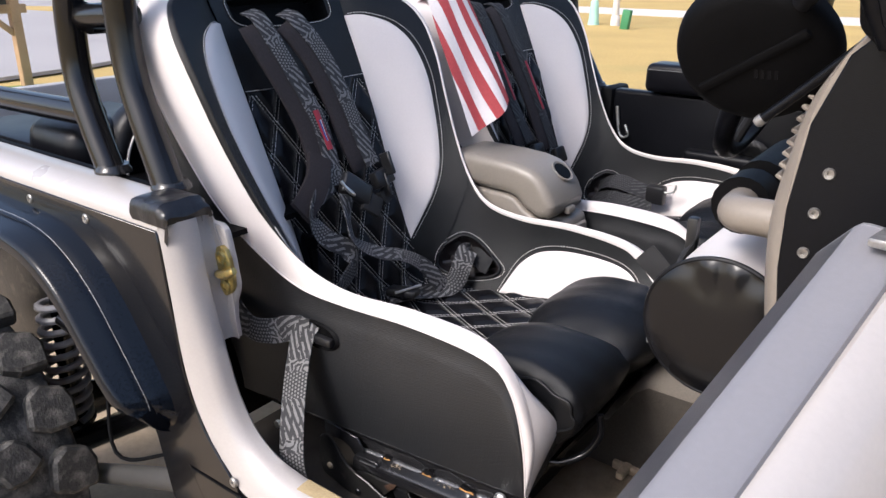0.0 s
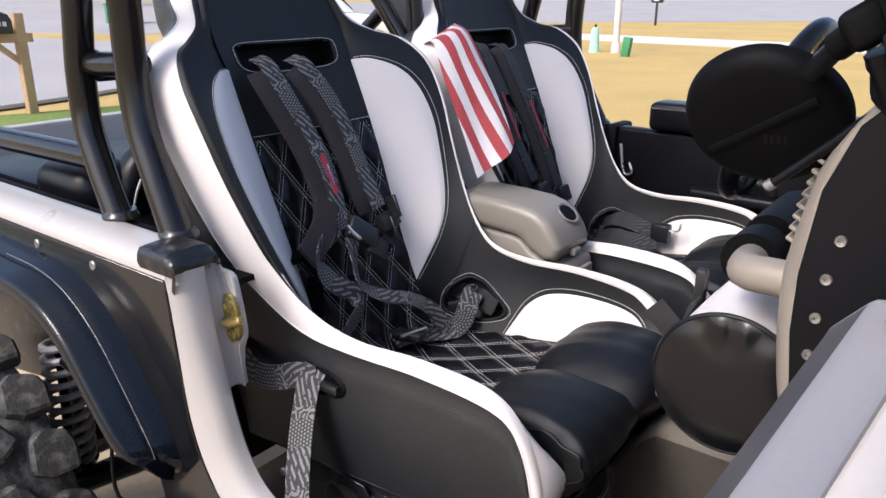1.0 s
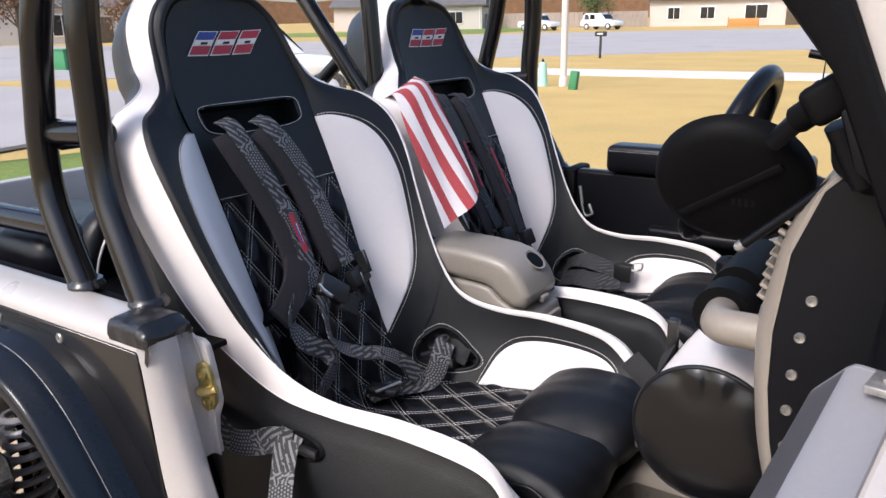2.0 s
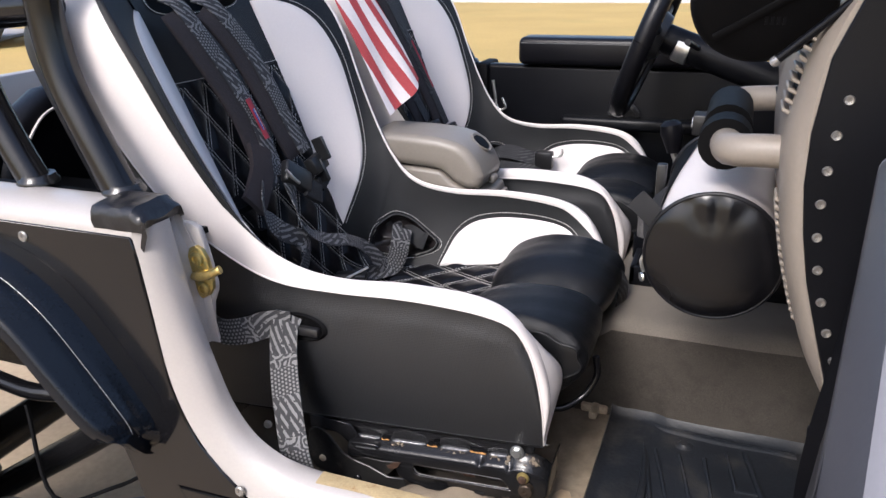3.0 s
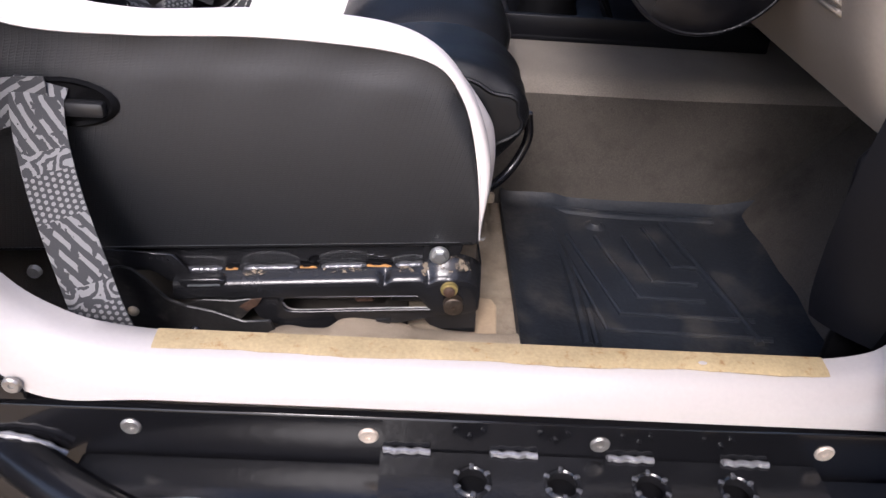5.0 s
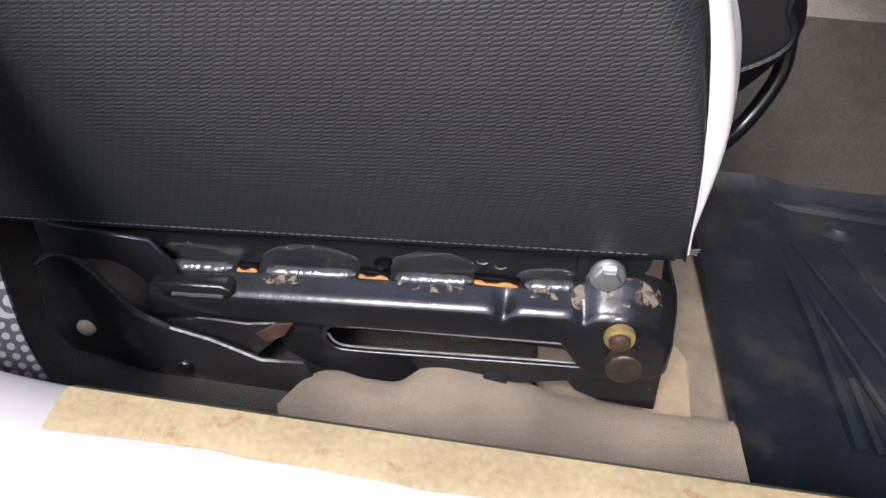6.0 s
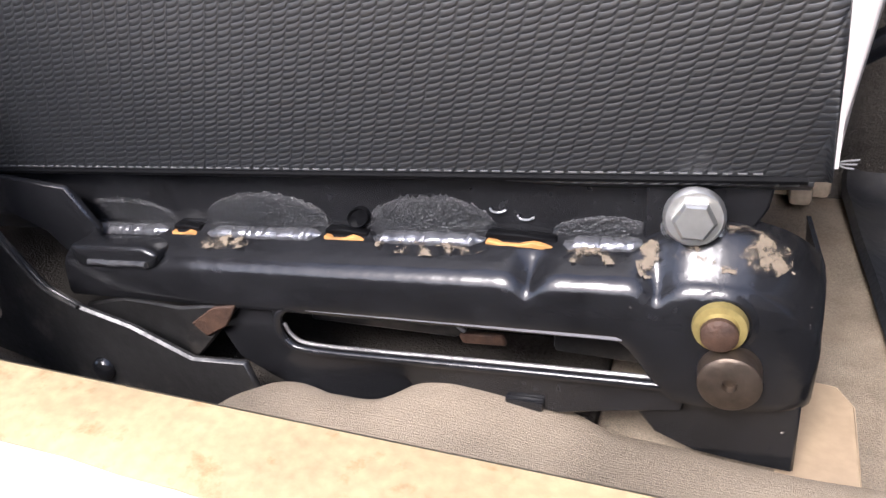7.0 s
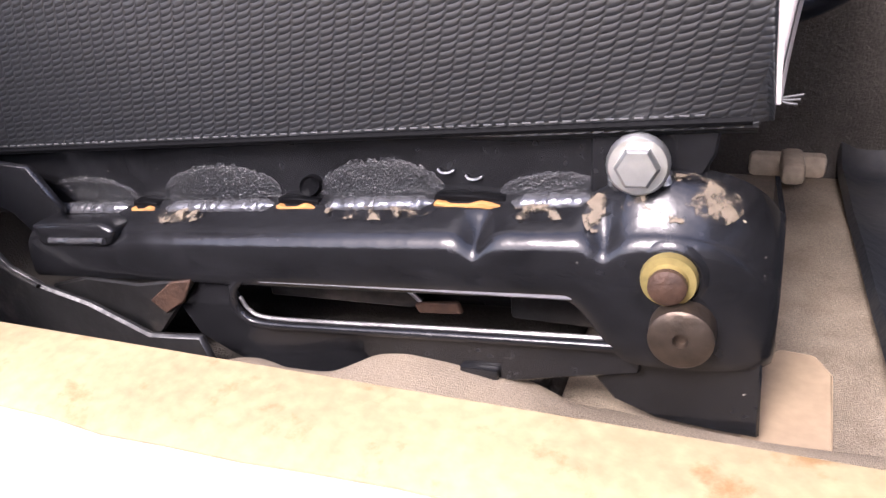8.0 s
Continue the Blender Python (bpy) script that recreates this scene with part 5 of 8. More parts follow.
    part("shell_base", span(-0.88, -0.36, YC - 0.235, YC + 0.235, 0.770, 0.79, 0.006), M_MATTE, seat)
    part("back_shell", sheet([[(station(t)[2][0] - 0.035, YC + w * (station(t)[2][1] - 0.055), station(t)[2][2] - 0.01) for w in np.linspace(-1, 1, 9)] for t in np.linspace(8, 18, 40)]), M_MATTE, seat)
    return seat


seat_near = bucket_seat("bucket_seat", "black and white suspension bucket seat with diamond quilting on steel base", M_WVINYL)
seat_far = copy_thing(seat_near, Matrix.Translation((-0.595, YC + 0.682, 0.775)))


# ---- dash, grab handle, mirror ----
dash = thing("dashboard", (0.1, 0.78, 0.95), "taupe plastic dashboard with louvred vents and black riveted end plate", "dashboard")
D_EDGE = [(0.012, 1.455), (-0.020, 1.426), (-0.041, 1.368), (-0.049, 1.287), (-0.048, 1.230), (-0.041, 1.175), (-0.030, 1.12), (-0.015, 1.068), (0.004, 1.005), (0.022, 0.948)]
D_TAN = [(0.022, 1.467), (-0.014, 1.440), (-0.048, 1.385), (-0.062, 1.325), (-0.070, 1.262), (-0.062, 1.175), (-0.049, 1.115), (-0.031, 1.055), (-0.010, 1.000), (0.022, 0.946)]


def dash_body():
    A, B = spline(D_EDGE, 6), spline(D_TAN, 6)
    rows = []
    for a, b in zip(A, B):
        r = [(a[0] + 0.05, 0.137, a[1]), (a[0], 0.137, a[1])]
        for k in (0.3, 0.6, 0.85, 1.0):
            p = a + (b - a) * math.sin(k * math.pi / 2)
            r.append((p[0], 0.139 + 0.05 * (1 - math.cos(k * math.pi / 2)), p[1]))
        for y in (0.24, 0.30, 0.5, 0.7, 1.0, 1.4):
            r.append((b[0] + 0.02 * (y > 0.6), y, b[1]))
        rows.append(r)
    return sheet(rows)


part("dash_shell", dash_body(), M_TAN, dash)
part("dash_underside", span(0.03, 0.30, 0.14, 1.45, 0.95, 0.965), M_MATTE, dash)
part("dash_top", sheet([[(x, y, 1.455 + 0.01 * math.sin(6 * x)) for y in np.linspace(0.13, 1.45, 10)] for x in np.linspace(0.02, 0.36, 8)]), M_TAN, dash)
part("dash_joint", tube([(-0.067, 0.20, 1.258), (-0.067, 0.6, 1.258)], 0.0018, 6, 2), M_MATTE, dash)
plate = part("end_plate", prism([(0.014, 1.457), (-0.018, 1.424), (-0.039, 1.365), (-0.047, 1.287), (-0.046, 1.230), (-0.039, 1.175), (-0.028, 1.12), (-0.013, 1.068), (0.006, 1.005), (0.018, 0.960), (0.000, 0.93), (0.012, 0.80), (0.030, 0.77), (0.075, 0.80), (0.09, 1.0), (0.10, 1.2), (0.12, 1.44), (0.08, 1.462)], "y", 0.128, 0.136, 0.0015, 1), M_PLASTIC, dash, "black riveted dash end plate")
for x, z in ((-0.017, 1.324), (-0.023, 1.287), (-0.026, 1.249), (-0.027, 1.212), (-0.025, 1.174), (-0.019, 1.136), (-0.010, 1.098), (0.001, 1.061), (0.013, 1.027), (0.030, 0.991)):
    rivet((x, 0.128, z), (0, -1, 0), 0.0054, plate, M_RIVET)
TAN_Z = [q[1] for q in D_TAN][::-1]
TAN_X = [q[0] for q in D_TAN][::-1]


def tan_x(z):
    return float(np.interp(z, TAN_Z, TAN_X))


part("vent_opening", sheet([[(tan_x(z) - 0.0012, y, z) for y in (0.196, 0.21, 0.225, 0.24, 0.252)] for z in np.linspace(1.405, 1.285, 14)]), M_MATTE, dash)
for k in range(10):
    z = 1.400 - 0.0115 * k
    part("vent_slat", box(0, 0, 0, 0.013, 0.060, 0.0042, 0.0012, 1, Matrix.Translation((tan_x(z) - 0.004, 0.223, z)) @ Matrix.Rotation(radians(28), 4, "Y")), M_TAN, dash)
for k in range(16):
    z = 1.190 - 0.0100 * k
    part("louvre", box(0, 0, 0, 0.011, 0.045, 0.0050, 0.0014, 1, Matrix.Translation((tan_x(z) - 0.0005, 0.222, z)) @ Matrix.Rotation(radians(34), 4, "Y")), M_TAN, dash)
# door post cover
def post_cover():
    rows = []
    lo = [(0.755, 0.012, 0.050), (0.79, 0.004, 0.056), (0.86, 0.000, 0.060), (0.94, 0.004, 0.060), (1.02, 0.012, 0.060), (1.12, 0.022, 0.060), (1.25, 0.034, 0.060), (1.36, 0.044, 0.062), (1.46, 0.052, 0.064)]
    for z, xa, xb in [tuple(p) for p in spline(lo, 5)]:
        r = []
        for k in np.linspace(0, 1, 12):
            bow = 0.006 * math.sin(math.pi * k)
            r.append((xa + (xb - xa) * k - bow, 0.1275 - 0.052 * k, z))
        r += [(xb + 0.001, 0.0738, z), (xb + 0.006, 0.073, z)]
        rows.append(r)
    return sheet(rows, -0.003)


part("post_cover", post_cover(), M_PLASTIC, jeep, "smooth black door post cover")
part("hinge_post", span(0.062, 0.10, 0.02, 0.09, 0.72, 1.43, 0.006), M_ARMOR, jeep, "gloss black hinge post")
for z in (1.186, 1.10, 0.992):
    rivet((0.061, 0.072, z), (-1, 0, 0), 0.008, jeep, M_CHASSIS)
part("kick_panel", span(0.03, 0.12, 0.105, 0.115, 0.64, 0.93, 0.003), M_MATTE, jeep)

grab = part("grab_handle", tube([(-0.045, 0.235, 1.240), (-0.085, 0.238, 1.240), (-0.118, 0.250, 1.236), (-0.130, 0.290, 1.232), (-0.130, 0.40, 1.232), (-0.130, 0.55, 1.232), (-0.118, 0.60, 1.236), (-0.05, 0.61, 1.240)], 0.0205, 18, 6), M_TAN, dash, "taupe grab handle")
part("foam_wrap", tube([(-0.132, 0.300, 1.230), (-0.132, 0.348, 1.230)], 0.0345, 18, 3), M_MATTE, grab, "black foam strap")
part("foam_wrap", tube([(-0.132, 0.376, 1.236), (-0.132, 0.52, 1.238)], 0.033, 18, 3), M_MATTE, grab, "black foam strap")

bag = thing("roll_bag", (-0.131, 0.45, 0.995), "white cylinder bag with black vinyl ends hung from the grab handle", "bag")


def bag_end(y, s):
    rows = []
    for r in (0.0, 0.012, 0.024, 0.036, 0.048, 0.058, 0.066, 0.072, 0.078, 0.082, 0.085, 0.087, 0.087):
        i = r / 0.087
        row = []
        for a in np.linspace(0, 2 * math.pi, 73):
            top = max(0.0, math.sin(a)) ** 1.5
            fold = 0.0050 * math.sin(11 * a + 1.5 * math.sin(4 * a)) * i ** 5 * (1 - i ** 10) * (0.10 + top)
            sag = 0.004 * math.exp(-(((i - 0.62) / 0.2) ** 2)) * math.exp(-(((a - 1.7) / 0.5) ** 2))
            row.append((-0.131 + r * math.cos(a), y - s * (0.010 * (1 - i ** 4) + fold - sag), 1.083 + r * math.sin(a)))
        rows.append(row)
    rows.append([(-0.131 + 0.087 * math.cos(a), y + s * 0.012, 1.083 + 0.087 * math.sin(a)) for a in np.linspace(0, 2 * math.pi, 73)])
    bm = sheet(rows)
    bmesh.ops.remove_doubles(bm, verts=bm.verts, dist=1e-6)
    return bm


def bag_body():
    rows = []
    for y in np.linspace(0.275, 0.64, 16):
        rows.append([(-0.131 + (0.086 + 0.002 * math.sin(5 * a + 20 * y)) * math.cos(a), y, 1.083 + (0.086 + 0.0025 * math.sin(3 * a + 16 * y)) * math.sin(a)) for a in np.linspace(0, 2 * math.pi, 49)])
    return sheet(rows)


part("bag_body", bag_body(), M_WVINYL, bag, "white vinyl bag body")
part("bag_end", bag_end(0.265, 1), M_BAGEND, bag, "creased black vinyl end")
part("bag_end", bag_end(0.650, -1), M_BAGEND, bag, "creased black vinyl end")
for y in (0.268, 0.647):
    part("end_piping", tube([(-0.131 + 0.0885 * math.cos(a), y, 1.083 + 0.0885 * math.sin(a)) for a in np.linspace(0, 2 * math.pi, 40)][:-1], 0.0032, 8, 2, closed=True), M_VINYL, bag)
part("bag_panel", sheet([[(-0.131 + 0.0885 * math.cos(a), y, 1.083 + 0.0885 * math.sin(a)) for a in np.linspace(2.35 + 0.22 * math.cos(9 * (y - 0.30)), 3.6, 8)] for y in np.linspace(0.285, 0.64, 14)]), M_MATTE, bag, "black pocket panel")
part("side_strap", ribbon([(-0.205, 0.300, 1.112), (-0.222, 0.298, 1.130), (-0.240, 0.296, 1.147)], 0.030, [(-0.6, -0.4, 0.7)] * 3), M_BLACKWEB, bag)
part("side_web", ribbon([(-0.207, 0.350, 1.134), (-0.224, 0.370, 1.105), (-0.232, 0.40, 1.065), (-0.232, 0.43, 1.025)], 0.05, [(-1, -0.2, 0.5), (-1, -0.3, 0.3), (-1, -0.3, -0.1), (-1, -0.3, -0.3)]), M_BLACKWEB, bag, "wide black webbing hanging off the bag")
part("zip_pull", join(tube([(-0.219, 0.300, 1.070), (-0.226, 0.302, 1.052), (-0.222, 0.304, 1.036)], 0.0035, 8), lathe([(0, 0.002), (0.006, 0.002), (0.007, 0.0), (0.006, -0.002), (0, -0.002)], facing((-0.224, 0.300, 1.028), (-1, -0.6, 0)), 14)), M_ZINC, bag)
part("clip", span(-0.225, -0.21, 0.40, 0.415, 1.10, 1.17, 0.003), M_BUCKLE, bag)

mirror = thing("round_mirror", (0.03, 0.15, 1.45), "round black door mirror on a tubular arm at the windscreen hinge", "mirror")
mm = facing((-0.108, 0.180, 1.412), (0.08, -0.86, -0.47))
part("mirror_shell", lathe([(0, 0.010), (0.03, 0.0105), (0.06, 0.009), (0.070, 0.004), (0.0745, -0.004), (0.076, -0.012), (0.073, -0.016), (0.0, -0.016)], mm, 48), M_MATTE, mirror)
part("mirror_glass", lathe([(0, -0.0175), (0.069, -0.0175), (0.070, -0.0165), (0.0, -0.0165)], mm, 40), M_ZINC, mirror)
part("shell_rib", box(0, 0, 0, 0.118, 0.010, 0.007, 0.003, 2, mm @ Matrix.Translation((0, 0, 0.0095)) @ Matrix.Rotation(radians(36), 4, "Z")), M_MATTE, mirror)
for k in range(4):
    part("mark_bar", box(0, 0, 0, 0.003, 0.010, 0.0006, 0, 1, mm @ Matrix.Translation((0.004 + 0.006 * k, -0.012, 0.0105))), M_PLASTIC, mirror)
part("mirror_arm", tube([(-0.066, 0.146, 1.462), (-0.050, 0.130, 1.480), (-0.035, 0.115, 1.495)], 0.009, 14), M_PLASTIC, mirror)
part("pivot", box(0, 0, 0, 0.040, 0.030, 0.034, 0.008, 3, Matrix.Translation((-0.020, 0.105, 1.506)) @ Matrix.Rotation(radians(-35), 4, "Y")), M_MATTE, mirror)
part("mirror_rod", tube([(-0.092, 0.165, 1.354), (-0.050, 0.160, 1.394), (-0.012, 0.150, 1.432)], 0.0048, 12, 3), M_PLASTIC, mirror)
part("rod_tip", lathe([(0, 0.003), (0.004, 0.0025), (0.0056, 0.0), (0.0056, -0.006)], facing((-0.092, 0.165, 1.354), (-0.7, 0, -0.7)), 12), M_SLIDE, mirror)
part("pivot_collar", tube([(-0.045, 0.122, 1.486), (-0.030, 0.112, 1.498)], 0.0125, 14, 2), M_MATTE, mirror)
part("linkage", tube([(-0.012, 0.11, 1.485), (0.002, 0.12, 1.455), (0.012, 0.125, 1.435)], 0.012, 12, 3), M_PLASTIC, mirror)
part("cowl_bracket", prism([(-0.02, 1.475), (0.03, 1.46), (0.04, 1.425), (0.01, 1.425), (-0.015, 1.445)], "y", 0.12, 0.16, 0.006, 2), M_MATTE, mirror)
part("hinge_bracket", prism([(-0.012, 1.50), (0.03, 1.515), (0.05, 1.46), (0.03, 1.43), (0.005, 1.45)], "y", 0.09, 0.125, 0.005, 2), M_PLASTIC, mirror)

# windscreen frame
screen = part("windscreen_post", prism([(0.042, 1.40), (0.018, 1.455), (-0.014, 1.53), (-0.057, 1.585), (-0.14, 1.72), (-0.25, 1.93), (-0.18, 1.97), (-0.064, 1.72), (-0.0075, 1.585), (0.047, 1.455), (0.07, 1.40)], "y", 0.042, 0.10, 0.008, 2), M_MATTE, jeep, "black windscreen frame edge")
part("windscreen_skin", prism([(0.066, 1.40), (0.044, 1.455), (-0.010, 1.585), (-0.068, 1.72), (-0.185, 1.96), (-0.12, 1.98), (0.05, 1.72), (0.14, 1.50), (0.16, 1.40)], "y", 0.050, 0.11, 0.01, 2), M_WHITE, jeep, "white windscreen frame")
part("windscreen_post", prism([(0.042, 1.40), (-0.014, 1.53), (-0.25, 1.93), (-0.12, 1.98), (0.12, 1.50), (0.14, 1.40)], "y", 1.46, 1.52, 0.008, 2), M_MATTE, jeep)
part("windscreen_header", span(-0.25, -0.14, 0.10, 1.46, 1.92, 1.98, 0.01), M_MATTE, jeep)
part("cowl", join(span(0.06, 0.30, 0.03, 1.54, 1.36, 1.41, 0.02), span(0.29, 1.0, 0.15, 1.42, 1.362, 1.408, 0.02)), M_WHITE, jeep, "white cowl and bonnet")
part("front_quarter", span(0.12, 0.28, 0.0, 0.03, 0.80, 1.40, 0.01), M_WHITE, jeep)
part("front_rocker", span(0.066, 0.28, -0.002, 0.03, 0.545, 0.80, 0.004), M_ARMOR, jeep, "gloss black rocker end")
part("front_quarter", span(0.28, 0.98, 0.16, 0.19, 0.72, 1.40, 0.01), M_WHITE, jeep)
part("front_quarter", span(0.10, 0.28, 1.54, 1.57, 0.72, 1.40, 0.01), M_WHITE, jeep)
part("front_quarter", span(0.28, 0.98, 1.38, 1.41, 0.72, 1.40, 0.01), M_WHITE, jeep)
part("front_panel", span(0.98, 1.02, 0.16, 1.41, 0.66, 1.40, 0.015), M_WHITE, jeep)
for y in (-0.08, 1.39):
    part("front_fender", span(0.26, 1.08, y, y + 0.26, 0.98, 1.02, 0.012), M_FLARE, jeep)

# ---- open half door ----
door = thing("half_door", (0.05, 0.06, 0.75), "open half door, white skin outside, black moulded plastic inside", "door")
door.rotation_euler.z = radians(-9.4)


def belt(y, z=1.27):
    """How far the door's sloping top lies above its middle height, fading out downwards."""
    k = 0.036 + 0.36 * (max(y, -0.44) + 0.02)
    return k * min(1.0, max(0.0, (z - 0.95) / 0.32))


BELT_Y = np.linspace(-0.82, -0.002, 30)
part("door_core", prism([(y, 1.262 + belt(y)) for y in BELT_Y] + [(-0.008, 1.10), (-0.012, 0.95), (-0.025, 0.85), (-0.06, 0.79), (-0.12, 0.765), (-0.78, 0.765), (-0.82, 0.80)], "x", 0.010, 0.034, 0.004, 2), M_MATTE, door)
part("door_skin", sheet([[(x, y, z + belt(y, z)) for x, z in ((0.034, 1.262), (0.042, 1.266), (0.054, 1.262), (0.070, 1.246), (0.090, 1.20), (0.104, 1.12), (0.110, 1.04), (0.106, 0.93), (0.090, 0.82), (0.066, 0.775), (0.034, 0.765))] for y in np.linspace(-0.82, -0.02, 34)], -0.003), M_WHITE, door, "white bulged outer door skin")
LIP = [(-0.0260, 1.236), (-0.0255, 1.243), (-0.0235, 1.248), (-0.0022, 1.2737)]
TRIM = [(-0.0020, 1.2740), (0.003, 1.278), (0.008, 1.2785), (0.034, 1.2765), (0.038, 1.273), (0.040, 1.258)]
# Top facet takes the sky-lit grey, the lip its shaded tone.
part("top_trim", sheet([[(x, y, z + belt(y)) for x, z in TRIM] for y in BELT_Y], 0.003), M_TRIM, door, "satin black door top trim, sky sheen put in its grey")
part("trim_lip", sheet([[(x, y, z + belt(y)) for x, z in LIP] for y in BELT_Y], 0.003), M_LIP, door, "chamfered lip of the door trim, shaded by its colour")
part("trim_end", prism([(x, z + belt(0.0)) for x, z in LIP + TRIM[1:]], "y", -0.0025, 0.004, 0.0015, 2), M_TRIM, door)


def near_line(y, z, line):
    """Distance to a run of straight pieces, and the fraction along it."""
    best, at, n = 9.0, 0.0, len(line) - 1
    for i in range(n):
        (a, b), (c, d) = line[i], line[i + 1]
        t = ((y - a) * (c - a) + (z - b) * (d - b)) / ((c - a) ** 2 + (d - b) ** 2)
        t = min(1, max(0, t))
        q = math.hypot(y - a - t * (c - a), z - b - t * (d - b))
        if q < best:
            best, at = q, (i + t) / n
    return best, at


SWAGE = [(-0.075, 1.131), (-0.25, 1.146), (-0.36, 1.140), (-0.82, 1.09)]
BROW = [(-0.045, 0.985), (-0.20, 0.975), (-0.36, 0.965), (-0.50, 0.955), (-0.82, 0.95)]
CUP = [(-0.285, 1.040), (-0.345, 1.040), (-0.42, 1.03)]
POCKET = [(-0.222, 0.880), (-0.34, 0.880), (-0.70, 0.880)]


def door_inner():
    rows = []
    for z0 in np.linspace(0.765, 1.240, 150):
        lim = float(np.interp(z0, (0.765, 0.79, 0.85, 0.95, 1.262), (-0.12, -0.06, -0.02, -0.006, -0.003)))
        r = []
        for u in np.linspace(0, 1, 150):
            y = lim + (-0.82 - lim) * u ** 1.3
            z = z0 + belt(y, z0)
            d = -0.011 - 0.013 * max(0.0, (z0 - 1.16) / 0.08) ** 1.5
            q, k = near_line(y, z, SWAGE)
            d -= 0.015 * math.exp(-(q / 0.018) ** 2) * min(1, k * 8 + 0.15)
            q, k = near_line(y, z, BROW)
            d -= 0.010 * math.exp(-(q / 0.020) ** 2) * min(1, k * 6 + 0.2)
            q, k = near_line(y, z, CUP)
            d += 0.034 / (1 + math.exp((q - 0.028) * 190)) - 0.008 * math.exp(-((q - 0.036) / 0.006) ** 2)
            q, k = near_line(y, z, POCKET)
            d += 0.032 / (1 + math.exp((q - 0.056) * 190)) - 0.012 * math.exp(-((q - 0.066) / 0.008) ** 2)
            e = min(lim - y, y + 0.82, z - 0.765)
            d += 0.026 * max(0, 1 - e / 0.022) ** 2
            r.append((min(d, 0.004), y, z))
        rows.append(r)
    return sheet(rows)


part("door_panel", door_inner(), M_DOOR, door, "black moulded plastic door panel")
part("inner_handle", tube([(0.002, -0.325, 1.058), (-0.006, -0.332, 1.056), (-0.008, -0.375, 1.046), (0.004, -0.385, 1.042)], 0.006, 12), M_PLASTIC, door)
part("top_catch", join(span(0.018, 0.048, -0.034, 0.000, 1.316, 1.323, 0.002), span(0.027, 0.040, -0.022, -0.010, 1.322, 1.326, 0.0015)), M_SLIDE, door, "scuffed silver catch on the door top")
part("hinge_eye", lathe([(0, 0.004), (0.006, 0.004), (0.007, 0.001), (0.012, 0.001), (0.014, -0.004)], facing((0.060, 0.050, 1.085), (-1, -0.3, 0)), 16), M_ZINC, door)
door.location.x += 0.036


# ---- steel seat base ----
base = thing("seat_base", (-0.5, 0.2, 0.655), "gloss black welded steel slider base under the bucket seat", "seat base")


def z_fold(x):
    z = 0.715 + 0.0865 * (x + 0.605)
    return z


def dip(x):
    return sum(math.exp(-(((x - c) / 0.0055) ** 2)) for c in (-0.432, -0.384))


def channel():
    """Pressed channel, its front fold running on into the rounded end."""
    rows = []
    for x in np.linspace(-0.662, -0.3275, 170):
        f, d = z_fold(x), dip(x)
        e = min(1.0, max(0.0, (x + 0.368) / 0.0408))
        q = 1 - math.sqrt(max(0.0, 1 - e * e))
        wide = min(1.0, max(0.0, (x + 0.398) / 0.026))
        wide = wide * wide * (3 - 2 * wide)
        lip = 0.6965 + (x + 0.662) * 0.0735
        lip += (0.6925 - lip) * wide
        lift = 0.0115 + 0.0095 * wide
        f -= 0.030 * q
        zf, yo = f - 0.0055 * d, 0.014 * q
        sec = [(0.199, f + lift + 0.001), (0.195, f + lift), (0.191, f + lift * 0.85 - 0.003 * d), (0.186, f + lift * 0.55 - 0.005 * d), (0.1825, zf + 0.0050), (0.1808, zf + 0.0038), (0.1795, zf + 0.0026), (0.1786, zf + 0.0012), (0.1781, zf - 0.0003), (0.1779, zf - 0.002), (0.1776, zf - 0.006), (0.1774, lip + 0.003), (0.1774, lip + 0.0015), (0.1780, lip), (0.184, lip - 0.0005)]
        rows.append([(x, y + yo, z) for y, z in sec])
    rows.append([(x + 0.0008, y + 0.010, z - 0.001) for x, y, z in rows[-1]])
    rows.append([(x - 0.001, y + 0.05, z - 0.001) for x, y, z in rows[-1]])
    return sheet(rows, -0.002)


def top_skin(x, k):
    """Point on the channel's sloping top: k from 0 at the fold to 1 at the weld."""
    wide = min(1.0, max(0.0, (x + 0.398) / 0.026))
    wide = wide * wide * (3 - 2 * wide)
    e = min(1.0, max(0.0, (x + 0.368) / 0.0408))
    q = 1 - math.sqrt(max(0.0, 1 - e * e))
    lift = 0.0115 + 0.0095 * wide
    z = float(np.interp(k, (0, 0.3, 0.62, 1), (0.0050, lift * 0.55, lift * 0.85, lift)))
    return (x, 0.1808 + 0.0125 * k + 0.014 * q, z_fold(x) - 0.030 * q + z - 0.005 * dip(x) * (1 - k) + 0.0026)


part("upper_channel", channel(), M_BASE, base, "gloss black pressed steel channel with a rounded end")
part("rear_step", prism([(-0.656, 0.7225), (-0.612, 0.7265), (-0.604, 0.7235), (-0.607, 0.7165), (-0.613, 0.7145), (-0.652, 0.7115)], "y", 0.1752, 0.19, 0.0022, 3), M_BASE, base)
part("step_weld", tube([(-0.645 + 0.007 * i, 0.1752 + 0.0006 * math.sin(2.2 * i), 0.7155 + 0.0006 * i) for i in range(6)], 0.0016, 8, 3), M_WELD, base)
# lower flange and slotted plate
part("end_flange", prism([(-0.402, 0.690), (-0.329, 0.696), (-0.327, 0.660), (-0.345, 0.6605), (-0.364, 0.662), (-0.380, 0.668), (-0.390, 0.680)], "y", 0.1845, 0.188, 0.001, 1), M_BASE, base)
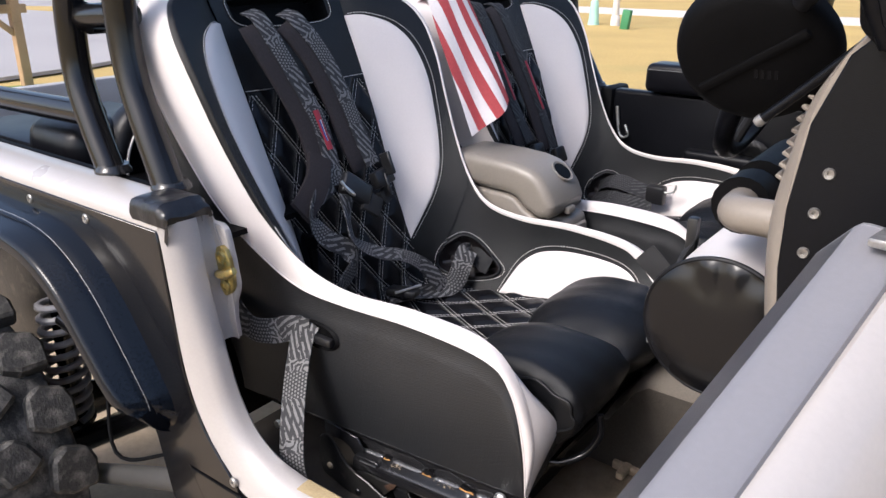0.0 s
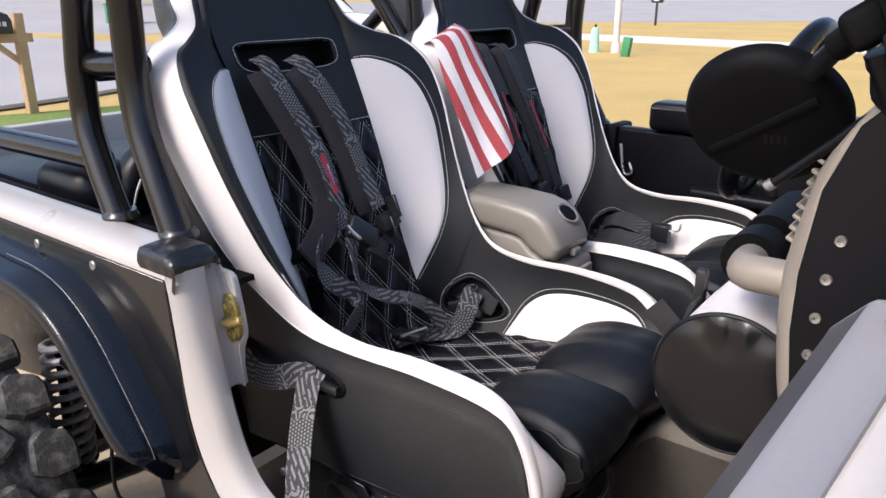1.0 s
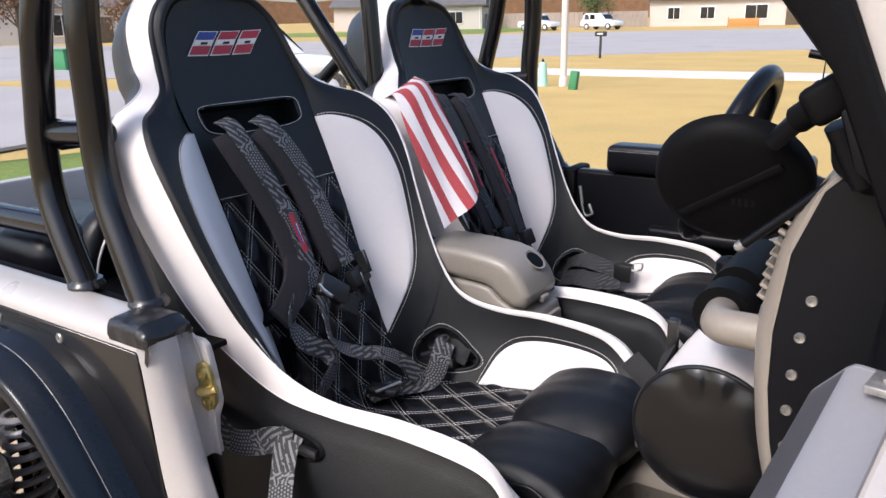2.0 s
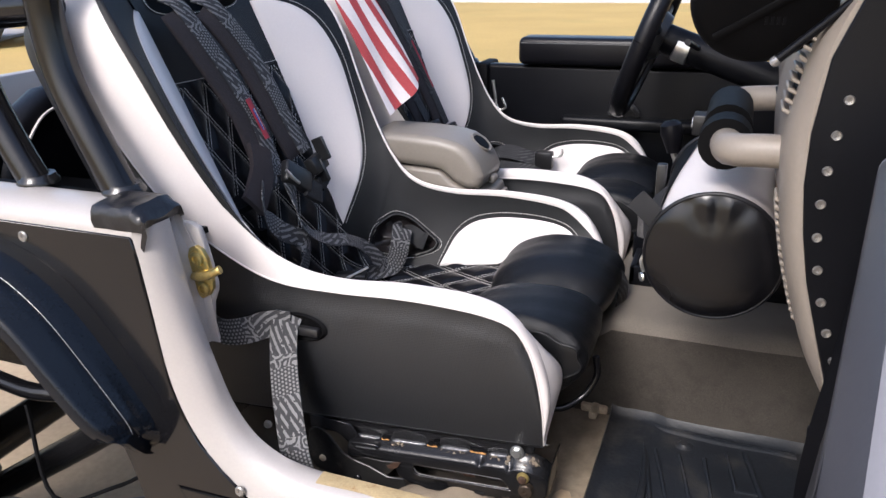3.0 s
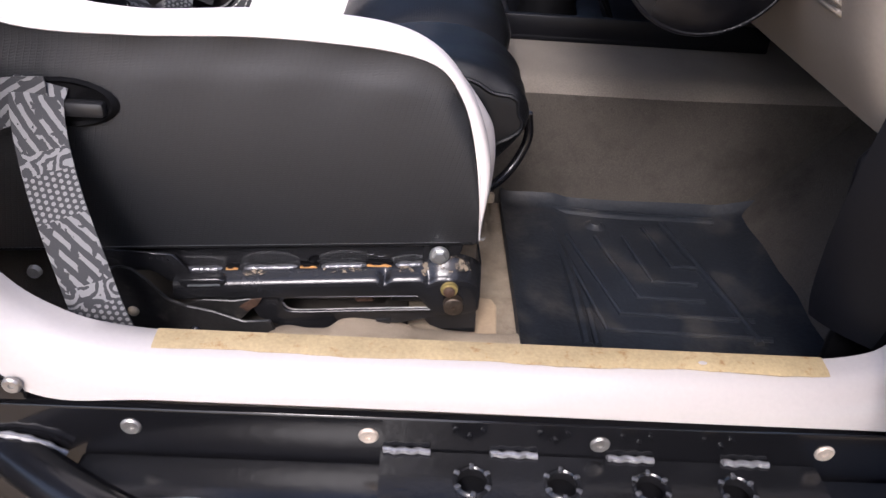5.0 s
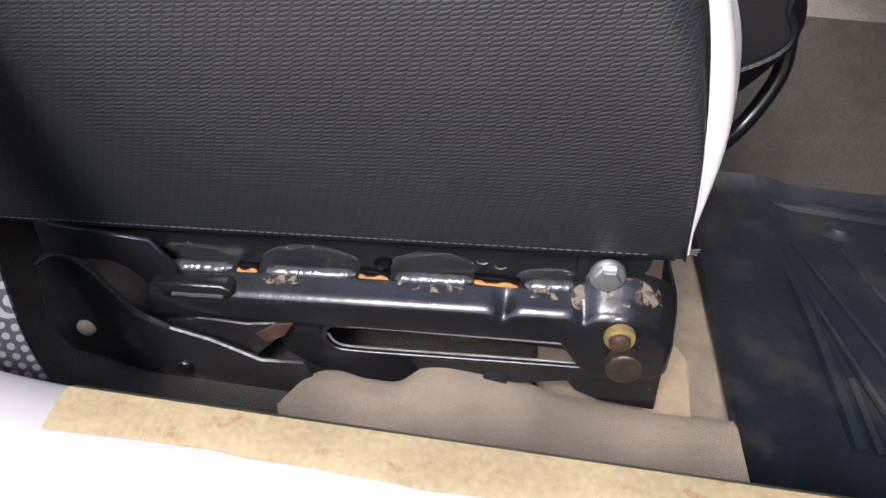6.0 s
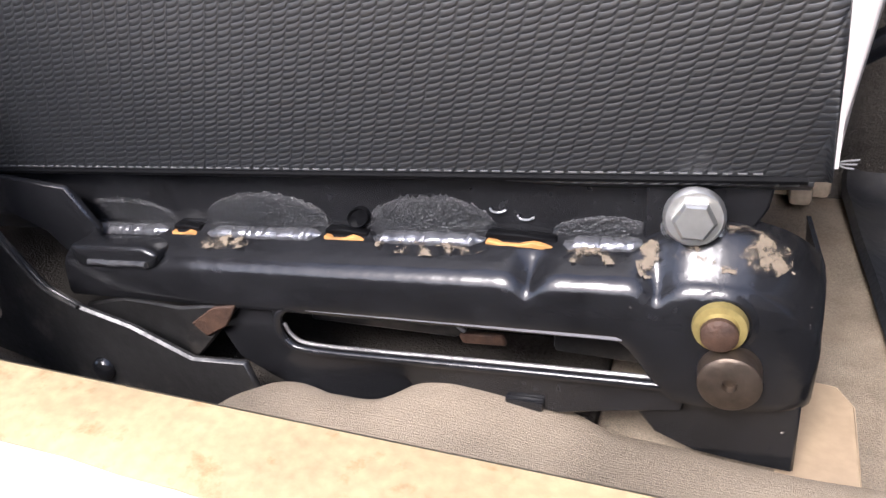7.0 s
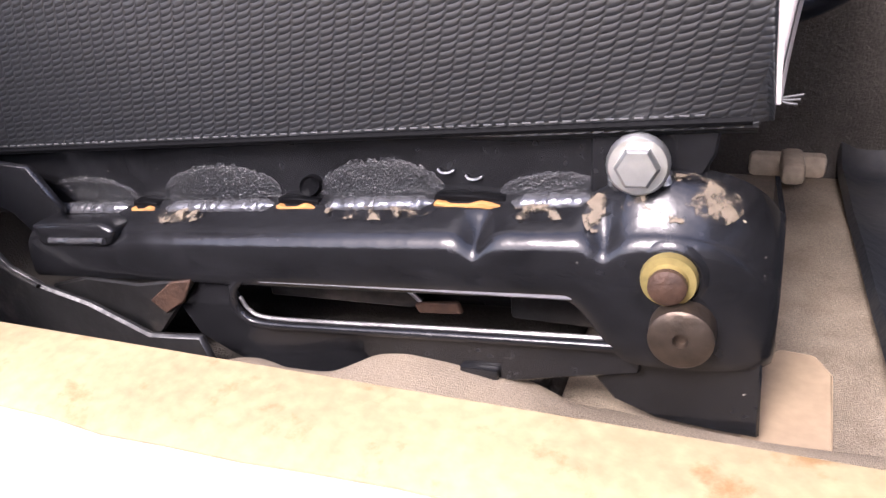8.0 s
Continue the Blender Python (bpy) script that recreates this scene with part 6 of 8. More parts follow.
LOW = [(-0.566, 0.706), (-0.552, 0.7065), (-0.5485, 0.698), (-0.546, 0.690), (-0.5405, 0.6835), (-0.530, 0.6815), (-0.468, 0.6865), (-0.39, 0.6935), (-0.37, 0.695), (-0.37, 0.684), (-0.392, 0.679), (-0.419, 0.672), (-0.452, 0.674), (-0.480, 0.666), (-0.505, 0.654), (-0.535, 0.656), (-0.556, 0.664), (-0.572, 0.672), (-0.582, 0.690)]
part("lower_plate", prism(LOW, "y", 0.1797, 0.1845, 0.0012, 1), M_BASE, base)
SLOT = [(-0.528, 0.7070), (-0.539, 0.7060), (-0.5452, 0.7005), (-0.5462, 0.6930), (-0.5425, 0.6868), (-0.533, 0.6840), (-0.50, 0.6862), (-0.468, 0.6890), (-0.42, 0.6930), (-0.369, 0.6970)]
part("slot_rim", tube([(x, 0.1778, z) for x, z in SLOT], 0.0021, 10, 6), M_BASE, base)
# Glints along the slot's edges, put into a bright inner line and grey lip.
part("slot_rim_inner", tube([(x + 0.0025, 0.1788, z + 0.0030) for x, z in SLOT[3:]], 0.0009, 6, 6), M_SLIDE, base, "bright slide edge, its glint put into the colour")
part("slot_lip", prism([(-0.536, 0.7085), (-0.53, 0.7095), (-0.46, 0.7145), (-0.387, 0.7195), (-0.376, 0.7190), (-0.376, 0.7168), (-0.392, 0.7158), (-0.395, 0.7142), (-0.46, 0.7102), (-0.53, 0.7055)], "y", 0.1757, 0.180, 0.0008, 1), M_TRIM, base, "black lip above the slot, its glint put into grey")
part("guide_nib", prism([(-0.441, 0.678), (-0.424, 0.679), (-0.425, 0.671), (-0.440, 0.670)], "y", 0.1765, 0.181, 0.0015, 2), M_BASE, base)
part("inner_track", prism([(-0.55, 0.678), (-0.37, 0.690), (-0.37, 0.725), (-0.55, 0.712)], "y", 0.215, 0.219), M_BASE, base)
part("inner_arm", prism([(-0.54, 0.7065), (-0.486, 0.7065), (-0.470, 0.7005), (-0.463, 0.6945), (-0.468, 0.6905), (-0.54, 0.688)], "y", 0.196, 0.200, 0.001, 1), M_DUSTY, base)
part("inner_arm_edge", tube([(-0.489, 0.1955, 0.7068), (-0.472, 0.1955, 0.7012), (-0.4635, 0.1955, 0.6948)], 0.0010, 6, 4), M_SLIDE, base)
part("rust_scrap", prism([(-0.466, 0.6945), (-0.446, 0.6975), (-0.444, 0.692), (-0.464, 0.690)], "y", 0.193, 0.196, 0.0008, 1), M_RUST, base)
part("inner_block", span(-0.425, -0.385, 0.198, 0.21, 0.690, 0.716, 0.002), M_DUSTY, base)
# vertical plate; paint crinkled in a fan above each weld
def plate_y(x):
    return 0.199 + 0.0006 * math.sin(95 * x)


def plate_top(x):
    return 0.753 + 0.0715 * (x + 0.735) + 0.012


part("weld_plate", sheet([[(x, plate_y(x), z_fold(x) + 0.0095 + (plate_top(x) - z_fold(x) - 0.0095) * k) for k in np.linspace(0, 1, 8)] for x in np.linspace(-0.735, -0.352, 120)]), M_BASE, base, "black upright weld plate")


def paint_fan(c, w, h, seed):
    rg = np.random.default_rng(seed)
    nu, nk = int(w * 2600), 16
    n = rg.uniform(-1, 1, (nu, nk))
    n = n + 0.5 * np.roll(n, 1, 0) + 0.5 * np.roll(n, 1, 1)
    rows = []
    for i in range(nu):
        u = -1 + 2 * i / (nu - 1)
        x = c + w * u
        top = h * max(0.0, 1 - u * u) ** 0.5 + 0.0004
        z0 = z_fold(x) + 0.0125
        rows.append([(x, plate_y(x) + 0.0004 - 0.0009 * min(1.0, 5 * (1 - k)) * min(1.0, (1 - abs(u)) * 5) - 0.00022 * n[i, j], z0 + top * k) for j, k in enumerate(np.linspace(0, 1, nk))])
    return sheet(rows)


WELDS = ((-0.668, -0.612, 0.016), (-0.588, -0.530, 0.020), (-0.503, -0.455, 0.020), (-0.422, -0.391, 0.011))
for i, (a, b, h) in enumerate(WELDS):
    part("paint_fan", paint_fan((a + b) / 2, (b - a) / 2 + 0.007, h, 3 + i), M_LUMP, base, "crinkled glossy paint above the weld")
    rows = []
    n = int((b - a) / 0.0009)
    for j in range(n + 1):
        x = a + (b - a) * j / n
        z = z_fold(x) + 0.0120
        r = 0.0046 * (0.90 + 0.10 * abs(math.sin(j * 0.45 + 1.2 * math.sin(j * 0.19 + i)))) * min(1, 0.5 + min(j, n - j) * 0.12)
        rows.append([(x + 0.0022 * math.cos(q) * (0.5 + 0.5 * math.sin(j * 0.62)), 0.1950 - r * math.sin(q), z + r * 0.85 * math.cos(q)) for q in np.linspace(-0.6, math.pi + 0.6, 13)])
    part("weld_bead", sheet(rows), M_WELD, base)
# gaps between the welds: dark slots with a rusty lower edge
for x, w in ((-0.600, 0.0075), (-0.516, 0.0105), (-0.4385, 0.0150)):
    rg = random.Random(int(-x * 1000))
    z = z_fold(x) + 0.0136
    part("weld_gap", prism([(x - w, z - 0.0008), (x + w, z - 0.0004), (x + w * 0.96, z + 0.0020), (x, z + 0.0023), (x - w * 0.94, z + 0.0019)], "y", 0.1940, 0.1988, 0.0006, 1), M_MATTE, base)
    part("rust_gap", prism([(x - w * 0.95, z - 0.0022), (x - w * 0.4, z - 0.0026 - rg.uniform(0, 0.0006)), (x + w * 0.3, z - 0.0019), (x + w * 0.96, z - 0.0025), (x + w * 0.9, z - 0.0002), (x + w * 0.35, z + 0.0006), (x, z - 0.0008), (x - w * 0.5, z - 0.0012), (x - w * 0.9, z - 0.0004)], "y", 0.1916, 0.1955, 0.0004, 1), M_ORANGE, base)
part("drain_hole", lathe([(0, 0.0003), (0.0036, 0.0003), (0.0046, 0.0012), (0.0054, 0.0), (0.0054, -0.001)], facing((-0.5115, 0.1988, 0.7430), (0, -1, 0.1)) @ Matrix.Rotation(radians(35), 4, "Z") @ Matrix.Diagonal((1.15, 0.85, 1, 1)), 18), M_MATTE, base)
for x, z in ((-0.449, 0.7530), (-0.4375, 0.7510)):
    part("paint_run", tube([(x - 0.0035, 0.1985, z + 0.0008), (x - 0.002, 0.1982, z - 0.0006), (x + 0.001, 0.1982, z - 0.0006), (x + 0.0035, 0.1985, z + 0.0006)], 0.0006, 6, 4), M_WELD, base)
# dust and bare spots on the top faces
rg = random.Random(4)
for x0, x1, k0, k1 in ((-0.421, -0.396, 0.28, 0.80), (-0.393, -0.385, 0.05, 0.95), (-0.380, -0.340, 0.05, 1.0), (-0.50, -0.45, 0.35, 0.95), (-0.60, -0.56, 0.3, 0.9)):
    rows = []
    for x in np.linspace(x0, x1, 18):
        u = (2 * x - x0 - x1) / (x1 - x0)
        half = (k1 - k0) / 2 * max(0.04, 1 - abs(u) ** 2.5) ** 0.5 * rg.uniform(0.85, 1.1)
        rows.append([top_skin(x, (k0 + k1) / 2 + half * v) for v in np.linspace(-1, 1, 7)])
    part("worn_patch", sheet(rows), M_BASE_DUST, base, "dusty worn paint")
part("worn_spot", prism([(-0.348, 0.7462), (-0.3425, 0.7466), (-0.3385, 0.7440), (-0.341, 0.7425), (-0.347, 0.7440)], "y", 0.1895, 0.1935, 0.0003, 1), M_WORN, base)
# bolts
part("stand_off", prism([(-0.392, 0.745), (-0.358, 0.748), (-0.350, 0.765), (-0.347, 0.790), (-0.392, 0.790)], "y", 0.1955, 0.202, 0.001, 1), M_BASE, base)
for x in (-0.381, -0.3665):
    part("weld_bead", lathe([(0, 0.0038), (0.003, 0.003), (0.0048, 0.0)], facing((x, 0.1935, 0.7555), (0, -1, 0.4)), 12), M_WELD, base)
part("bush_ring", lathe([(0.0098, 0.0), (0.0108, 0.0012), (0.0122, 0.0008), (0.0135, -0.0006)], facing((-0.3615, 0.1772, 0.727), (0, -1, 0)), 24), M_BASE, base)
hexbolt((-0.3745, 0.188, 0.7635), (0.05, -1, 0.05), 0.0088, 0.0085, base, M_ZINC, 1.22)
brass = part("bush", lathe([(0, 0.0045), (0.0062, 0.0045), (0.0068, 0.0030), (0.0092, 0.0028), (0.0098, 0.0), (0.0098, -0.004)], facing((-0.3615, 0.1762, 0.727), (0, -1, 0)), 24), M_BRASS, base, "brass bush")
part("bush_pin", lathe([(0, 0.0078), (0.0050, 0.0078), (0.0064, 0.0066), (0.0066, 0.003)], facing((-0.3615, 0.1762, 0.7265), (0, -1, 0)), 24), M_RUST, brass)
pin = part("shoulder_bolt", lathe([(0, 0.0065), (0.0024, 0.0065), (0.0027, 0.0095), (0.0098, 0.0095), (0.0110, 0.0085), (0.0112, 0.002), (0.0112, -0.002)], facing((-0.356, 0.1762, 0.7085), (0, -1, 0)), 28), M_BROWNBOLT, base, "brown shoulder bolt with socket")
# rear linkage plates
ARMP = [(-0.725, 0.737), (-0.720, 0.744), (-0.709, 0.747), (-0.697, 0.744), (-0.686, 0.735), (-0.674, 0.719), (-0.663, 0.706), (-0.645, 0.698), (-0.617, 0.692), (-0.585, 0.680), (-0.556, 0.683), (-0.547, 0.656), (-0.560, 0.642), (-0.648, 0.647), (-0.690, 0.660), (-0.719, 0.665), (-0.731, 0.689), (-0.728, 0.714)]
part("link_plate", prism(ARMP, "y", 0.162, 0.166, 0.0012, 1), M_DUSTY, base, "dusty black stamped link plate")
part("link_edge", tube([(-0.725, 0.1615, 0.737), (-0.709, 0.1615, 0.747), (-0.697, 0.1615, 0.744), (-0.686, 0.1615, 0.735), (-0.674, 0.1615, 0.719), (-0.663, 0.1615, 0.706), (-0.645, 0.1615, 0.698)], 0.0011, 6, 4), M_DUSTY, base)
part("gusset", prism([(-0.655, 0.690), (-0.63, 0.697), (-0.598, 0.697), (-0.564, 0.704), (-0.575, 0.690), (-0.598, 0.664), (-0.640, 0.660)], "y", 0.176, 0.179, 0.001, 1), M_DUSTY, base)
part("rust_scrap", prism([(-0.592, 0.690), (-0.578, 0.701), (-0.566, 0.7035), (-0.572, 0.692), (-0.584, 0.684)], "y", 0.1745, 0.1765, 0.0006, 1), M_RUST, base)
part("top_bracket", prism([(-0.738, 0.752), (-0.66, 0.748), (-0.645, 0.728), (-0.647, 0.7125), (-0.668, 0.7115), (-0.679, 0.722), (-0.697, 0.729), (-0.738, 0.727)], "y", 0.186, 0.19, 0.001, 1), M_BASE, base)
for x, z, m in ((-0.703, 0.688, M_WORN), (-0.639, 0.664, M_BASE)):
    part("link_rivet", lathe([(0, 0.004), (0.003, 0.0038), (0.0058, 0.002), (0.0064, 0.0)], facing((x, 0.162, z), (0, -1, 0)), 16), m, base)
part("far_rail", join(span(-0.70, -0.34, 0.66, 0.70, 0.66, 0.745, 0.006), span(-0.72, -0.36, 0.22, 0.66, 0.752, 0.762)), M_BASE, base)
part("pull_rod", tube([(-0.345, 0.26, 0.802), (-0.322, 0.27, 0.803), (-0.296, 0.29, 0.818), (-0.279, 0.30, 0.852), (-0.282, 0.30, 0.885)], 0.0055, 10), M_TUBE, base, "black bent adjuster rod")

# torn carpet edge and bare spot beside the base
def offcut():
    rows = []
    edge = [(-0.562, 0.140), (-0.552, 0.164), (-0.538, 0.171), (-0.515, 0.166), (-0.492, 0.165), (-0.474, 0.184), (-0.455, 0.190), (-0.430, 0.186), (-0.415, 0.186), (-0.395, 0.181), (-0.376, 0.181), (-0.345, 0.178), (-0.318, 0.176), (-0.278, 0.176)]
    E = spline(edge, 8)
    for p in E:
        r = []
        for k in np.linspace(0, 1, 14):
            y = 0.057 + (p[1] - 0.057) * k
            h = 0.6635 + 0.003 * math.sin(22 * p[0]) * k + 0.006 * k * max(0, math.sin((p[0] + 0.52) * 26)) - 0.004 * (k > 0.96)
            r.append((p[0], y, h))
        rows.append(r)
    return sheet(rows, 0.007)


carpet_piece = tagged(part("carpet_offcut", offcut(), M_CARPET_WORN), "torn edge of ribbed taupe carpet on the floor", "carpet")


def fringe():
    """Loose fibres standing out of the torn edge."""
    rg = random.Random(8)
    bm = bmesh.new()
    edge = spline([(-0.552, 0.164), (-0.538, 0.171), (-0.515, 0.166), (-0.492, 0.165), (-0.474, 0.184), (-0.455, 0.190), (-0.430, 0.186), (-0.415, 0.186), (-0.395, 0.181), (-0.376, 0.181), (-0.345, 0.178), (-0.318, 0.176), (-0.278, 0.176)], 8)
    for _ in range(900):
        i = rg.randrange(len(edge) - 1)
        p = edge[i] + (edge[i + 1] - edge[i]) * rg.random()
        h = 0.6645 + 0.003 * math.sin(22 * p[0]) + 0.006 * max(0, math.sin((p[0] + 0.52) * 26)) - rg.uniform(0.0, 0.008)
        d = (rg.uniform(-0.0018, 0.0018), rg.uniform(0.0008, 0.0035), rg.uniform(-0.0012, 0.0022))
        a = bm.verts.new((p[0] - 0.00022, p[1] - 0.001, h))
        b = bm.verts.new((p[0] + 0.00022, p[1] - 0.001, h))
        c = bm.verts.new((p[0] + d[0], p[1] + d[1], h + d[2]))
        bm.faces.new((a, b, c))
    return bm


tagged(part("frayed_fibres", fringe(), M_CARPET_WORN, carpet_piece, "frayed carpet fibres"), kind="stuff")
part("bare_spot", prism([(-0.334, 0.182), (-0.326, 0.245), (-0.318, 0.256), (-0.304, 0.254), (-0.298, 0.240), (-0.302, 0.184)], "z", 0.6555, 0.6570, 0.001, 1), M_BARE, jeep, "bare cream floor patch")
part("floor_bracket", join(span(-0.335, -0.285, 0.49, 0.515, 0.655, 0.672, 0.004), span(-0.315, -0.30, 0.46, 0.50, 0.66, 0.675, 0.004)), M_WORN, jeep)

# ---- console and floor controls ----
console = thing("centre_console", (-0.74, 0.79, 0.76), "taupe plastic centre console with padded lid and round recess", "console")
LID = [(-0.88, 1.108), (-0.84, 1.110), (-0.76, 1.109), (-0.70, 1.105), (-0.665, 1.097), (-0.640, 1.083), (-0.618, 1.055), (-0.606, 1.028), (-0.606, 1.010), (-0.620, 0.998), (-0.645, 0.998), (-0.675, 1.012), (-0.700, 1.035), (-0.725, 1.038), (-0.88, 1.046)]
part("lid", prism(LID, "y", 0.715, 0.862, 0.020, 5), M_TANLID, console, "taupe console lid with rounded nose")
part("console_body", prism([(-0.88, 1.043), (-0.725, 1.035), (-0.702, 1.032), (-0.678, 1.010), (-0.648, 0.995), (-0.600, 0.992), (-0.585, 0.93), (-0.575, 0.76), (-0.88, 0.76)], "y", 0.722, 0.855, 0.010, 3), M_TANLID, console)
part("recess_ring", lathe([(0.0, -0.004), (0.019, -0.004), (0.0235, 0.0005), (0.026, 0.0008), (0.0275, -0.001)], facing((-0.6385, 0.812, 1.0815), (0.62, 0, 0.78)), 28), M_TANLID, console)
part("recess_cup", lathe([(0.0, 0.0006), (0.0205, 0.0006), (0.021, -0.001)], facing((-0.6385, 0.812, 1.0815), (0.62, 0, 0.78)), 28), M_MATTE, console)
part("front_trim", box(-0.588, 0.79, 0.955, 0.012, 0.085, 0.045, 0.005, 2, None), M_TAN, console)
part("latch", span(-0.612, -0.598, 0.775, 0.805, 1.0, 1.016, 0.004), M_TANLID, console)

tray = thing("shifter_tray", (-0.12, 0.80, 0.85), "black plastic floor tray with gear levers on the tunnel", "console")
part("tray_floor", span(-0.285, 0.14, 0.672, 0.93, 0.846, 0.860, 0.004), M_PLASTIC, tray)
part("tray_wall", span(-0.285, 0.14, 0.672, 0.684, 0.852, 0.888, 0.004), M_PLASTIC, tray)
part("tray_wall", span(-0.285, -0.272, 0.672, 0.93, 0.852, 0.888, 0.004), M_PLASTIC, tray)
part("boot", lathe([(0.055, 0.0), (0.05, 0.02), (0.052, 0.03), (0.042, 0.05), (0.044, 0.06), (0.03, 0.09), (0.016, 0.12), (0.012, 0.14)], Matrix.Translation((-0.20, 0.80, 0.858)), 20), M_MATTE, tray)
lever = part("gear_lever", tube([(-0.20, 0.80, 0.96), (-0.215, 0.80, 1.04), (-0.232, 0.80, 1.09)], 0.006, 10), M_ZINC, tray)
part("knob", lathe([(0, -0.03), (0.014, -0.03), (0.018, -0.01), (0.022, 0.01), (0.020, 0.026), (0.012, 0.033), (0, 0.034)], facing((-0.236, 0.80, 1.12), (-0.2, 0, 1)), 20), M_VINYL, lever)
part("transfer_lever", tube([(-0.10, 0.74, 0.86), (-0.16, 0.74, 0.98), (-0.20, 0.745, 1.05), (-0.205, 0.745, 1.10)], 0.008, 10), M_TUBE, tray)
tagged(part("drink_tin", lathe([(0, 0.0), (0.020, 0.0), (0.022, 0.004), (0.022, 0.05), (0.0235, 0.053), (0.0235, 0.06), (0.019, 0.062), (0, 0.060)], Matrix.Translation((-0.268, 0.80, 0.895)), 24), M_SLIDE), "small silver tin standing on the shifter tray", "tin")
part("tin_holder", lathe([(0, 0.0), (0.028, 0.0), (0.028, 0.05), (0.025, 0.05), (0.025, 0.006), (0, 0.006)], Matrix.Translation((-0.268, 0.80, 0.860)), 20), M_PLASTIC, tray)
part("switch_box", span(-0.20, -0.15, 0.78, 0.83, 1.13, 1.17, 0.004), M_BUCKLE, dash)
part("badge_disc", lathe([(0, 0.001), (0.011, 0.001), (0.012, -0.001)], facing((-0.201, 0.805, 1.15), (-1, 0, 0)), 16), M_SILVER, dash)
part("lower_dash", span(-0.02, 0.25, 0.62, 1.44, 0.98, 1.24, 0.02), M_MATTE, dash)

# ---- steering wheel ----
wheel_thing = thing("steering_wheel", (-0.28, 1.125, 1.27), "black leather steering wheel on the far side of the dash", "steering wheel")
wm = facing((-0.325, 1.125, 1.285), (-0.94, 0, 0.34))
ring = [tuple(wm @ Vector((0.185 * math.cos(a), 0.185 * math.sin(a), 0))) for a in np.linspace(0, 2 * math.pi, 33)[:-1]]
part("rim", tube(ring, 0.021, 14, 3, closed=True), M_VINYL, wheel_thing)
part("hub", lathe([(0, 0.014), (0.045, 0.012), (0.06, -0.005), (0.05, -0.03), (0, -0.03)], wm, 24), M_BUCKLE, wheel_thing)
for a in (0.3, 2.84, 4.71):
    part("spoke", tube([tuple(wm @ Vector((0.04 * math.cos(a), 0.04 * math.sin(a), -0.01))), tuple(wm @ Vector((0.18 * math.cos(a), 0.18 * math.sin(a), 0)))], 0.011, 8, 2), M_BUCKLE, wheel_thing)
part("column", tube([tuple(wm @ Vector((0, 0, -0.03))), (0.0, 1.125, 1.165)], 0.035, 14, 2), M_PLASTIC, wheel_thing)
part("stalk", tube([(-0.22, 1.08, 1.26), (-0.235, 0.96, 1.285)], 0.007, 8, 2), M_PLASTIC, wheel_thing)
part("quick_release", lathe([(0.03, -0.02), (0.036, -0.015), (0.036, 0.015), (0.03, 0.02)], facing((-0.255, 1.125, 1.255), (-0.94, 0, 0.34)), 16), M_ZINC, wheel_thing)

# ---- far door ----
part("far_sill", span(-0.90, 0.12, 1.46, 1.55, 0.58, 0.747, 0.012, 3), M_MATTE, jeep)
far_door = thing("driver_door", (-0.4, 1.5, 0.75), "closed black half door with padded top on the far side", "door")
part("door_panel", span(-0.835, 0.16, 1.455, 1.50, 0.75, 1.157, 0.012, 3), M_PLASTIC, far_door)
part("door_skin", span(-0.835, 0.10, 1.502, 1.538, 0.75, 1.15, 0.012, 3), M_WHITE, far_door)
part("top_pad", span(-0.735, -0.20, 1.43, 1.53, 1.160, 1.238, 0.018, 4), M_VINYL, far_door, "padded black vinyl door top")
part("pad_piping", tube([(-0.725, 1.432, 1.222), (-0.21, 1.432, 1.222)], 0.002, 6, 2), M_STITCH_DARK, far_door)
part("armrest", span(-0.60, -0.10, 1.415, 1.46, 0.985, 1.02, 0.012, 3), M_PLASTIC, far_door)
part("pull_cord", tube([(-0.46, 1.44, 1.03), (-0.43, 1.42, 1.06), (-0.40, 1.42, 1.055), (-0.385, 1.44, 1.03)], 0.010, 10), M_WEB_DARK, far_door)
part("belt_slide", tube([(-0.815, 1.448, 1.11), (-0.80, 1.448, 1.03), (-0.775, 1.448, 1.03), (-0.785, 1.448, 1.06)], 0.005, 8), M_ZINC, far_door)
part("hinge_post", span(-0.87, -0.83, 1.44, 1.56, 0.75, 1.16, 0.01), M_MATTE, jeep)
far_mirror = thing("driver_mirror", (-0.10, 1.60, 1.36), "chrome-domed black mirror standing outside the far door", "mirror")
part("shell", lathe([(0, 0.034), (0.025, 0.031), (0.045, 0.018), (0.056, -0.004), (0.054, -0.02), (0, -0.02)], facing((-0.150, 1.60, 1.412), (-0.25, -1, 0.35)), 28), M_CHROME, far_mirror, "chrome dome")
part("glass_housing", lathe([(0, 0.010), (0.024, 0.009), (0.034, 0.0), (0.030, -0.03), (0, -0.034)], facing((-0.232, 1.60, 1.376), (-0.3, -1, 0.1)) @ Matrix.Diagonal((0.7, 1.25, 1, 1)), 24), M_PLASTIC, far_mirror)
part("aerial", tube([(-0.225, 1.60, 1.40), (-0.222, 1.60, 1.47)], 0.0018, 6, 2), M_TUBE, far_mirror)
part("knob", tube([(-0.262, 1.60, 1.484), (-0.210, 1.60, 1.474)], 0.011, 12, 2), M_PLASTIC, far_mirror)
part("stem", tube([(-0.20, 1.60, 1.39), (-0.12, 1.58, 1.34), (-0.04, 1.56, 1.20), (-0.02, 1.55, 1.12)], 0.009, 10), M_PLASTIC, far_mirror)

# ---- harness ----
NB = (0.92, 0, 0.39)


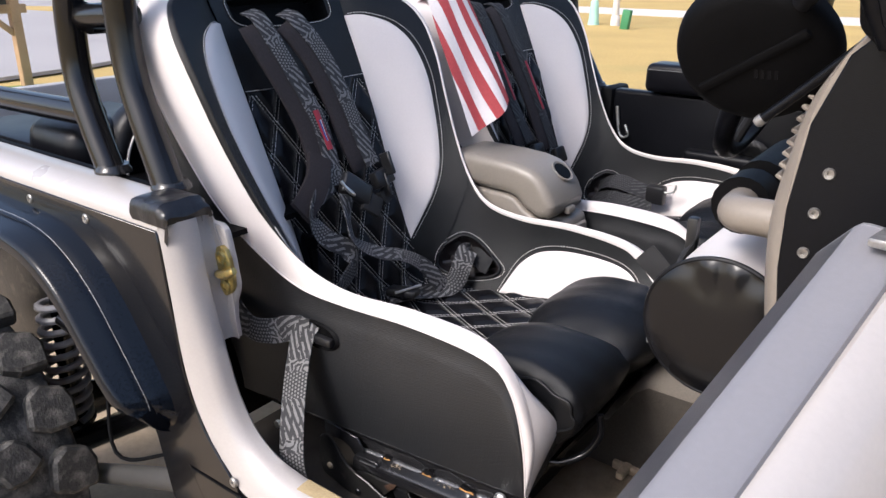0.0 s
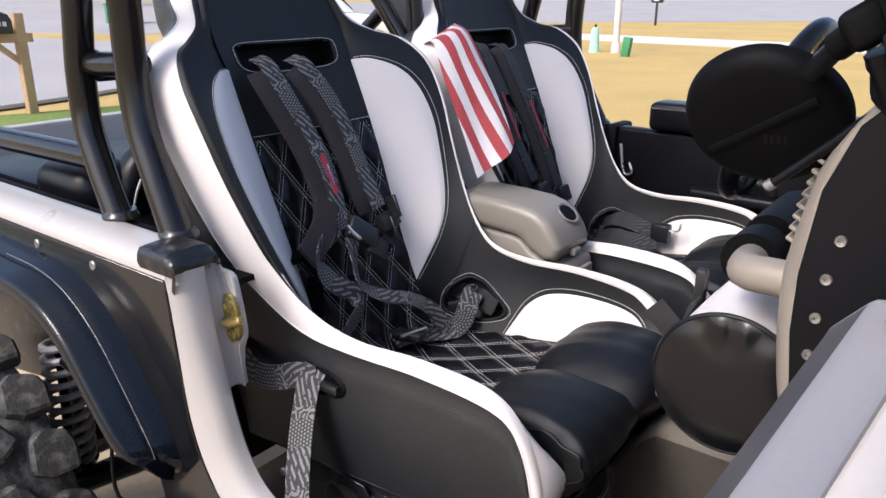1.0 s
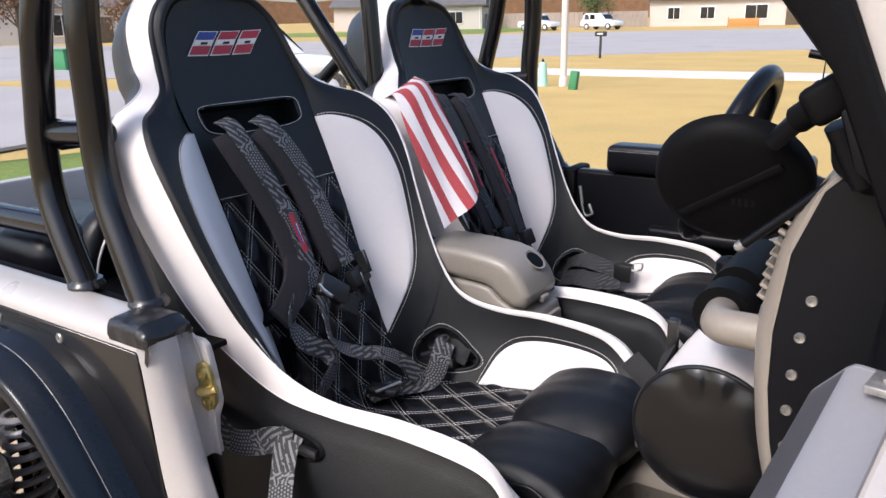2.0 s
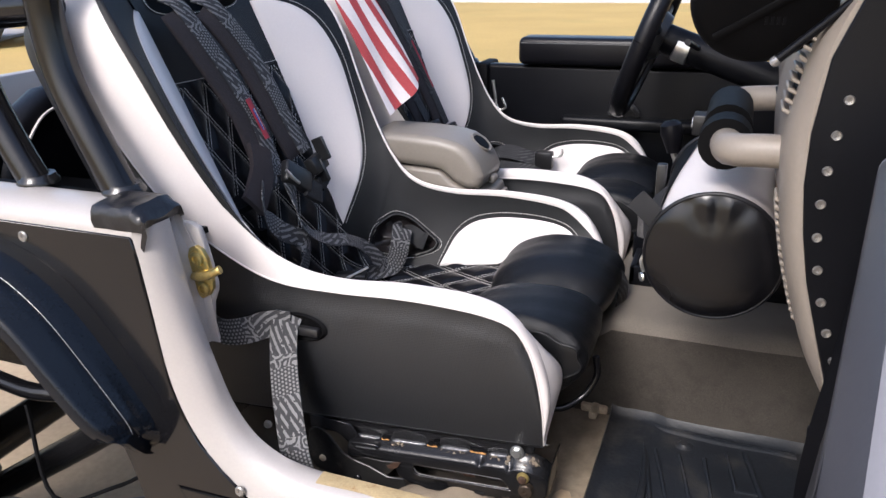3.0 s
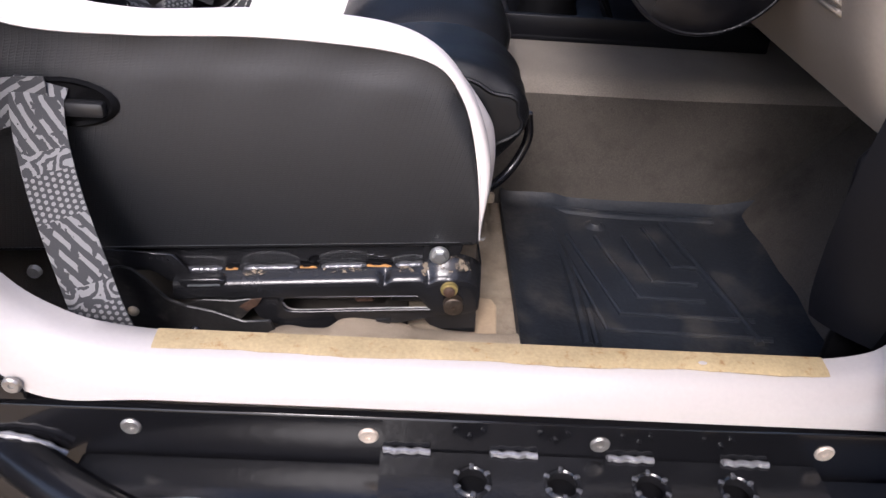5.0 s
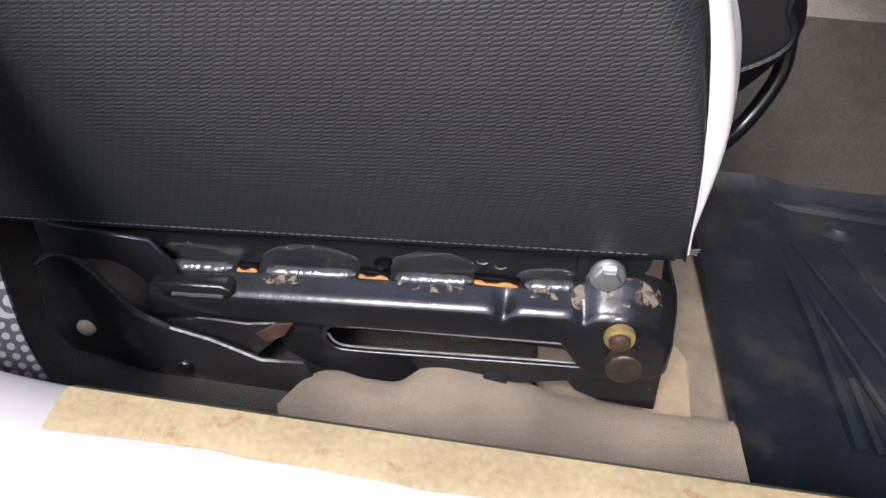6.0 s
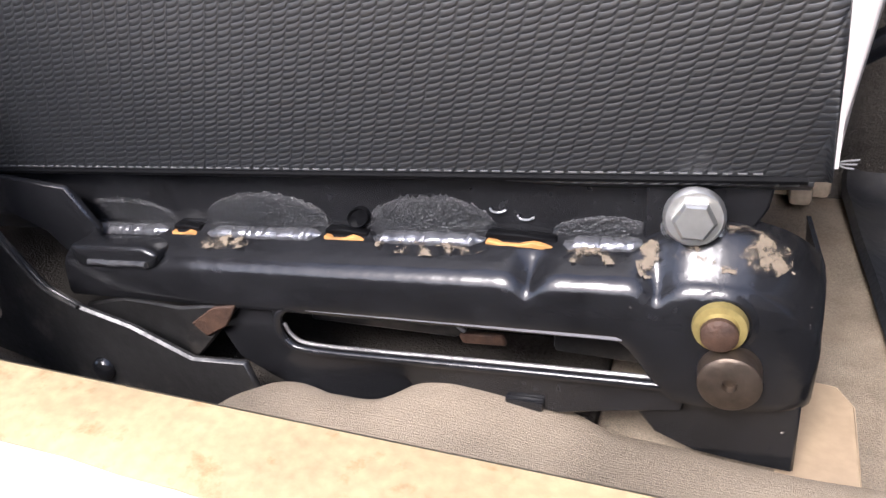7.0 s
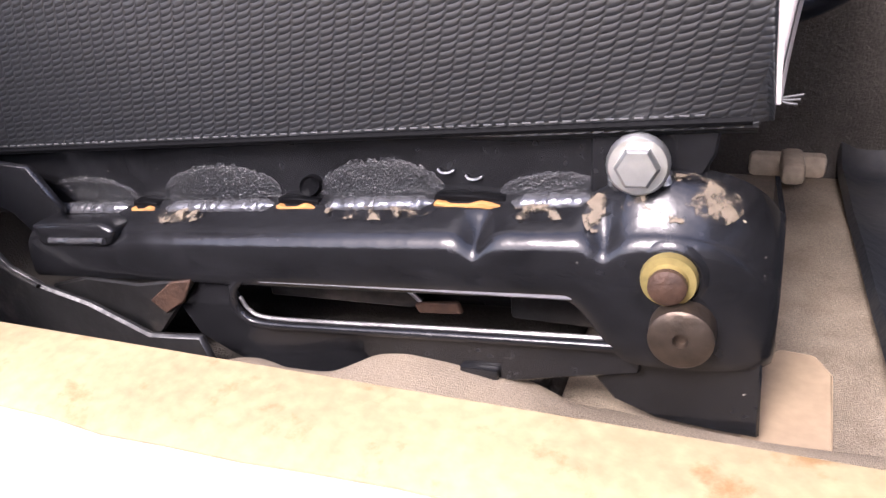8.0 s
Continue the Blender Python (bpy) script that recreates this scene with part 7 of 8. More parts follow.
def harness(name, straps, web, group_label):
    h = thing(name, straps[0][0], group_label, "harness", "seat harnesses")
    for s in straps:
        s = [tuple(np.array(p) + 0.014 * np.array(NB)) for p in s]
        part("shoulder_strap", ribbon(s, 0.037, NB, 0.0022), web, h, "printed shoulder webbing", keep_uv=True)
        L = spline(s, 8)
        k0 = int(len(L) * 0.20)
        P = L[k0:]
        rows = []
        for i, p in enumerate(P):
            d = P[min(i + 1, len(P) - 1)] - P[max(i - 1, 0)]
            side = np.cross(d, NB)
            side /= np.linalg.norm(side)
            e = min(1, min(i, len(P) - 1 - i) / 3 + 0.25)
            r = []
            for a in np.linspace(0, 2 * math.pi, 19):
                c, q = math.cos(a), math.sin(a)
                r.append(p + side * (0.036 * math.copysign(abs(c) ** 0.6, c)) - np.array(NB) * (0.0085 - 0.0065 * e * math.copysign(abs(q) ** 0.7, q)) + np.array((0, -0.016, 0)))
            rows.append(r)
        bm = sheet(rows)
        bmesh.ops.remove_doubles(bm, verts=bm.verts, dist=1e-6)
        bmesh.ops.holes_fill(bm, edges=[e for e in bm.edges if e.is_boundary], sides=0)
        part("shoulder_pad", bm, M_PAD, h, "dark brown-black padded sleeve")
    return h


H1 = [(-1.062, 0.345, 1.405), (-1.035, 0.350, 1.392), (-1.001, 0.366, 1.332), (-0.974, 0.387, 1.268), (-0.946, 0.401, 1.202), (-0.920, 0.398, 1.141), (-0.900, 0.390, 1.095)]
H2 = [(-1.060, 0.424, 1.400), (-1.030, 0.432, 1.388), (-0.999, 0.465, 1.327), (-0.966, 0.485, 1.249), (-0.933, 0.492, 1.172), (-0.908, 0.502, 1.112)]
hn = harness("harness", [H1, H2], M_WEB, "grey printed four-point harness with dark pads lying on the seat")
nb = np.array(NB)


def lift(P, h):
    return [tuple(np.array(p) + h * nb) for p in P]


part("pad_tail", ribbon(lift([(-0.925, 0.372, 1.150), (-0.905, 0.345, 1.112), (-0.892, 0.305, 1.082), (-0.886, 0.283, 1.070)], 0.02), 0.05, NB, 0.010), M_PAD, hn, "loose end of the padded sleeve")
part("patch", ribbon(lift([(-0.957, 0.395, 1.228), (-0.938, 0.400, 1.180), (-0.927, 0.400, 1.157)], 0.020), 0.014, NB, 0.0012), M_RED, hn, "red woven patch")
for k, m in ((0.0, M_BLUE), (0.5, M_STITCH)):
    part("patch_stripe", ribbon(lift([(-0.950, 0.3955 + 0.004 * k, 1.210), (-0.934, 0.3985, 1.172)], 0.0216), 0.004, NB, 0.0006), m, hn)
part("strap_loop", ribbon(lift([(-0.895, 0.375, 1.105), (-0.885, 0.330, 1.085), (-0.872, 0.306, 1.060), (-0.855, 0.320, 1.020), (-0.842, 0.358, 0.992), (-0.830, 0.362, 0.962), (-0.824, 0.330, 0.940), (-0.820, 0.31, 0.925)], 0.008), 0.036, [NB, (0.6, 0.7, 0.3), (0.8, 0.5, 0.2), (0.9, -0.3, 0.5), (0.7, -0.5, 0.6), (0.9, 0.4, 0.2), (0.8, 0.6, 0.2), (0.8, 0.6, 0.2)], 0.002), M_WEB, hn, "slack curled webbing", keep_uv=True)
part("strap_loop", ribbon(lift([(-0.868, 0.395, 1.085), (-0.850, 0.380, 1.045), (-0.832, 0.378, 1.005), (-0.815, 0.425, 0.972), (-0.805, 0.480, 0.952), (-0.790, 0.530, 0.918), (-0.772, 0.562, 0.872), (-0.765, 0.585, 0.855)], 0.0), 0.036, [NB, (0.7, 0.6, 0.4), (0.6, 0.5, 0.7), (0.5, -0.2, 0.9), (0.5, -0.1, 0.9), (0.7, -0.2, 0.7), (0.8, -0.3, 0.4), (0.8, -0.3, 0.3)], 0.002), M_WEB, hn, "slack curled webbing", keep_uv=True)
bk = part("buckle", box(0, 0, 0, 0.07, 0.045, 0.020, 0.006, 3, facing((-0.872, 0.425, 1.088), NB) @ Matrix.Rotation(radians(-40), 4, "Z")), M_BUCKLE, hn, "black harness buckle")
part("buckle_tab", box(0, 0, 0, 0.045, 0.040, 0.012, 0.003, 2, facing((-0.856, 0.452, 1.055), NB) @ Matrix.Rotation(radians(-40), 4, "Z")), M_BLACKWEB, bk)
part("buckle_link", tube(lift([(-0.888, 0.375, 1.105), (-0.878, 0.385, 1.085), (-0.880, 0.40, 1.075), (-0.892, 0.39, 1.09)], 0.03), 0.003, 8), M_ZINC, bk)
adj = part("adjuster", box(0, 0, 0, 0.050, 0.034, 0.022, 0.004, 2, facing((-0.872, 0.500, 1.095), NB) @ Matrix.Rotation(radians(8), 4, "Z")), M_BUCKLE, hn, "black strap adjuster")
for dy in (-0.020, 0.022):
    part("adjuster_bar", box(0, 0, 0, 0.008, 0.046, 0.026, 0.002, 1, facing((-0.865, 0.505 + dy * 0.2, 1.10 + dy), NB)), M_BUCKLE, adj)
part("tongue", box(0, 0, 0, 0.035, 0.028, 0.014, 0.003, 2, facing((-0.868, 0.505, 1.058), NB) @ Matrix.Rotation(radians(20), 4, "Z")), M_BLACKWEB, adj)
# lap strap through the far opening, bunched
lap = part("lap_strap", ribbon([(-0.772, 0.665, 0.905), (-0.760, 0.640, 0.925), (-0.752, 0.610, 0.905), (-0.755, 0.590, 0.872), (-0.775, 0.560, 0.858), (-0.81, 0.50, 0.862), (-0.82, 0.45, 0.866)], 0.042, [(0.6, -0.5, 0.6), (0.4, -0.5, 0.7), (0.7, -0.7, 0.2), (0.7, -0.6, 0.3), (0.4, -0.2, 0.9), (0.3, -0.1, 0.95), (0.3, -0.1, 0.95)], 0.0025), M_WEB, hn, "printed lap webbing bunched at the opening", keep_uv=True)
part("lap_fold", ribbon([(-0.775, 0.672, 0.900), (-0.748, 0.655, 0.910), (-0.725, 0.650, 0.900), (-0.712, 0.652, 0.895)], 0.036, [(0.2, -0.9, 0.4), (0.1, -0.8, 0.6), (0.1, -0.9, 0.4), (0.1, -0.9, 0.4)], 0.002), M_BLACKWEB, lap)
part("lap_buckle", box(0, 0, 0, 0.062, 0.040, 0.014, 0.004, 2, Matrix.Translation((-0.800, 0.475, 0.876)) @ Matrix.Rotation(radians(18), 4, "Z") @ Matrix.Rotation(radians(-8), 4, "X")), M_BUCKLE, lap)
part("lap_bar", tube([(-0.79, 0.44, 0.888), (-0.775, 0.50, 0.888)], 0.0028, 8, 2), M_ZINC, lap)
part("crotch_strap", ribbon([(-0.300, 0.575, 0.915), (-0.283, 0.580, 0.880), (-0.285, 0.585, 0.845), (-0.292, 0.590, 0.80)], 0.040, (1, -0.35, 0.2), 0.003), M_WEB_DARK, hn, "dark printed strap over the cushion front", keep_uv=True)
part("strap_end", ribbon([(-0.282, 0.560, 0.845), (-0.268, 0.552, 0.815), (-0.262, 0.548, 0.790)], 0.030, (1, -0.5, 0.2), 0.003), M_BLACKWEB, hn)
# near lap strap coming out of the side and down to the floor
nl = part("lap_strap", ribbon([(-0.752, 0.180, 0.940), (-0.755, 0.168, 0.925), (-0.750, 0.150, 0.890), (-0.734, 0.122, 0.845), (-0.710, 0.090, 0.795), (-0.693, 0.072, 0.750), (-0.680, 0.075, 0.70), (-0.68, 0.09, 0.66)], 0.048, [(0.1, -0.9, 0.5), (0.1, -1, 0.3), (0.1, -1, 0.25), (0.15, -1, 0.3), (0.15, -1, 0.3), (0.15, -1, 0.2), (0.1, -1, 0), (0.1, -1, 0)], 0.0022), M_WEB, hn, "printed lap webbing hanging to the floor", keep_uv=True)
part("lap_return", ribbon([(-0.745, 0.172, 0.925), (-0.785, 0.168, 0.922), (-0.825, 0.158, 0.908), (-0.87, 0.15, 0.905), (-0.93, 0.16, 0.93)], 0.044, (0.05, -1, 0.12), 0.0022), M_WEB, nl, keep_uv=True)
part("strap_clip", box(-0.716, 0.176, 0.917, 0.040, 0.014, 0.016, 0.005, 2), M_BUCKLE, nl)
part("side_opening", lathe([(0, 0.0006), (0.85, 0.0006), (1.0, 0.004), (1.12, 0.0)], facing((-0.735, 0.1805, 0.920), (0.0, -1, 0.05)) @ Matrix.Diagonal((0.045, 0.022, 1, 1)), 24), M_MATTE, seat_near)
part("anchor_bolt", lathe([(0, 0.005), (0.006, 0.005), (0.007, 0.0)], facing((-0.765, 0.11, 0.775), (0, -1, 0)), 12), M_ZINC, jeep)

F1 = [(-1.062, 1.030, 1.398), (-1.023, 1.029, 1.383), (-0.978, 1.035, 1.278), (-0.929, 1.048, 1.163), (-0.885, 1.068, 1.060)]
F2 = [(-1.060, 1.115, 1.390), (-1.019, 1.119, 1.375), (-0.965, 1.150, 1.247), (-0.913, 1.166, 1.125), (-0.872, 1.170, 1.030)]
hf = harness("harness", [F1, F2], M_WEB_DARK, "dark printed harness hanging straight down the far seat")
for p in ((-0.868, 1.070, 1.035), (-0.858, 1.165, 1.010)):
    part("buckle", box(0, 0, 0, 0.045, 0.042, 0.020, 0.005, 2, facing(tuple(np.array(p) + 0.02 * nb), NB)), M_BUCKLE, hf)
for s in (F1, F2):
    part("patch", ribbon(lift(s[2:4], 0.021), 0.009, NB, 0.001, 4), M_RED, hf, "dull red woven patch")
bl = part("lap_strap", ribbon([(-0.80, 1.335, 0.895), (-0.765, 1.31, 0.925), (-0.72, 1.30, 0.935), (-0.67, 1.30, 0.925), (-0.63, 1.305, 0.918)], 0.046, [(0.2, -0.7, 0.7), (0.2, -0.6, 0.8), (0.1, -0.7, 0.7), (0.2, -0.6, 0.8), (0.2, -0.6, 0.8)], 0.003), M_WEB_DARK, hf, keep_uv=True)
part("lap_strap", ribbon([(-0.80, 1.30, 0.870), (-0.74, 1.27, 0.892), (-0.68, 1.265, 0.892), (-0.62, 1.285, 0.898)], 0.05, (0.1, -0.7, 0.7), 0.003), M_WEB_DARK, hf, keep_uv=True)
part("lap_buckle", box(-0.615, 1.298, 0.918, 0.05, 0.03, 0.05, 0.006, 2), M_BUCKLE, bl)
part("lap_tongue", tube([(-0.59, 1.29, 0.93), (-0.565, 1.29, 0.935), (-0.562, 1.29, 0.955), (-0.585, 1.29, 0.952)], 0.003, 8, 2), M_ZINC, bl)

# ---- striped flag over the far seat's shoulder ----
flag = thing("flag", (-0.95, 0.82, 1.13), "faded red and white striped flag draped over the seat shoulder", "flag")


def flag_point(s, w):
    """s along the stripes from the top, w across from the outer edge to the free edge."""
    a = spline([(-1.075, 0.835, 1.395), (-1.035, 0.812, 1.400), (-0.985, 0.785, 1.330), (-0.915, 0.765, 1.225), (-0.851, 0.745, 1.131)], 10)
    b = spline([(-1.060, 0.935, 1.440), (-0.990, 0.905, 1.425), (-0.930, 0.885, 1.360), (-0.875, 0.868, 1.275), (-0.831, 0.852, 1.195)], 10)
    i = min(int(s * 40), 39)
    k = s * 40 - i
    p, q = a[i] + (a[i + 1] - a[i]) * k, b[i] + (b[i + 1] - b[i]) * k
    o = 0.010 * math.sin(3.2 * w + 4 * s) + 0.006 * math.sin(9 * w + 2 * s) * s
    return p + (q - p) * w + np.array((0.030 + o + 0.018 * math.sin(math.pi * w), -0.3 * o - 0.008, 0.012 + 0.3 * o + 0.010 * math.sin(math.pi * w) * (1 - s)))


SLOPE, NSTR = 0.55, 9
for k in range(NSTR):
    c0, c1 = -SLOPE + (1 + SLOPE) * k / NSTR, -SLOPE + (1 + SLOPE) * (k + 1) / NSTR
    rows = []
    for s in np.linspace(0, 1, 40):
        w0, w1 = (min(1, max(0, c + SLOPE * s)) for c in (c0, c1))
        if w1 - w0 > 1e-4:
            rows.append([flag_point(s, w) for w in np.linspace(w0, w1, 5)])
    part("stripe", sheet(rows, 0.001), M_FLAG_RED if k % 2 else M_FLAG_WHITE, flag)

# ---- things in the bed ----
bench = thing("rear_bench", (-1.42, 0.5, 0.66), "black rear bench with thin white piping behind the seats", "seat")
part("backrest", prism([(0.20, 0.70), (0.20, 1.10), (0.25, 1.20), (0.34, 1.245), (0.55, 1.255), (1.05, 1.255), (1.22, 1.24), (1.32, 1.18), (1.36, 1.05), (1.36, 0.70)], "x", -1.42, -1.34, 0.03, 3), M_VINYL, bench)
part("piping", tube([(-1.338, 0.24, 1.00), (-1.338, 0.235, 1.10), (-1.338, 0.28, 1.18), (-1.338, 0.36, 1.215), (-1.338, 0.60, 1.222), (-1.338, 1.0, 1.222)], 0.003, 6), M_WVINYL, bench)
part("cushion", span(-1.40, -1.05, 0.22, 1.34, 0.80, 0.98, 0.03, 3), M_VINYL, bench)
tagged(part("storage_box", span(-1.95, -1.45, 0.16, 0.56, 0.97, 1.125, 0.012), M_PLASTIC), "black plastic storage box in the jeep's bed", "box")
tagged(part("duffel", span(-1.58, -1.36, 0.14, 0.30, 0.97, 1.19, 0.05, 4), M_VINYL), "soft black bag standing behind the roll cage", "bag")


# ---- street furniture and houses ----
def near_mailbox():
    m = thing("mailbox", (-9.5, 3.72, 0), "black mailbox on a weathered timber post beside the street", "mailbox")
    part("post", box(-9.5, 3.72, 0.62, 0.11, 0.11, 1.26, 0.008), M_TIMBER, m)
    part("cross_arm", box(-9.5, 3.60, 0.97, 0.10, 0.50, 0.10, 0.006), M_TIMBER, m)
    part("brace", box(0, 0, 0, 0.06, 0.42, 0.06, 0.004, 1, Matrix.Translation((-9.5, 3.58, 0.78)) @ Matrix.Rotation(radians(-42), 4, "X")), M_TIMBER, m)
    part("box", prism([(3.28, 1.03), (3.28, 1.17), (3.31, 1.24), (3.37, 1.27), (3.45, 1.27), (3.52, 1.24), (3.55, 1.17), (3.55, 1.03)], "x", -9.75, -9.25, 0.01), M_BLACKMETAL, m, "black metal box")
    for k in range(3):
        part("mark_bar", box(-9.242, 3.34 + 0.06 * k, 1.14, 0.006, 0.04, 0.05), M_SILVER, m)


near_mailbox()


def far_mailbox():
    m = thing("mailbox", (-13.62, 32.8, rise(-13.6, 32.8)), "black mailbox on a slim black post across the lawn", "mailbox")
    z = rise(-13.6, 32.8)
    part("post", box(-13.62, 32.8, z + 0.5, 0.09, 0.09, 1.0, 0.01), M_BLACKMETAL, m)
    part("box", box(-13.62, 32.8, z + 1.08, 0.52, 0.22, 0.22, 0.05, 3), M_BLACKMETAL, m)
    part("mark_bar", box(-13.62, 32.685, z + 1.08, 0.26, 0.01, 0.06), M_SILVER, m)


far_mailbox()
pole = thing("street_pole", (-8.5, 17.9, 0), "slim pale grey street pole at the lawn's corner", "pole")
part("shaft", tube([(-8.5, 17.9, 0), (-8.5, 17.9, 6.0)], 0.085, 16, 2), M_PALECONC, pole)
part("collar", lathe([(0.085, 0.25), (0.11, 0.22), (0.12, 0.0)], Matrix.Translation((-8.5, 17.9, 0)), 16), M_PALECONC, pole)
ped = thing("utility_pedestal", (-9.05, 17.8, 0), "pale green plastic utility pedestal standing on the lawn", "utility box")
part("housing", lathe([(0.0, 0.62), (0.07, 0.61), (0.10, 0.56), (0.11, 0.4), (0.13, 0.12), (0.15, 0.0)], Matrix.Translation((-9.05, 17.8, 0)), 12), M_TEAL, ped)
part("cap", lathe([(0.0, 0.70), (0.03, 0.69), (0.035, 0.62)], Matrix.Translation((-9.05, 17.8, 0)), 10), M_BLACKMETAL, ped)
gbx = thing("utility_marker", (-7.8, 17.0, 0), "dark green utility marker on the lawn", "utility box")
part("housing", box(0, 0, 0, 0.20, 0.16, 0.46, 0.02, 2, Matrix.Translation((-7.8, 17.0, 0.22)) @ Matrix.Rotation(radians(7), 4, "Y")), M_GREENBOX, gbx)
tb = thing("transformer_box", (-32.0, 18.3, 0), "low olive transformer box beside the street", "utility box")
part("housing", box(-32.0, 18.3, 0.42, 1.2, 1.0, 0.84, 0.04), M_GREENBOX, tb)
part("lid", box(-32.0, 18.3, 0.87, 1.26, 1.06, 0.08, 0.02), M_GREENBOX, tb)


def suv(name, p, heading, label, dark_glass=True, pickup=False):
    """White utility car: body with arches, glasshouse, wheels, lamps."""
    z0 = rise(p[0], p[1])
    car = thing(name, (p[0], p[1], z0), label, "car", "parked cars")
    m = Matrix.Translation((p[0], p[1], z0)) @ Matrix.Rotation(heading, 4, "Z")

    def put(nm, bm, mat_, lab=""):
        bmesh.ops.transform(bm, matrix=m, verts=bm.verts)
        return part(nm, bm, mat_, car, lab)
    side = [(-2.35, 0.42), (-2.38, 0.75), (-2.30, 1.02), (-2.2, 1.08), (1.05, 1.06), (2.05, 0.95), (2.32, 0.80), (2.36, 0.45), (1.95, 0.36), (1.80, 0.62), (1.50, 0.72), (1.22, 0.62), (1.08, 0.36), (-1.05, 0.36), (-1.20, 0.62), (-1.48, 0.72), (-1.78, 0.62), (-1.92, 0.36)]
    put("body", prism(side, "y", -0.92, 0.92, 0.05, 2), M_CARWHITE)
    roof = [(-2.22, 1.07), (-1.95, 1.70), (-1.6, 1.80), (0.05, 1.76), (0.45, 1.66), (1.10, 1.06)] if not pickup else [(-0.75, 1.07), (-0.65, 1.72), (-0.4, 1.80), (0.25, 1.78), (0.5, 1.68), (1.10, 1.06)]
    put("cabin", prism(roof, "y", -0.80, 0.80, 0.06, 2), M_CARWHITE)
    k0 = roof[0][0] + 0.32
    for s in (-1, 1):
        for a, b in ((k0, k0 + 0.72), (k0 + 0.80, k0 + 1.55)):
            if b > 0.75:
                b = 0.75
            put("side_window", prism([(a, 1.12), (b, 1.12), (b - 0.12, 1.62), (a + 0.06, 1.66)], "y", s * 0.79, s * 0.812), M_DARKGLASS)
    put("windscreen", prism([(0.52, 1.62), (1.02, 1.12), (1.05, 1.13), (0.56, 1.65)], "y", -0.70, 0.70), M_DARKGLASS)
    if not pickup:
        put("rear_window", prism([(-2.18, 1.15), (-2.0, 1.62), (-2.03, 1.64), (-2.215, 1.16)], "y", -0.66, 0.66), M_DARKGLASS)
        put("plate", prism([(-2.395, 0.80), (-2.395, 0.95), (-2.375, 0.95), (-2.37, 0.80)], "y", -0.16, 0.16), M_BOXBLUE, "pale blue plate with plain bars")
        put("plate_bar", prism([(-2.400, 0.85), (-2.400, 0.90), (-2.39, 0.90), (-2.39, 0.85)], "y", -0.11, 0.11), M_SILVER)
        put("trim_bar", prism([(-2.39, 1.0), (-2.37, 1.06), (-2.33, 1.06), (-2.33, 1.0)], "y", -0.5, 0.5), M_BLACKMETAL)
        put("rear_bumper", prism([(-2.44, 0.42), (-2.44, 0.62), (-2.36, 0.64), (-2.34, 0.40)], "y", -0.88, 0.88, 0.02), M_BLACKMETAL)
    for s in (-1, 1):
        put("tail_lamp", box(-2.33, s * 0.80, 0.92, 0.08, 0.16, 0.26, 0.02), M_RED)
        put("headlight", box(2.25, s * 0.72, 0.80, 0.12, 0.32, 0.14, 0.03), M_SILVER)
        for x in (-1.48, 1.52):
            w = put("wheel", lathe([(0, -0.11), (0.20, -0.11), (0.24, -0.12), (0.33, -0.11), (0.36, -0.07), (0.36, 0.07), (0.33, 0.11), (0, 0.11)], Matrix.Translation((x, s * 0.83, 0.36)) @ Matrix.Rotation(radians(90), 4, "X"), 24), M_TYRE)
            r = lathe([(0, -0.125), (0.08, -0.127), (0.20, -0.122), (0.215, -0.11)], Matrix.Translation((x, s * 0.83, 0.36)) @ Matrix.Rotation(radians(90 * s), 4, "X"), 20)
            bmesh.ops.transform(r, matrix=m, verts=r.verts)
            ob = part("rim", r, M_SILVER, car)
    return car


suv("parked_suv", (-12.5, 10.9), math.atan2(3.8, 3.4), "white utility car parked on the side street behind the jeep")
suv("parked_suv", (-34.0, 82.7), math.atan2(-0.3, 1), "white utility car parked in a drive across the street")
suv("parked_pickup", (-40.5, 80.0), math.atan2(-0.2, 1), "white pickup truck parked across the street", pickup=True)


def house(p, w, d, h, heading, wall_mat, label, openings):
    z0 = rise(p[0], p[1]) - 0.1
    hs = thing("house", (p[0], p[1], z0), label, "house", "houses across the street")
    m = Matrix.Translation((p[0], p[1], z0)) @ Matrix.Rotation(heading, 4, "Z")

    def put(nm, bm, mat_, par=None, lab=""):
        bmesh.ops.transform(bm, matrix=m, verts=bm.verts)
        return part(nm, bm, mat_, par or hs, lab)
    put("wall", span(-w / 2, w / 2, 0, d, 0, h), wall_mat)
    put("roof", prism([(-0.6, h - 0.1), (d / 2, h + d * 0.22), (d + 0.6, h - 0.1), (d + 0.6, h - 0.25), (-0.6, h - 0.25)], "x", -w / 2 - 0.5, w / 2 + 0.5), M_ROOF)
    for x, z, ow, oh, kind in openings:
        if kind == "door":
            put("door", span(x - ow / 2, x + ow / 2, -0.06, 0.0, z, z + oh, 0.01), M_BARK)
        else:
            fr = put("window", span(x - ow / 2 - 0.1, x + ow / 2 + 0.1, -0.07, 0.0, z - 0.1, z + oh + 0.1, 0.01), M_CARWHITE)
            put("pane", span(x - ow / 2, x - 0.03, -0.09, -0.065, z, z + oh), M_DARKGLASS, fr)
            put("pane", span(x + 0.03, x + ow / 2, -0.09, -0.065, z, z + oh), M_DARKGLASS, fr)
    put("downpipe", tube([(w / 2 - 0.3, -0.08, 0), (w / 2 - 0.3, -0.08, h - 0.2)], 0.05, 8, 2), M_CARWHITE)
    return hs


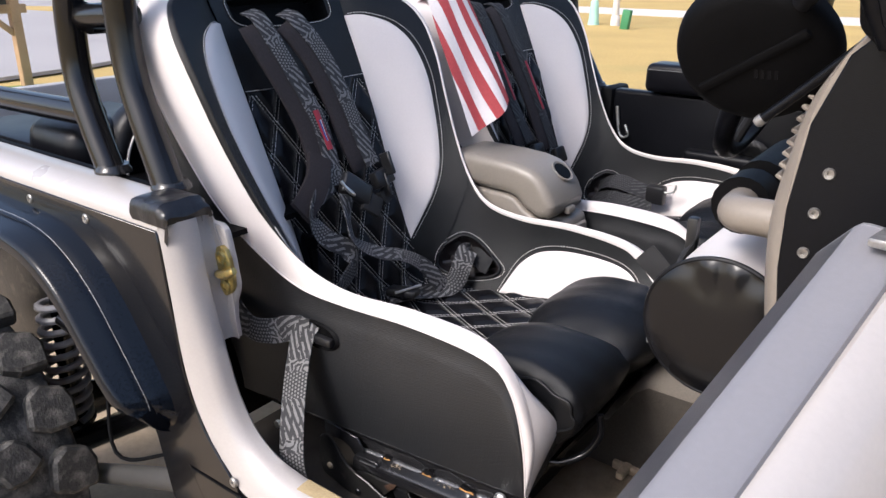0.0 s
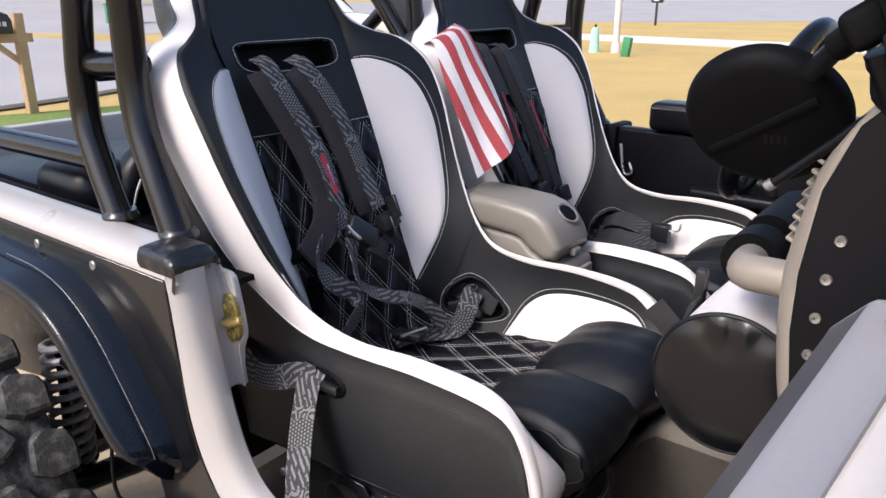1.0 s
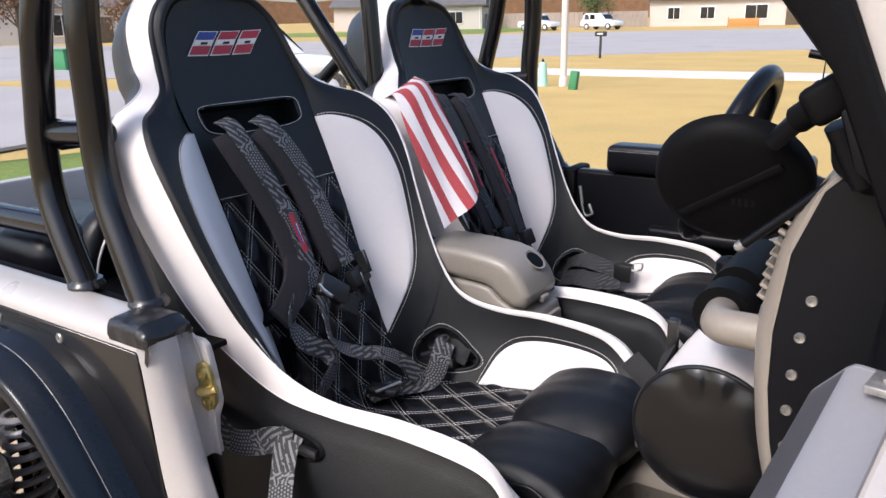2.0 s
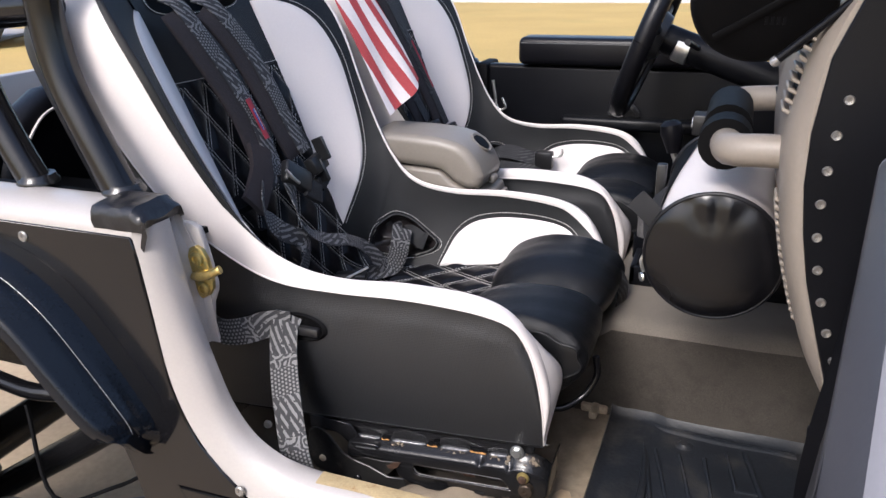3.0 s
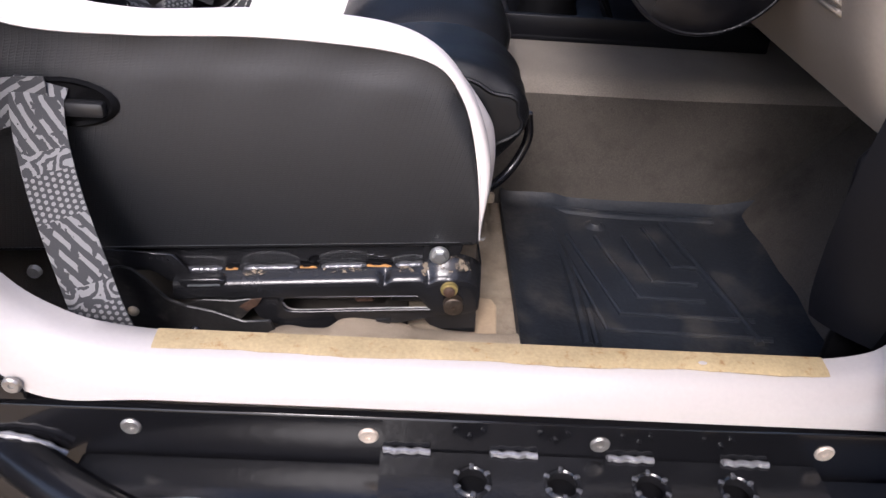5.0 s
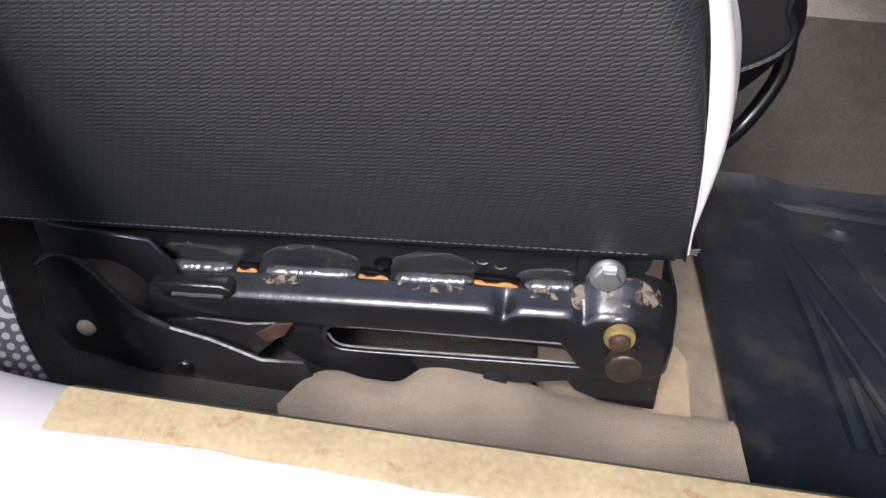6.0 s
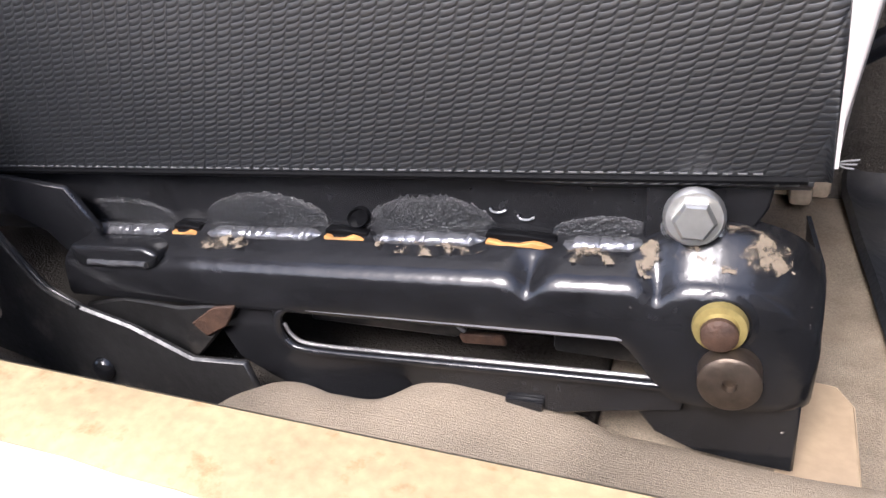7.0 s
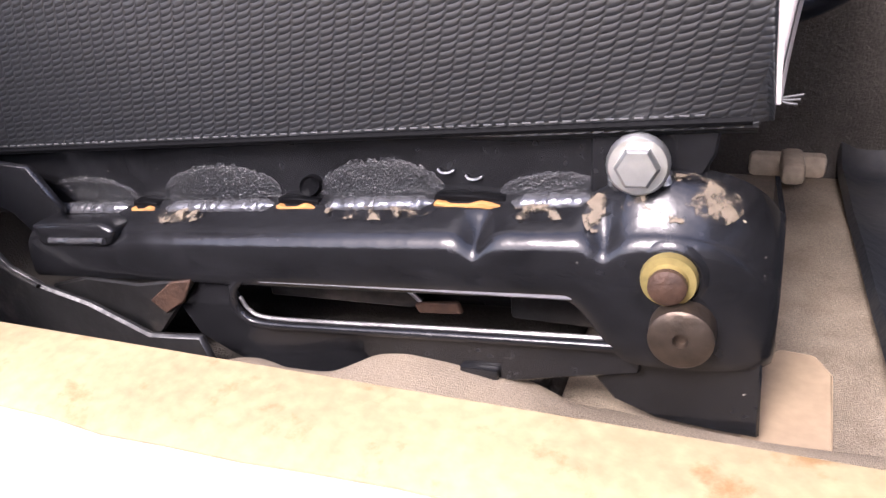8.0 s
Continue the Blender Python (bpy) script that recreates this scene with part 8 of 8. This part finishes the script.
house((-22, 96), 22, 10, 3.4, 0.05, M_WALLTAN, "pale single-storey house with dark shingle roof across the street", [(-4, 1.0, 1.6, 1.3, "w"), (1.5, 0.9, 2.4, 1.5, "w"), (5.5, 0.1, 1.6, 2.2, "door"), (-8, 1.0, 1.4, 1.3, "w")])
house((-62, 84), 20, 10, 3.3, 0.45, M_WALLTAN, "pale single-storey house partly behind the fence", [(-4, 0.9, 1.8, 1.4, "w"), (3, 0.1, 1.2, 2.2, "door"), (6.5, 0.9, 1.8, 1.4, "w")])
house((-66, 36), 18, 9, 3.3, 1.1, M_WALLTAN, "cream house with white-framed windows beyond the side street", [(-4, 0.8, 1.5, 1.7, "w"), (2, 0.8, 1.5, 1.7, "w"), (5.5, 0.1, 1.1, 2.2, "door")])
house((-100, 58), 20, 9, 3.4, 0.9, M_FENCE, "brown brick house at the end of the street", [(-4, 0.9, 1.6, 1.4, "w"), (3, 0.9, 1.6, 1.4, "w")])


def fence(a, b, h, label):
    f = thing("fence", (a[0], a[1], rise(*a)), label, "fence")
    n = 40
    for i in range(n):
        t0, t1 = i / n, (i + 0.94) / n
        x0, y0, x1, y1 = a[0] + (b[0] - a[0]) * t0, a[1] + (b[1] - a[1]) * t0, a[0] + (b[0] - a[0]) * t1, a[1] + (b[1] - a[1]) * t1
        z = rise(x0, y0)
        bm = sheet([[(x0, y0, z - 0.1), (x1, y1, z - 0.1)], [(x0, y0, z + h), (x1, y1, z + h)]], 0.06)
        part("board", bm, M_FENCE, f)


fence((-58, 92), (-33, 95), 1.9, "grey board fence between the far houses")


def tree(p, h, r, leaf, label, seed):
    rg = random.Random(seed)
    z0 = rise(p[0], p[1])
    t = thing("tree", (p[0], p[1], z0), label, "tree", "street trees")
    part("trunk", tube([(p[0], p[1], z0 - 0.1), (p[0] + 0.1, p[1], z0 + h * 0.3), (p[0] - 0.1, p[1] + 0.1, z0 + h * 0.6)], lambda k: 0.03 * h * (1 - 0.6 * k), 10, 5), M_BARK, t)
    tips = []
    for i in range(9):
        a, e = rg.uniform(0, 6.28), rg.uniform(0.2, 1.1)
        q = (p[0] + r * 0.7 * math.cos(a) * math.cos(e), p[1] + r * 0.7 * math.sin(a) * math.cos(e), z0 + h * 0.45 + r * 0.8 * math.sin(e))
        part("limb", tube([(p[0], p[1], z0 + h * 0.32), ((p[0] + q[0]) / 2, (p[1] + q[1]) / 2, (z0 + h * 0.4 + q[2]) / 2), q], lambda k: 0.012 * h * (1 - 0.8 * k), 6, 3), M_BARK, t)
        tips.append(q)
    verts, faces = [], []
    for i in range(1500):
        q = tips[rg.randrange(len(tips))]
        c = np.array(q) + np.array([rg.gauss(0, r * 0.26) for _ in range(3)])
        s = rg.uniform(0.08, 0.16) * h / 4
        u = np.array([rg.gauss(0, 1) for _ in range(3)])
        u /= np.linalg.norm(u)
        v = np.cross(u, [rg.gauss(0, 1) for _ in range(3)])
        v /= np.linalg.norm(v) + 1e-6
        k = len(verts)
        verts += [tuple(c + s * u), tuple(c + s * 0.5 * v), tuple(c - s * u), tuple(c - s * 0.5 * v)]
        faces.append((k, k + 1, k + 2, k + 3))
    me = bpy.data.meshes.new("crown")
    me.from_pydata(verts, [], faces)
    me.materials.append(leaf)
    ob = tagged(new("crown", me), kind="stuff")
    ob.parent = t
    ob.matrix_parent_inverse = Matrix.Translation(-t.location)


tree((-37, 88), 4.5, 2.2, M_LEAF, "small leafy green tree in front of the fence", 1)
tree((-1.6, 24.0), 3.6, 1.6, M_LEAF, "dark green shrub-like tree beyond the windscreen post", 2)
tree((-52, 27), 5.0, 2.4, M_LEAF_BROWN, "russet-leaved tree beside the cream house", 3)
tree((-48, 33), 4.2, 2.0, M_LEAF_BROWN, "small russet tree by the side street", 4)
tree((-78, 50), 7.0, 3.2, M_LEAF_BROWN, "bare-looking russet tree far along the street", 5)
tree((-30, 100), 7.0, 3.0, M_LEAF, "green tree behind the far houses", 6)
tree((-75, 100), 8.0, 3.4, M_LEAF, "tall green tree behind the far houses", 7)
bar = thing("barrier_net", (-20.5, 90, rise(-20.5, 90)), "orange plastic barrier netting on the far verge", "barrier")
part("net", box(-20.5, 90, rise(-20.5, 90) + 0.5, 3.2, 0.1, 0.8, 0.02), M_ORANGE_NET, bar)
for dx in (-1.6, 1.6):
    part("stake", box(-20.5 + dx, 90, rise(-20.5, 90) + 0.5, 0.08, 0.08, 1.1), M_BARK, bar)
tagged(part("backdrop", sheet([[(220 * math.cos(a), 220 * math.sin(a), z + 0.6 * math.sin(37 * a) * (z > 5)) for a in np.linspace(0.6, 4.0, 120)] for z in (0, 4, 9 + 0.0)]), M_LEAF_BROWN), "far belt of brown-green woods closing the horizon", "woods", kind="structure")
